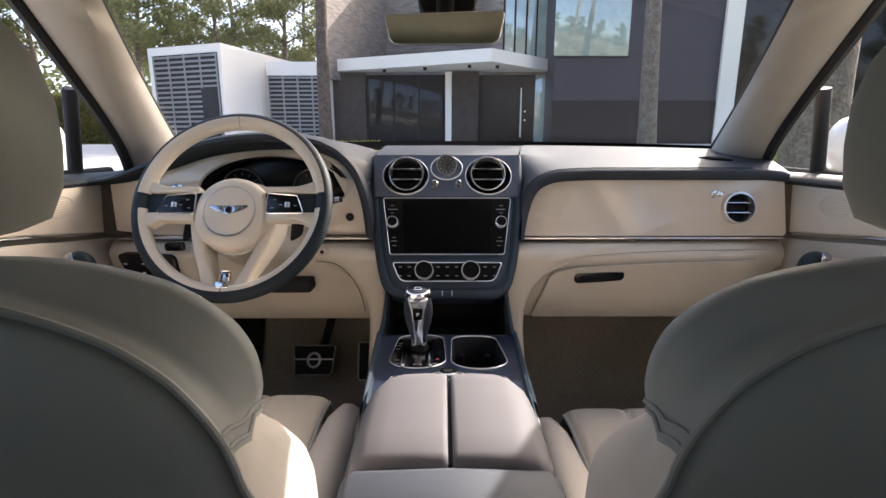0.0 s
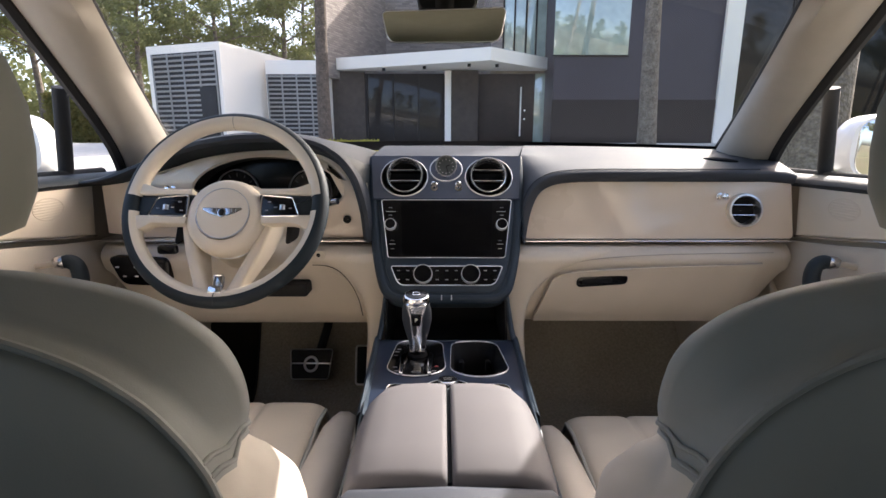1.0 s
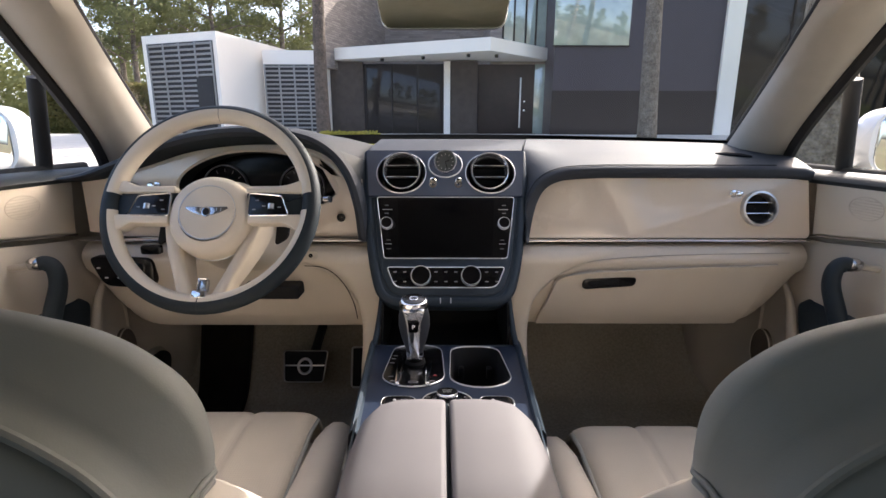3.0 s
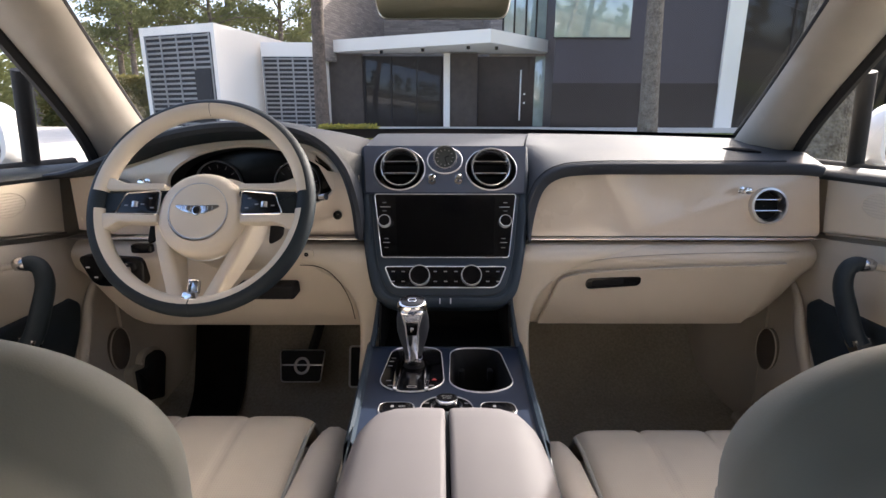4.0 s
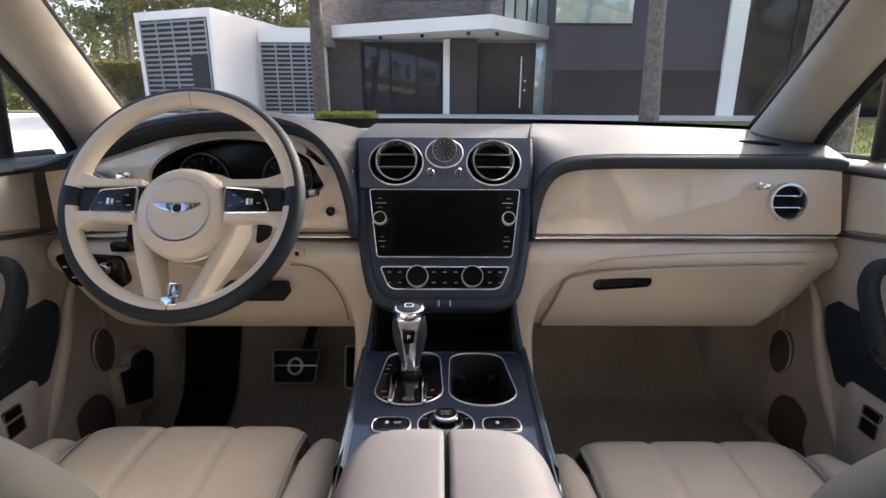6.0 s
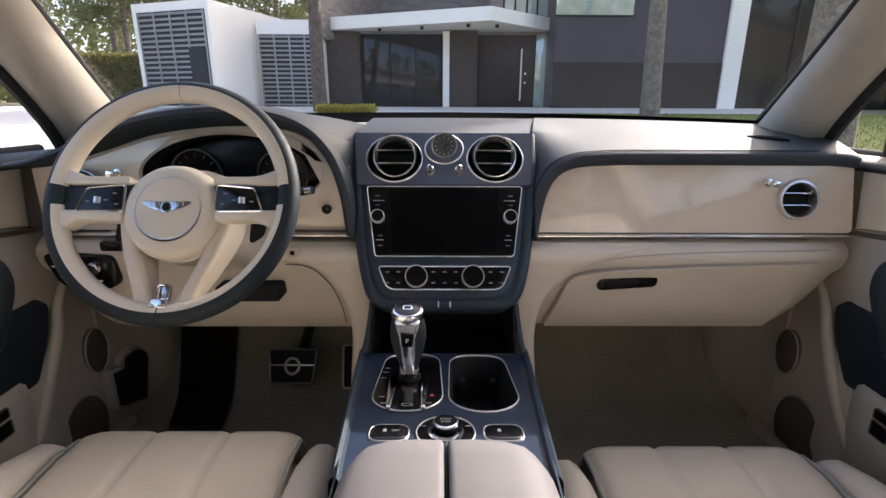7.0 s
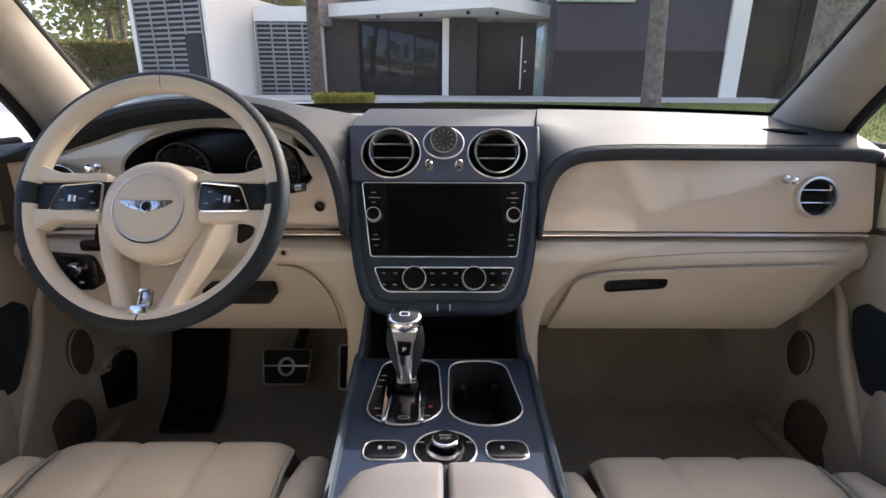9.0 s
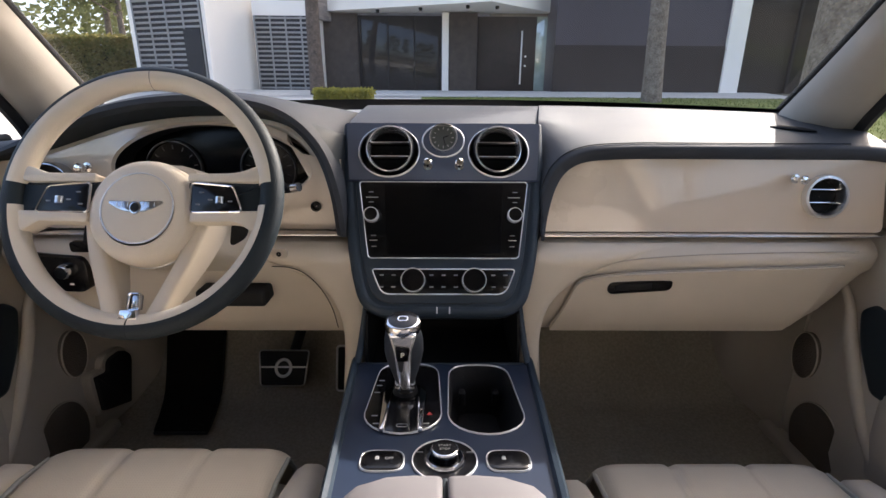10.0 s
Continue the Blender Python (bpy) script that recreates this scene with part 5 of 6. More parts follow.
    part("headrest", (lambda bm: (loops(bm, rows, True, True, True), bm)[1])(bmesh.new()), M_HEADREST, seat, "leather headrest, shade put into its dark grey-green colour", 60)
    for q in (-1, 1):
        part("headrest_post", tube([(cx + q * 0.06, 0.345, 1.27), (cx + q * 0.06, 0.343, 1.33)], 0.006, 12), M_CHROME, seat, "chrome post")
    # cushion: perforated centre in three flutes, bolsters at its sides
    cush = bmesh.new()
    rows = []
    for y, z in ((0.872, top - 0.14), (0.880, top - 0.07), (0.876, top - 0.030), (0.866, top - 0.010), (0.848, top - 0.001), (0.80, top + 0.002), (0.70, top - 0.006), (0.55, top - 0.022), (0.45, top - 0.03)):
        row = []
        for u in span(-1, 1, 48):
            f = (u + 1) * 1.5
            groove = 0.006 * math.exp(-((f - round(f)) / 0.05) ** 2) if 0.5 < f < 2.5 else 0.0
            edge = 0.016 * abs(u) ** 14
            row.append(Vector((cx + u * 0.170, y, z - groove - edge)))
        rows.append(row)
    loops(cush, rows, False)
    part("seat_cushion", cush, M_PERF, seat, "beige perforated leather", 70)
    part("cushion_base", block(cx - 0.168, cx + 0.168, 0.44, 0.862, FLOOR + 0.05, top - 0.06, 0.02), M_SEAT, seat)
    for q in (-1, 1):
        # darker roll: its colour includes the shadow line along the cushion
        part("cushion_edge", tube([(cx + q * 0.171, y, z) for y, z in ((0.45, top - 0.035), (0.70, top - 0.014), (0.80, top - 0.008), (0.85, top - 0.016), (0.872, top - 0.05), (0.874, top - 0.12))], 0.0035, 8), M_SEATSHADE, seat, "rolled leather edge")
        rows = []
        for y, w, zt in ((0.860, 0.012, top - 0.058), (0.855, 0.022, top - 0.029), (0.835, 0.027, top - 0.010), (0.775, 0.031, top + 0.007), (0.66, 0.034, top + 0.016), (0.55, 0.037, top + 0.024), (0.45, 0.038, top + 0.028)):
            c = cx + q * 0.209
            rows.append([Vector((c + w * u, y, zt - dz)) for u, dz in ((-1, 0.16), (-1.0, 0.030), (-0.8, 0.010), (-0.3, 0), (0.3, 0), (0.8, 0.010), (1.0, 0.030), (1, 0.16))])
        part("seat_bolster", (lambda bm: (loops(bm, rows, False, True, False), bm)[1])(bmesh.new()), M_SEAT, seat, "beige leather side bolster", 70)
    return seat


front_seat(-0.385, 1, 0.911, "beige leather driver's seat seen from behind, perforated cushion")
front_seat(0.401, -1, 0.883, "beige leather passenger seat seen from behind, perforated cushion")

# ---- doors ----
for side in (False, True):
    door = thing("front_door", (XC + (0.76 if side else -0.76), 0.6, 0.7), "beige leather front door lining with navy armrest and grab handle", "car door", "front doors")

    def dp(name, bm, mat, parent, label="", sharp=45):
        return part(name, bm, mat, parent, label, sharp, side)

    DM = plane_frame((-0.752, 0, 0), (0, 1, 0), (0, 0, 1))
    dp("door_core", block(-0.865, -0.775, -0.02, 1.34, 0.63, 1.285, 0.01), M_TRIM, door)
    rows = [[Vector((x, y, z + 0.012 * max(0, (y - 0.9) / 0.4) * -0.5)) for x, z in ((-0.86, 1.285), (-0.84, 1.300), (-0.80, 1.309), (-0.765, 1.307), (-0.748, 1.301), (-0.743, 1.293), (-0.752, 1.285))] for y in span(-0.02, 1.30, 20)]
    dp("window_ledge", sheet(rows), M_NAVY, door, "navy leather window ledge", 60)
    belt = curve([(-0.02, 1.229), (0.4, 1.2285), (0.66, 1.225), (0.85, 1.2085), (0.955, 1.193), (1.084, 1.1755)], 30)
    up = [Vector((p.x, p.y + 0.003)) for p in belt] + [Vector((1.094, 1.289)), Vector((-0.02, 1.289))]
    dp("upper_panel", panel(up, DM, 0.03, 0.004), M_BEIGE, door, "beige leather upper panel")
    dp("chrome_strip", tube([Vector((-0.7515, p.x, p.y)) for p in belt], 0.0024, 8), M_SMOKE, door, "thin dark chrome strip")
    # lower lining, swelling towards the seat and sweeping down in front
    rows = []
    for y in span(-0.02, 1.34, 34):
        f = min(1, max(0, (y - 0.98) / 0.16))
        g = f * f * (3 - 2 * f)
        row = []
        for z, x in ((1.164, -0.754), (1.150, -0.745), (1.12, -0.738), (1.08, -0.735), (1.04, -0.738), (1.0, -0.74), (0.92, -0.738), (0.84, -0.735), (0.74, -0.735), (0.66, -0.745), (0.62, -0.76)):
            lift = (float(np.interp(y, [p.x for p in belt], [p.y for p in belt])) - 1.1755) * min(1, max(0, (z - 1.03) / 0.12))
            row.append(Vector((x + 0.010 * math.exp(-((y - 1.0) / 0.03) ** 2) * min(1, max(0, (1.15 - z) / 0.08)) - 0.006 * g, y, z + lift)))
        rows.append(row)
    # lower lining uses the darkened beige: its shade is in the colour
    dp("lower_panel", sheet(rows), M_BEIGESHADE, door, "beige leather lower panel", 60)
    pk = rpoly([(-0.02, 0.905), (1.0, 0.903), (1.046, 0.975), (1.062, 1.035), (1.035, 1.056), (-0.02, 1.060)], [0.01, 0.012, 0.03, 0.014, 0.012, 0.01], 6)
    dp("armrest_inlay", panel(pk, plane_frame((-0.728, 0, 0), (0, 1, 0), (0, 0, 1)), 0.03, 0.008), M_NAVY, door, "navy leather inlay")
    rows = [[Vector((x, y, z)) for x, z in ((-0.73, 0.975), (-0.70, 0.985), (-0.665, 0.985), (-0.65, 0.97), (-0.655, 0.94), (-0.70, 0.92), (-0.74, 0.915))] for y in span(-0.02, 0.80, 12)]
    dp("armrest", (lambda bm: (loops(bm, rows, False, True, True), bm)[1])(bmesh.new()), M_BEIGESHADE, door, "beige leather door armrest", 60)
    grip = curve([(-0.706, 0.913, 1.158), (-0.694, 0.921, 1.158), (-0.684, 0.926, 1.147), (-0.680, 0.923, 1.118), (-0.682, 0.905, 1.078), (-0.686, 0.890, 1.045), (-0.692, 0.880, 1.028)], 26)
    hd = dp("grab_handle", tube(grip, [0.0115 + 0.007 * math.sin(math.pi * min(1, i / 20) / 2) for i in range(27)], 16, flat=0.7, up=(1, 0, 0)), M_NAVY, door, "navy leather grab handle")
    dp("handle_end", tube([Vector((-0.7145, 0.9085, 1.1575)), Vector((-0.7085, 0.9115, 1.159)), Vector((-0.702, 0.9155, 1.1595))], [0.0085, 0.0115, 0.0122], 14), M_SMOKE, hd, "dark chrome end")
    dp("handle_post", tube([Vector((-0.742, 0.902, 1.154)), Vector((-0.712, 0.909, 1.157))], [0.006, 0.0055], 12), M_BEIGESHADE, hd, "beige fixing post")
    dp("handle_foot", tube([Vector((-0.690, 0.884, 1.036)), Vector((-0.694, 0.877, 1.020)), Vector((-0.704, 0.870, 1.006)), Vector((-0.728, 0.862, 0.990))], [0.0178, 0.0165, 0.012, 0.006], 4), M_CHROME, hd, "faceted chrome foot")
    # loudspeakers
    for y, z, a, b in ((1.160, 0.885, 0.034, 0.050), (1.088, 0.735, 0.066, 0.076)):
        sp = dp("loudspeaker", panel(oval(y, z, a, b, 36), plane_frame((-0.7345, 0, 0), (0, 1, 0), (0, 0, 1)), 0.02, 0.003, 0.0), M_MESH, door, "perforated loudspeaker cover")
        dp("speaker_ring", trim(oval(y, z, a, b, 36), plane_frame((-0.7365, 0, 0), (0, 1, 0), (0, 0, 1)), 0.0026, 0.0030), M_TRIM, sp, "beige ring")
    # shelf below the pocket with its window switches, and the ridge in front of both
    rows = []
    for y in (0.74, 0.80, 0.86, 0.90, 0.93, 0.955, 0.975, 0.985):
        g = 1 - max(0, (y - 0.90) / 0.09) ** 2
        rows.append([Vector((-0.738 + (x + 0.738) * g, y, z)) for x, z in ((-0.738, 0.928), (-0.720, 0.929), (-0.712, 0.920), (-0.709, 0.895), (-0.710, 0.85), (-0.716, 0.79), (-0.738, 0.74))])
    dp("switch_shelf", sheet(rows), M_BEIGESHADE, door, "beige leather shelf", 60)
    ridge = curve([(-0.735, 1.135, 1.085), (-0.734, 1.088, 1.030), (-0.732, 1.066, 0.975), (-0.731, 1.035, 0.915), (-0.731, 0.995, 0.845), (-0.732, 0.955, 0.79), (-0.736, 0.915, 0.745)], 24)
    dp("front_ridge", tube(ridge, [0.006 + 0.008 * math.sin(math.pi * i / 24) for i in range(25)], 12, flat=0.8, up=(1, 0, 0)), M_BEIGESHADE, door, "beige leather ridge")
    SF = plane_frame((-0.7075, 0, 0), (0, 1, 0), (0, 0, 1))
    for v, hgt in ((0.908, 0.018), (0.882, 0.026)):
        sw = dp("window_switch", panel(rrect(0.890, v, 0.034, hgt, 0.003, 3), SF, 0.012, 0.002), M_BLACKGLOSS, door, "black window switch")
        dp("switch_edge", trim(rrect(0.890, v, 0.034, hgt, 0.003, 3), SF, 0.0015, 0.0012), M_SMOKE, sw, "thin metal edge")
    tweeter = dp("tweeter_outline", trim(oval(0.966, 1.250, 0.038, 0.0205, 36), DM, 0.0025, 0.0009), M_BEIGEDIM, door, "embossed oval outline")
    for k in range(-3, 4):
        w = 0.036 * math.sqrt(1 - (k / 4) ** 2)
        dp("tweeter_rib", panel(rrect(0.966, 1.250 + 0.005 * k, 2 * w, 0.0022, 0.001, 2), DM, 0.002, 0.0005, 0.0006), M_BEIGEDIM, tweeter)
    # glass, quarter-light post, frame seals
    rows = [[Vector((-0.815 + 0.165 * f, y, 1.28 + 0.36 * f)) for y in span(-0.02, 1.16 - 0.50 * f, 6)] for f in span(0, 1, 6)]
    gl = dp("door_window", sheet(rows), M_GLASS, door, "clear side window")
    gl.visible_shadow = False
    post = [Vector((-0.838 + 0.052 * f, 1.137 - 0.045 * f, 1.27 + 0.215 * f)) for f in span(0, 1, 5)]
    dp("quarter_post", tube(post, 0.017, 10, flat=0.8, up=(1, 0, 0)), M_RUBBER, door, "black quarter-light post")
    dp("window_seal", tube([Vector((-0.825, y, 1.304)) for y in span(-0.02, 1.24, 8)], 0.010, 8), M_RUBBER, door, "black window seal")
    # outer mirror
    om = thing("wing_mirror", (XC + (1.03 if side else -1.03), 1.2, 1.27), "white door mirror with black glass edge", "door mirror", "door mirrors")
    rows = []
    for d, k in ((-0.085, 0.35), (-0.07, 0.72), (-0.04, 0.93), (0.0, 1.0), (0.035, 1.0), (0.05, 0.96)):
        rows.append([Vector((-1.04 + 0.115 * k * math.copysign(abs(math.cos(q)) ** 0.6, math.cos(q)) - (0.02 if d < 0 else 0), 1.245 - d, 1.362 + 0.078 * k * math.copysign(abs(math.sin(q)) ** 0.7, math.sin(q)))) for q in [2 * math.pi * k2 / 32 for k2 in range(32)]])
    dp("mirror_shell", (lambda bm: (loops(bm, rows, True, True, True), bm)[1])(bmesh.new()), M_WHITEPAINT, om, "white painted shell", 60)
    dp("mirror_glass", panel(rrect(0, 0, 0.195, 0.128, 0.04, 8), plane_frame((-1.04, 1.193, 1.362), (1, 0, 0), (0, 0, 1)), 0.006, 0.002), M_MIRROR, om, "silvered mirror glass")
    dp("mirror_arm", tube([(-0.88, 1.22, 1.265), (-0.93, 1.235, 1.280), (-0.98, 1.245, 1.300)], [0.03, 0.026, 0.024], 12, flat=0.6, up=(0, 0, 1)), M_BLACK, om, "black mirror arm")

# ---- footwells ----
ped = thing("brake_pedal", (-0.358, 1.30, 0.74), "metal and black rubber brake pedal", "pedal")
PM = plane_frame((-0.358, 1.275, 0.782), (1, 0, 0), (0, 0.5, 0.866))
po = rpoly([(-0.050, -0.040), (0.050, -0.040), (0.058, 0.040), (-0.058, 0.040)], 0.008, 4)
part("pedal_plate", panel(po, PM, 0.010, 0.002), M_BLACK, ped, "black rubber pad")
part("pedal_trim", trim(po, PM, 0.003, 0.003), M_SATIN, ped, "metal edge")
part("pedal_bar", panel(rrect(0, 0.002, 0.106, 0.004, 0.001, 2), PM, 0.003, 0.0005, 0.002), M_BRIGHT, ped, "metal bar")
part("pedal_disc", trim(oval(0, 0.0, 0.017, 0.019, 28), PM, 0.007, 0.004), M_BRIGHT, ped, "metal ring")
part("pedal_arm", tube([(-0.340, 1.30, 0.80), (-0.325, 1.35, 0.86), (-0.318, 1.42, 0.96)], 0.012, 8), M_BLACK, ped, "black pedal arm")
acc = thing("accelerator_pedal", (-0.222, 1.30, 0.72), "upright metal and rubber accelerator pedal", "pedal")
AM = plane_frame((-0.215, 1.29, 0.772), (1, 0, 0), (0, 0.35, 0.936))
part("pedal_plate", panel(rrect(0, 0, 0.045, 0.105, 0.008, 4), AM, 0.012, 0.003), M_BLACK, acc, "black rubber pad")
part("pedal_trim", trim(rrect(0, 0, 0.045, 0.105, 0.008, 4), AM, 0.005, 0.003), M_SATIN, acc, "metal edge")
rest = thing("foot_rest", (-0.55, 1.3, 0.72), "black rubber footrest pad on the toe board", "foot rest")
toe = curve([(1.184, 0.682), (1.25, 0.684), (1.32, 0.706), (1.40, 0.792), (1.46, 0.872), (1.50, 0.95)], 16)


def rest_x(f, y):
    """Across the pad: 0 at its outer edge, 1 at the inner one."""
    k = (y - 1.184) / 0.216
    return (-0.618 - 0.062 * k) * (1 - f) + (-0.504 - 0.036 * k) * f


pad = part("rest_pad", sheet([[Vector((rest_x(f, p[0]), p[0] - 0.010, p[1])) for f in (0, 0.02, 0.5, 0.98, 1)] for p in toe], 0.008), M_MAT, rest, "ribbed black rubber pad")
part("pad_border", tube([Vector((rest_x(0, p[0]), p[0] - 0.010, p[1])) for p in toe][::-1] + [Vector((rest_x(1, p[0]), p[0] - 0.010, p[1])) for p in toe], 0.004, 8), M_RUBBER, pad, "raised rubber border")
for f in (0.2, 0.4, 0.6, 0.8):
    part("pad_rib", tube([Vector((rest_x(f, p[0]), p[0] - 0.012, p[1] + 0.001)) for p in toe[1:]], 0.003, 6), M_MAT, pad)
rel = thing("bonnet_release", (-0.70, 1.23, 0.76), "black release lever in a moulded recess of the kick panel", "lever")
RL = plane_frame((-0.712, 0, 0), (0, 1, 0), (0, 0, 1))
lever_o = rpoly([(1.174, 0.820), (1.175, 0.738), (1.259, 0.703), (1.293, 0.809), (1.266, 0.834), (1.219, 0.836), (1.210, 0.811)], [0.004, 0.004, 0.004, 0.02, 0.015, 0.015, 0.006], 5)
part("lever", panel(lever_o, RL, 0.03, 0.003), M_BLACK, rel, "black plastic lever")
part("recess", panel(grow(lever_o, 0.010), RL, 0.02, 0.006, -0.010), M_TRIM, rel, "beige moulded surround")
for side in (False, True):
    rows = [[Vector((-0.748 + 0.045 * min(1, max(0, (y - 1.23) / 0.12)) ** 1.5 + 0.03 * max(0, y - 1.3), y, z)) for z in span(0.62, 1.16, 6)] for y in span(1.18, 1.56, 16)]
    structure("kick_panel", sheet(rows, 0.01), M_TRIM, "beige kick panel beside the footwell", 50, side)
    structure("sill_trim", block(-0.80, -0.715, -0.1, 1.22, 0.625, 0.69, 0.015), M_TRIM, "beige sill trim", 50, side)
# ---- rear-view mirror ----
rv = thing("rearview_mirror", (XC, 0.86, 1.55), "frameless interior mirror hanging from the windscreen", "mirror")
RV = plane_frame((0.002, 0.85, 1.554), (1, -0.06, 0.004), (0, 0.17, 0.985))
mo = rpoly([(-0.086, -0.0245), (0.086, -0.0265), (0.096, 0.0245), (-0.096, 0.0215)], [0.014, 0.014, 0.008, 0.008], 6)
part("mirror_glass", panel(mo, RV, 0.004, 0.0012, 0.001), M_CABINMIRROR, rv, "silvered glass")
part("mirror_rim", trim(mo, RV, 0.003, 0.0018, -0.001), M_SATIN, rv, "thin bright rim")
part("mirror_housing", panel(grow(mo, -0.004), RV, 0.012, 0.001, -0.003), M_BLACK, rv, "black housing")
part("mirror_stem", tube([RV @ Vector((0, 0.01, -0.02)), (0.004, 0.90, 1.61), (0.006, 0.90, 1.66)], [0.014, 0.016, 0.03], 12), M_BLACK, rv, "black stem")
sb = thing("sensor_housing", (XC, 0.93, 1.6), "black sensor housing behind the interior mirror", "sensor housing")
part("housing", panel(rpoly([(-0.046, 0.0), (0.050, 0.0), (0.060, 0.09), (-0.055, 0.09)], 0.014, 5), plane_frame((0.006, 0.90, 1.588), (1, 0, 0), (0, 0.0, 1)), 0.07, 0.012), M_BLACK, sb)

# ---- outside: the sloping drive and garden ----
def ground_z(y):
    return 0.2 if y < 2 else min(1.2, 0.2 + (y - 2) * 0.0667)


M_PAVE = material("pale_paving", (0.56, 0.53, 0.48), rough=0.85, vary=0.12, scale=6, second_scale=0.4, fine=0.4, fine_scale=60, fine_kind="NOISE")
M_LAWN = material("lawn", (0.12, 0.15, 0.045), rough=0.95, vary=0.3, scale=30, second=(0.21, 0.23, 0.075), second_scale=1.2, fine=0.8, fine_scale=90, fine_kind="NOISE", spec=0.1)
M_EARTH = material("pine_litter", (0.16, 0.12, 0.08), rough=1.0, vary=0.3, scale=8, second=(0.10, 0.11, 0.05), second_scale=0.3, fine=0.8, fine_scale=40, fine_kind="NOISE")
M_WHITEWALL = material("white_render", (0.90, 0.845, 0.775), rough=0.85, vary=0.03, scale=3, second_scale=0.6, fine=0.2, fine_scale=80, fine_kind="NOISE")
M_DARKWALL = material("dark_cladding", (0.012, 0.010, 0.012), spec=0.15, rough=0.55, vary=0.15, scale=5, second_scale=0.7)
M_DARKWALL2 = material("violet_cladding", (0.024, 0.020, 0.034), rough=0.5, vary=0.12, scale=5, second_scale=0.7)
M_DOOR = material("dark_door_wood", (0.022, 0.015, 0.013), spec=0.2, rough=0.45, vary=0.25, scale=9)
M_BROWN = material("brown_cladding", (0.055, 0.043, 0.036), spec=0.2, rough=0.6, vary=0.2, scale=6)
M_LOUVRE = material("grey_louvre", (0.27, 0.265, 0.26), rough=0.5, vary=0.1, metal=0.2)
M_LOUVREBACK = material("louvre_shade_and_door", (0.02, 0.02, 0.022), rough=0.8, vary=0.1)
M_BARK = material("pine_bark", (0.23, 0.195, 0.165), rough=0.95, vary=0.3, scale=7, second=(0.09, 0.07, 0.055), second_scale=22, fine=1.0, fine_scale=26, fine_kind="VORONOI")
M_BARKBROWN = material("brown_bark", (0.15, 0.11, 0.085), rough=0.95, vary=0.3, scale=7, second=(0.05, 0.038, 0.03), second_scale=22, fine=1.0, fine_scale=26, fine_kind="VORONOI")
M_NEEDLE = material("pine_needles", (0.15, 0.17, 0.075), rough=0.8, vary=0.3, scale=2.5, second=(0.21, 0.22, 0.10), second_scale=0.8, spec=0.2)
M_HEDGE = material("hedge_leaves", (0.14, 0.16, 0.05), rough=0.7, vary=0.3, scale=9, second=(0.34, 0.27, 0.10), second_scale=1.2, spec=0.3)
M_BUSH = material("yellow_bush", (0.42, 0.36, 0.05), rough=0.7, vary=0.3, scale=9, second=(0.25, 0.25, 0.05), second_scale=4)
M_DARKGLASS = material("dark_glazing", (0.014, 0.014, 0.014), rough=0.05, vary=0.1, wear=0.02, spec=0.28, scale=1)
# pale green base carries the trees and sky reflected in the panes
M_GREENGLASS = material("green_reflection_glazing", (0.34, 0.42, 0.37), rough=0.05, vary=0.2, wear=0.03, spec=0.6, scale=0.8)
M_GREENGLASS.node_tree.nodes["Principled BSDF"].inputs["IOR"].default_value = 2.3


def brick_material(turn):
    m = material("grey_brick", (0.30, 0.25, 0.22), rough=0.9, vary=0.2, scale=4)
    nt = m.node_tree
    b = nt.nodes["Principled BSDF"]
    tc = nt.nodes.new("ShaderNodeTexCoord")
    mp = nt.nodes.new("ShaderNodeMapping")
    mp.inputs["Rotation"].default_value = (radians(90), 0, 0)
    flat = nt.nodes.new("ShaderNodeMapping")
    flat.inputs["Rotation"].default_value = (0, 0, radians(-turn))
    br = nt.nodes.new("ShaderNodeTexBrick")
    br.inputs["Scale"].default_value = 1.0
    br.inputs["Brick Width"].default_value, br.inputs["Row Height"].default_value, br.inputs["Mortar Size"].default_value = 0.30, 0.075, 0.008
    br.inputs["Color1"].default_value, br.inputs["Color2"].default_value, br.inputs["Mortar"].default_value = (0.33, 0.28, 0.25, 1), (0.21, 0.175, 0.155, 1), (0.21, 0.185, 0.17, 1)
    nt.links.new(tc.outputs["Object"], flat.inputs[0])
    nt.links.new(flat.outputs[0], mp.inputs[0])
    nt.links.new(mp.outputs[0], br.inputs[0])
    nt.links.new(br.outputs["Color"], b.inputs["Base Color"])
    bump = nt.nodes.new("ShaderNodeBump")
    bump.inputs["Distance"].default_value = 0.02
    nt.links.new(br.outputs["Fac"], bump.inputs["Height"])
    bump.invert = True
    nt.links.new(bump.outputs["Normal"], b.inputs["Normal"])
    return m


def translucent(m, weight):
    """Lets light through thin leaves."""
    nt = m.node_tree
    b = nt.nodes["Principled BSDF"]
    tr = nt.nodes.new("ShaderNodeBsdfTranslucent")
    nt.links.new(b.inputs["Base Color"].links[0].from_socket, tr.inputs["Color"])
    mix = nt.nodes.new("ShaderNodeMixShader")
    mix.inputs[0].default_value = weight
    nt.links.new(b.outputs[0], mix.inputs[1])
    nt.links.new(tr.outputs[0], mix.inputs[2])
    nt.links.new(mix.outputs[0], nt.nodes["Material Output"].inputs["Surface"])


for leaf in (M_NEEDLE, M_HEDGE, M_BUSH):
    translucent(leaf, 0.55)
M_BRICK, M_BRICKSIDE = brick_material(0), brick_material(70)
ys = [-300, -80, -30, -10, 0, 2, 5, 8, 11, 14, 17, 20, 30, 60, 150, 600]
xs = [-500, -150, -60, -25, -12, -6, 0, 6, 12, 25, 60, 150, 500]
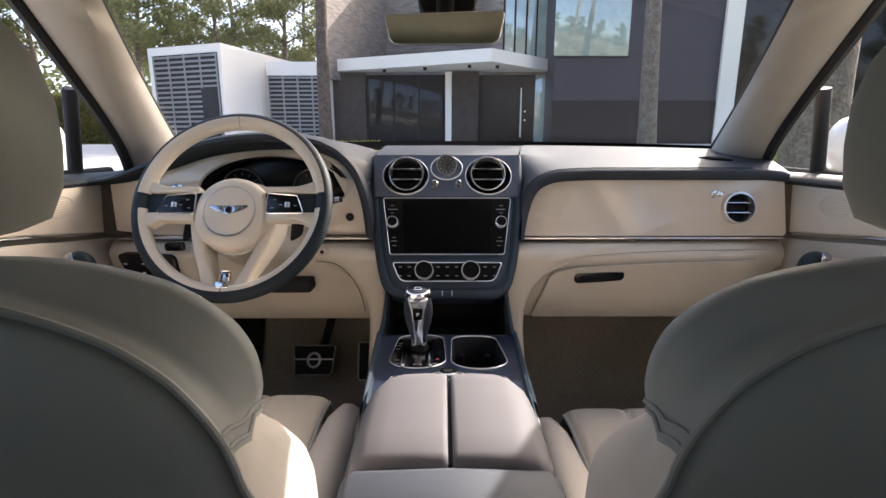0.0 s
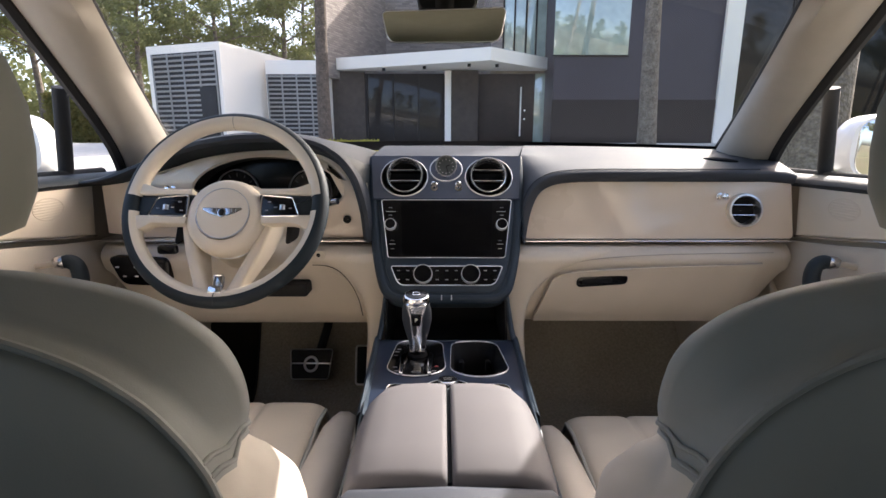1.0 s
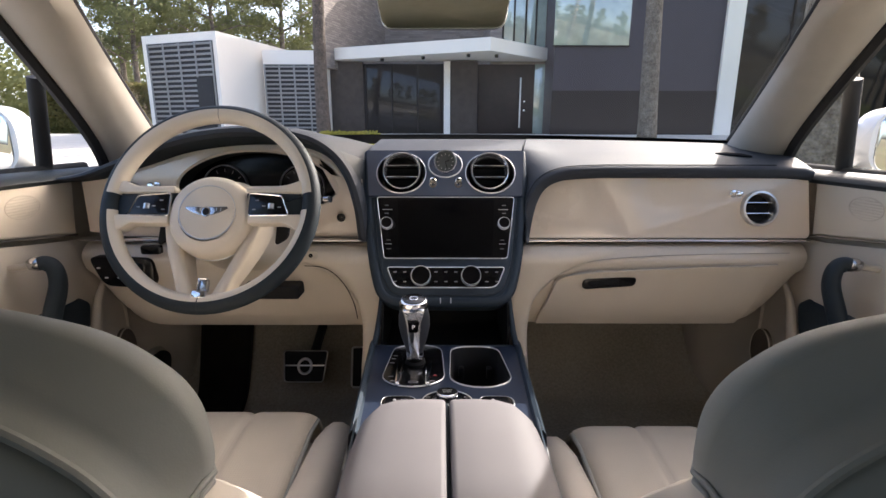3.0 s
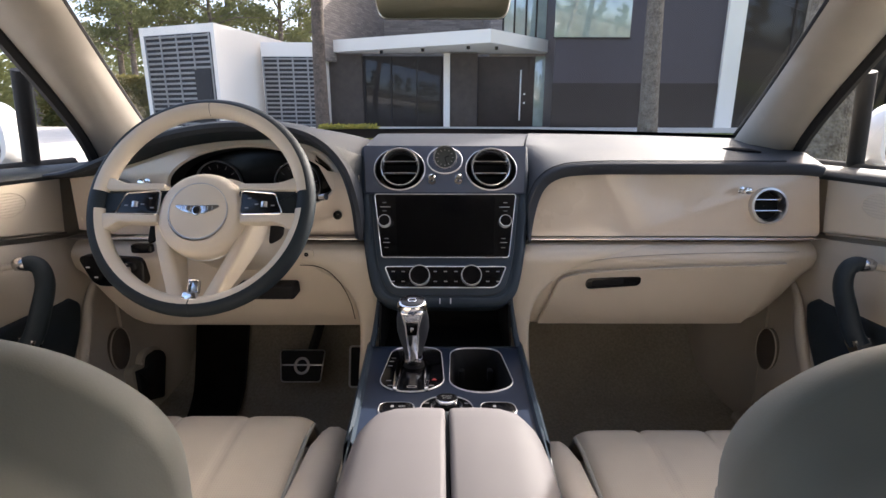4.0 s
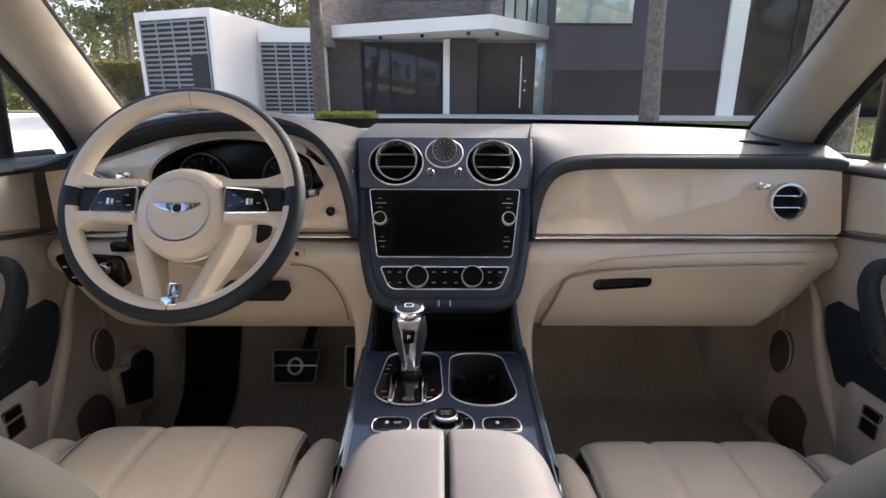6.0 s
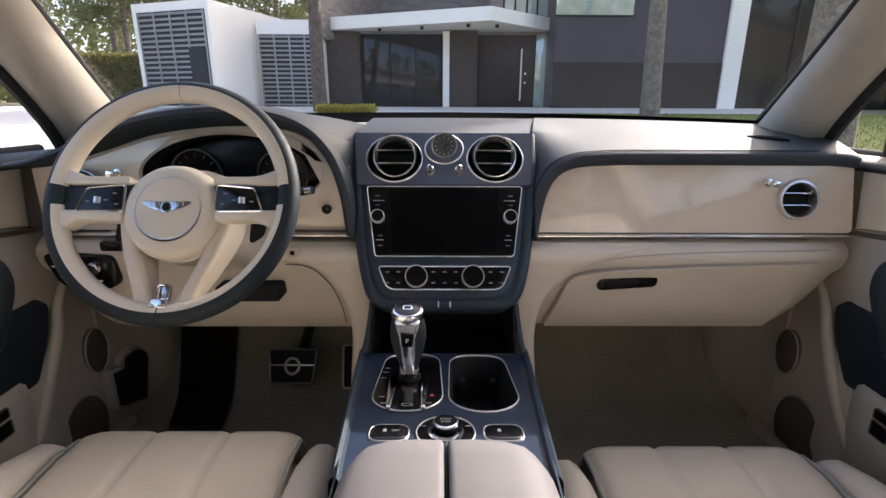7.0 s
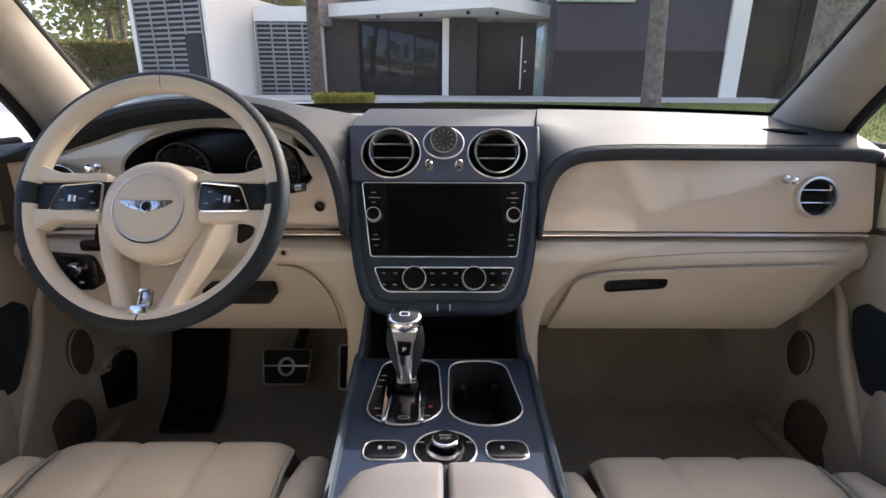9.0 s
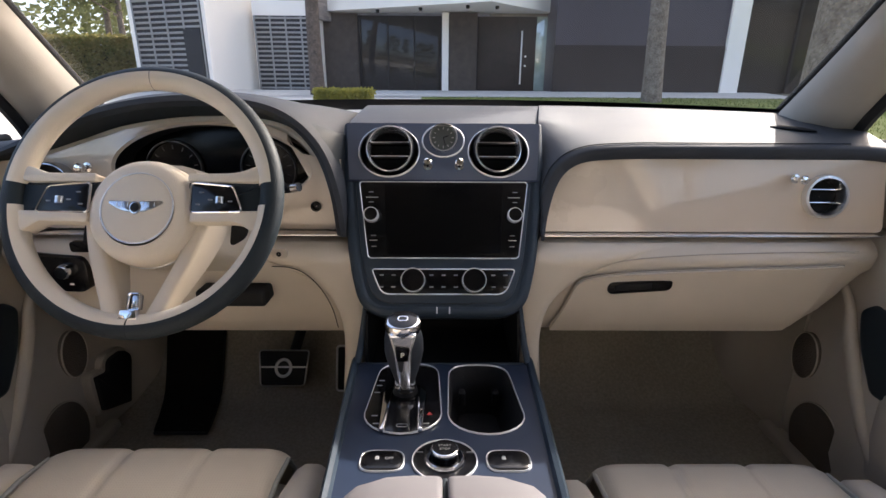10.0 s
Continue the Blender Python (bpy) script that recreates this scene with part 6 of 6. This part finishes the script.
structure("ground", sheet([[Vector((x, y, ground_z(y))) for x in xs] for y in ys]), M_EARTH, "pine litter and bare ground")
structure("road", sheet([[Vector((x, y, ground_z(y) + 0.012)) for x in (-14, -6, 0, 2.0)] for y in (-9, -3, 0, 2, 6, 10, 14, 16.9)]), M_PAVE, "pale paved drive")
structure("pavement", sheet([[Vector((x, y, ground_z(y) + 0.03)) for x in (-8, -2, 4, 10.5)] for y in (15.0, 16, 17, 18.4)]), M_PAVE, "pale paved path before the house")
lawn_rows = [[Vector((x, y, ground_z(y) + 0.024)) for x in span(-0.5, 26, 10)] for y in (3.2, 5, 8, 11, 14, 14.95)]
structure("lawn", sheet(lawn_rows), M_LAWN, "green lawn beside the drive")
rng = random.Random(5)
gv, gf = [], []
for k in range(26000):
    x, y = rng.uniform(-0.4, 16), rng.uniform(3.3, 14.9)
    z = ground_z(y) + 0.02
    q, l = rng.uniform(0, 6.3), rng.uniform(0.03, 0.075)
    dx, dy = 0.008 * math.cos(q), 0.008 * math.sin(q)
    n = len(gv)
    gv += [(x - dx, y - dy, z), (x + dx, y + dy, z), (x + rng.uniform(-.03, .03), y + rng.uniform(-.03, .03), z + l)]
    gf.append((n, n + 1, n + 2))
me = bpy.data.meshes.new("grass")
me.from_pydata(gv, [], gf)
me.materials.append(M_LAWN)
tagged(new("grass", me), "short green grass blades on the lawn", "grass", kind="stuff")

# ---- house ----
house = thing("house", (1.0, 18.4, 1.2), "modern white, brick and dark-clad villa with a flat entrance canopy", "house")
G = 1.2
# garage block with a corner towards the drive
GA, GBk, GC = Vector((-6.76, 16.0)), Vector((-9.55, 17.0)), Vector((-5.10, 22.0))


def wall_prism(a, b, z0, z1, thick, mat, name, parent, label=""):
    d = (b - a).normalized()
    n = Vector((-d.y, d.x)) * thick
    bm = bmesh.new()
    base = [a, b, b + n, a + n]
    loops(bm, [[Vector((p.x, p.y, z)) for p in base] for z in (z0, z1)], True, True, True)
    return part(name, bm, mat, parent, label)


gz = 4.23
bm = bmesh.new()
far = GBk + (GC - GA)
loops(bm, [[Vector((p.x, p.y, z)) for p in (GA, GC, far, GBk)] for z in (0.9, gz)], True, True, True)
garage = part("garage_block", bm, M_WHITEWALL, house, "white rendered garage block")


def louvres(parent, a, b, z0, z1, n):
    """A frame of slats on the wall line a-b (plan)."""
    d = (b - a).normalized()
    m = plane_frame((a.x, a.y, 0), (d.x, d.y, 0), (0, 0, 1))
    l = (b - a).length
    # near-black backing paints the shade behind the slats
    bk = part("louvre_panel", panel(rrect(l / 2, (z0 + z1) / 2, l, z1 - z0, 0.01, 1), m, 0.04, 0.005, 0.02), M_LOUVREBACK, parent, "louvred panel, backing painted dark as the shade between slats")
    for k in range(n):
        z = z0 + (z1 - z0) * (k + 0.5) / n
        sl = panel(rrect(l / 2, z, l - 0.06, (z1 - z0) / n * 0.42, 0.005, 1), m, 0.03, 0.006, 0.05)
        part("slat", sl, M_LOUVRE, bk)
    for u in (0.0, 0.25, 0.5, 0.75, 1.0):
        part("mullion", panel(rrect(0.03 + (l - 0.06) * u, (z0 + z1) / 2, 0.05, z1 - z0, 0.005, 1), m, 0.03, 0.006, 0.062), M_LOUVRE, bk)
    return bk


da = (GA - GBk).normalized()
louvres(garage, GBk + da * 0.22, GA - da * 0.14, 1.25, 3.98, 18)
mm = plane_frame((GBk.x, GBk.y, 0), (da.x, da.y, 0), (0, 0, 1))
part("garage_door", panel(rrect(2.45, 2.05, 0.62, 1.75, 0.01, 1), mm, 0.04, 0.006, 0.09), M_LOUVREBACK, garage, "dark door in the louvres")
wing = part("side_wing", block(-6.03, -3.9, 17.8, 22, G - 0.2, 3.95, 0.02), M_WHITEWALL, house, "white rendered low wing")
louvres(wing, Vector((-6.0, 17.8)), Vector((-3.95, 17.8)), 1.22, 3.50, 16)
# main body
part("brick_wall", block(-2.33, 3.62, 21.9, 26, 3.4, 8.3, 0.0), M_BRICK, house, "grey-brown brick upper storey")
wall_prism(Vector((-3.9, 17.6)), Vector((-2.33, 21.9)), 3.4, 7.05, 0.3, M_BRICKSIDE, "brick_side_wall", house, "grey-brown brick wall turned towards the sun")
part("stair_tower", block(1.7, 3.62, 18.5, 21.9, 3.4, 8.3, 0.0), M_BRICK, house, "brick tower round the tall window")
part("entrance_wall", block(-3.9, 1.30, 18.45, 25, G - 0.2, 3.6, 0.0), M_DARKWALL, house, "dark wall under the canopy")
# brick beside the glazing, its shade drawn as plain dark brown
part("brick_side", block(-3.9, -2.75, 18.38, 18.6, G - 0.1, 3.66, 0.0), M_BROWN, house, "brick wall, its shade painted as dark brown")
gw = part("entrance_glazing", panel(rrect(-1.32, 2.40, 2.75, 2.4, 0.01, 1), plane_frame((0, 18.40, 0), (1, 0, 0), (0, 0, 1)), 0.03, 0.004), M_DARKGLASS, house, "dark reflecting glass wall")
for x in (-2.68, -1.75, -0.85, 0.03):
    part("glazing_bar", block(x - 0.025, x + 0.025, 18.35, 18.42, G, 3.6, 0.005), M_BLACK, gw, "black glazing bar")
part("white_post", block(0.08, 0.30, 18.0, 18.2, G - 0.05, 3.66, 0.01), M_WHITEWALL, house, "white post")
part("brown_pillar", block(0.315, 1.245, 18.05, 18.45, G - 0.05, 3.66, 0.01), M_BROWN, house, "dark brown pillar")
part("door_wall", block(1.30, 4.0, 18.48, 25, G - 0.2, 3.6, 0.0), M_DARKWALL, house, "dark wall round the entrance")
ed = part("entrance_door", panel(rrect(2.28, 2.40, 1.93, 2.36, 0.01, 1), plane_frame((0, 18.42, 0), (1, 0, 0), (0, 0, 1)), 0.05, 0.006), M_DOOR, house, "dark wooden entrance door")
part("door_pull", tube([(2.78, 18.36, 1.45), (2.78, 18.36, 3.15)], 0.03, 10), M_SATIN, ed, "long steel pull bar")
for z in (2.05, 2.35):
    part("door_lock", lathe([(0.035, 0), (0.035, 0.03), (0.0005, 0.03)], plane_frame((2.93, 18.40, z), (1, 0, 0), (0, 0, 1)), 12), M_SATIN, ed, "round steel lock")
part("door_joint", block(2.64, 2.655, 18.405, 18.42, G, 3.57, 0.0), M_BLACK, ed)
part("sidelight", panel(rrect(3.57, 2.42, 0.60, 2.36, 0.01, 1), plane_frame((0, 18.40, 0), (1, 0, 0), (0, 0, 1)), 0.03, 0.004), M_GREENGLASS, house, "glass sidelight, greenish reflection put into its colour")
# canopy
can = bmesh.new()
cp = [Vector((-3.92, 18.3)), Vector((1.48, 16.0)), Vector((3.62, 18.1)), Vector((3.62, 18.6)), Vector((-3.92, 18.6))]
loops(can, [[Vector((p.x, p.y, z)) for p in cp] for z in (3.70, 4.085)], True, True, True)
canopy = part("canopy", can, M_WHITEWALL, house, "white flat entrance canopy")
for x, y in ((-2.0, 17.8), (-0.6, 17.3), (0.85, 16.75), (1.75, 16.85)):
    part("downlight", lathe([(0.0005, 0), (0.055, 0), (0.06, 0.10)], plane_frame((x, y, 3.61), (1, 0, 0), (0, 1, 0)), 14), M_BLACK, canopy, "small black downlight")
# dark block on the right
dk = part("dark_block", block(3.62, 9.0, 17.0, 25, G - 0.3, 8.0, 0.0), M_DARKWALL2, house, "dark violet-grey clad block")
part("dark_base", block(3.60, 9.0, 16.96, 17.0, G - 0.3, 2.62, 0.0), M_DARKWALL, dk, "darker lower cladding")
bw = part("big_window", panel(rrect(4.78, 5.10, 2.40, 2.2, 0.01, 1), plane_frame((0, 16.98, 0), (1, 0, 0), (0, 0, 1)), 0.03, 0.004), M_GREENGLASS, house, "large reflecting upper window")
part("window_sill", block(3.55, 6.0, 16.93, 16.99, 3.96, 4.0, 0.004), M_BLACK, bw, "thin dark sill")
uw = part("stair_window", panel(rrect(2.85, 5.15, 1.5, 2.1, 0.01, 1), plane_frame((0, 18.47, 0), (1, 0, 0), (0, 0, 1)), 0.03, 0.004), M_GREENGLASS, house, "tall upper window")
for x in (2.12, 2.5, 2.9, 3.25):
    part("glazing_bar", block(x - 0.03, x + 0.03, 18.42, 18.46, 4.1, 6.2, 0.005), M_BLACK, uw, "dark glazing bar")
part("white_column", block(8.98, 9.54, 16.88, 17.4, 0.9, 8.0, 0.01), M_WHITEWALL, house, "white rendered column")
part("right_glazing", panel(rrect(13.1, 4.3, 7.4, 7.0, 0.01, 1), plane_frame((0, 17.4, 0), (1, 0, 0), (0, 0, 1)), 0.05, 0.004), M_DARKGLASS, house, "dark reflecting glazing")
for x in (11.4, 13.2, 15.0):
    part("glazing_bar", block(x - 0.04, x + 0.04, 17.33, 17.4, 0.9, 7.8, 0.005), M_BLACK, house, "black glazing bar")
part("right_body", block(9.36, 17.0, 17.46, 25, 0.9, 8.0, 0.0), M_DARKWALL, house, "dark rear wall")
part("low_roof", block(-2.4, 3.62, 21.8, 26, 8.3, 8.4, 0.0), M_WHITEWALL, house, "white roof edge")
part("flat_roof", block(3.6, 17.1, 16.9, 26, 8.0, 8.3, 0.02), M_WHITEWALL, house, "white flat roof edge")


# ---- trees ----
def pine(x, y, h, r, crown_low, spread, leaves, seed, label="tall pine with a bare trunk and a dark green crown", size=0.22, lean=(0, 0), bark=None):
    rg = random.Random(seed)
    base = ground_z(y) - 0.05
    t = thing("pine_tree", (x, y, base), label, "tree", "pines round the house")
    pts, rad = [], []
    for i in range(15):
        f = i / 14
        pts.append(Vector((x + lean[0] * f + 0.10 * math.sin(f * 5 + seed), y + lean[1] * f + 0.10 * math.cos(f * 4 + seed), base + h * f)))
        rad.append(r * (1 - 0.75 * f) * (1.06 if i == 0 else 1))
    bm = tube(pts, rad, 14)
    clumps = []
    n = 16
    for k in range(n):
        f = crown_low + (1 - crown_low) * (k + rg.random()) / n
        i = min(13, int(f * 14))
        p = pts[i].lerp(pts[i + 1], f * 14 - i)
        q = rg.uniform(0, 6.3)
        l = spread * (1.0 - 0.6 * ((f - crown_low) / (1 - crown_low)) ** 2) * rg.uniform(0.6, 1.1)
        e = p + Vector((l * math.cos(q), l * math.sin(q), l * rg.uniform(0.1, 0.5)))
        m1 = p.lerp(e, 0.5) + Vector((0, 0, 0.08 * l))
        tube([p, m1, e], [r * 0.30, r * 0.2, r * 0.08], 6, bm)
        for g in (0.35, 0.55, 0.75, 0.95):
            clumps.append((p.lerp(e, g) + Vector((rg.gauss(0, 0.3), rg.gauss(0, 0.3), rg.gauss(0.15, 0.2))), rg.uniform(0.35, 0.75)))
    part("trunk", bm, bark or M_BARK, t, "scaly brown bark")
    v, fc = [], []
    for k in range(leaves):
        c, s = clumps[rg.randrange(len(clumps))]
        d = Vector((rg.gauss(0, 1), rg.gauss(0, 1), rg.gauss(0, 0.6))) * s * 0.55
        o = c + d
        a = Vector((rg.gauss(0, 1), rg.gauss(0, 1), rg.gauss(0.3, 1))).normalized() * size * rg.uniform(0.6, 1.3)
        b = a.orthogonal().normalized() * size * rg.uniform(0.12, 0.3)
        m = len(v)
        v += [tuple(o - b), tuple(o + a * 0.5 - b * 1.3), tuple(o + a), tuple(o + a * 0.5 + b * 1.3)]
        fc.append((m, m + 1, m + 2, m + 3))
    me = bpy.data.meshes.new("crown")
    me.from_pydata(v, [], fc)
    me.materials.append(M_NEEDLE)
    ob = new("crown", me)
    ob.parent = t
    ob.matrix_parent_inverse = Matrix.Translation(-t.location)
    return t


pine(5.58, 14.0, 13.0, 0.255, 0.62, 2.3, 2600, 3, "pine with a bare lichen-grey trunk standing on the lawn")
pine(-3.46, 15.5, 14.0, 0.21, 0.62, 2.4, 2600, 4, "pine with a bare brown trunk beside the entrance", bark=M_BARKBROWN)
pine(4.88, 6.54, 24.0, 0.35, 0.74, 1.8, 2600, 5, "pine with scaly bark standing close to the car")
SPOTS = [(-11.5, 27, 9.5, 0.16), (-14.5, 25, 8.0, 0.18), (-8.5, 29, 9.5, 0.2), (-17.5, 29, 10, 0.2), (-5.5, 31, 10.5, 0.2), (-21, 27, 10, 0.2), (-13, 33, 12, 0.22), (-9.5, 36, 12.5, 0.22), (-24, 22, 9, 0.2),
         (-3.0, 34, 12.5, 0.2), (-18, 37, 13, 0.22), (-27, 30, 12, 0.2), (-22, 16, 9, 0.2), (-28, 12, 9, 0.22), (-20, 9, 8, 0.18), (22, 12, 10, 0.22), (27, 7, 10, 0.22), (19, 20, 11, 0.22)]
for i, (x, y, h, r) in enumerate(SPOTS):
    pine(x, y, h, r, 0.38, 2.6, 7000, 20 + i, size=0.19, lean=(0.3 * math.sin(i * 2.1), 0.2 * math.cos(i)))
# thick woodland closing the view behind the garden
rg = random.Random(91)
v, fc = [], []
for k in range(30000):
    x = rg.uniform(-62, 34)
    y = 44 + rg.gauss(0, 2.5) - 0.25 * max(0, -20 - x)
    top = 7.2 + 2.2 * math.sin(x * 0.45) + 1.3 * math.sin(x * 1.3 + 1)
    o = Vector((x, y, 1.0 + (top - 1.0) * rg.random() ** 0.8))
    a = Vector((rg.gauss(0, 1), rg.gauss(0, 1), rg.gauss(0.2, 1))).normalized() * rg.uniform(0.3, 0.7)
    b = a.orthogonal().normalized() * rg.uniform(0.08, 0.18)
    m = len(v)
    v += [tuple(o - b), tuple(o + a * 0.5 - b * 1.3), tuple(o + a), tuple(o + a * 0.5 + b * 1.3)]
    fc.append((m, m + 1, m + 2, m + 3))
me = bpy.data.meshes.new("far_woods")
me.from_pydata(v, [], fc)
me.materials.append(M_NEEDLE)
tagged(new("far_woods", me), "dense pine wood behind the garden", "woods", kind="stuff")
structure("garden_wall", block(-16.5, -9.6, 22.2, 22.45, 0.9, 3.22, 0.02), M_WHITEWALL, "low white garden wall behind the hedge")
BACK = [(-9, -14, 11), (-3, -19, 12), (4, -15, 11), (10, -18, 12), (16, -10, 11), (-16, -8, 10), (21, -3, 10), (8.5, -26, 13), (-8, -27, 13)]
for i, (x, y, h) in enumerate(BACK):
    pine(x, y, h, 0.22, 0.35, 2.8, 2200, 60 + i, size=0.4)


# ---- hedge and bush ----
def leafy(name, parts_name, outline, mat, label, category, count, size, seed):
    """A clipped mass of leaves inside a box with an uneven surface."""
    rg = random.Random(seed)
    x0, x1, y0, y1, z0, z1 = outline
    t = thing(name, ((x0 + x1) / 2, (y0 + y1) / 2, z0), label, category)
    v, fc = [], []
    for k in range(count):
        p = [rg.uniform(x0, x1), rg.uniform(y0, y1), rg.uniform(z0, z1)]
        w = rg.random()
        if w < 0.5:
            p[1] = y0 + abs(rg.gauss(0, 0.12))
        elif w < 0.85:
            p[2] = z1 - abs(rg.gauss(0, 0.10))
        p[2] = min(p[2], z1 + 0.12 * math.sin(p[0] * 3.1) * math.sin(p[1] * 2.3 + p[0]) + 0.06)
        o = Vector(p)
        a = Vector((rg.gauss(0, 1), rg.gauss(0, 1), rg.gauss(0, 1))).normalized() * size * rg.uniform(0.6, 1.3)
        b = a.orthogonal().normalized() * size * 0.35
        m = len(v)
        v += [tuple(o), tuple(o + a * 0.5 - b), tuple(o + a), tuple(o + a * 0.5 + b)]
        fc.append((m, m + 1, m + 2, m + 3))
    me = bpy.data.meshes.new(parts_name)
    me.from_pydata(v, [], fc)
    me.materials.append(mat)
    ob = new(parts_name, me)
    ob.parent = t
    ob.matrix_parent_inverse = Matrix.Translation(-t.location)
    part("stem", block(x0 + 0.15, x1 - 0.15, y0 + 0.25, y1 - 0.1, z0, z1 - 0.3, 0.02), M_EARTH, t, "dark inner stems")
    return t


leafy("hedge", "foliage", (-15.5, -10.2, 20, 21.2, 1.0, 3.05), M_HEDGE, "clipped green and yellowish garden hedge", "hedge", 16000, 0.13, 7)
leafy("hedge", "foliage", (-24, -15.4, 15.5, 17, 0.9, 2.6), M_HEDGE, "clipped green and yellowish garden hedge", "hedge", 14000, 0.14, 8)
leafy("hedge", "foliage", (-22, -9.0, 8.5, 10, 0.5, 2.2), M_HEDGE, "clipped green garden hedge beside the drive", "hedge", 14000, 0.13, 9)
leafy("low_bush", "foliage", (-3.05, -1.65, 12.8, 13.7, 0.9, 1.30), M_BUSH, "low yellow-flowering bush beside the path", "bush", 5000, 0.07, 10)
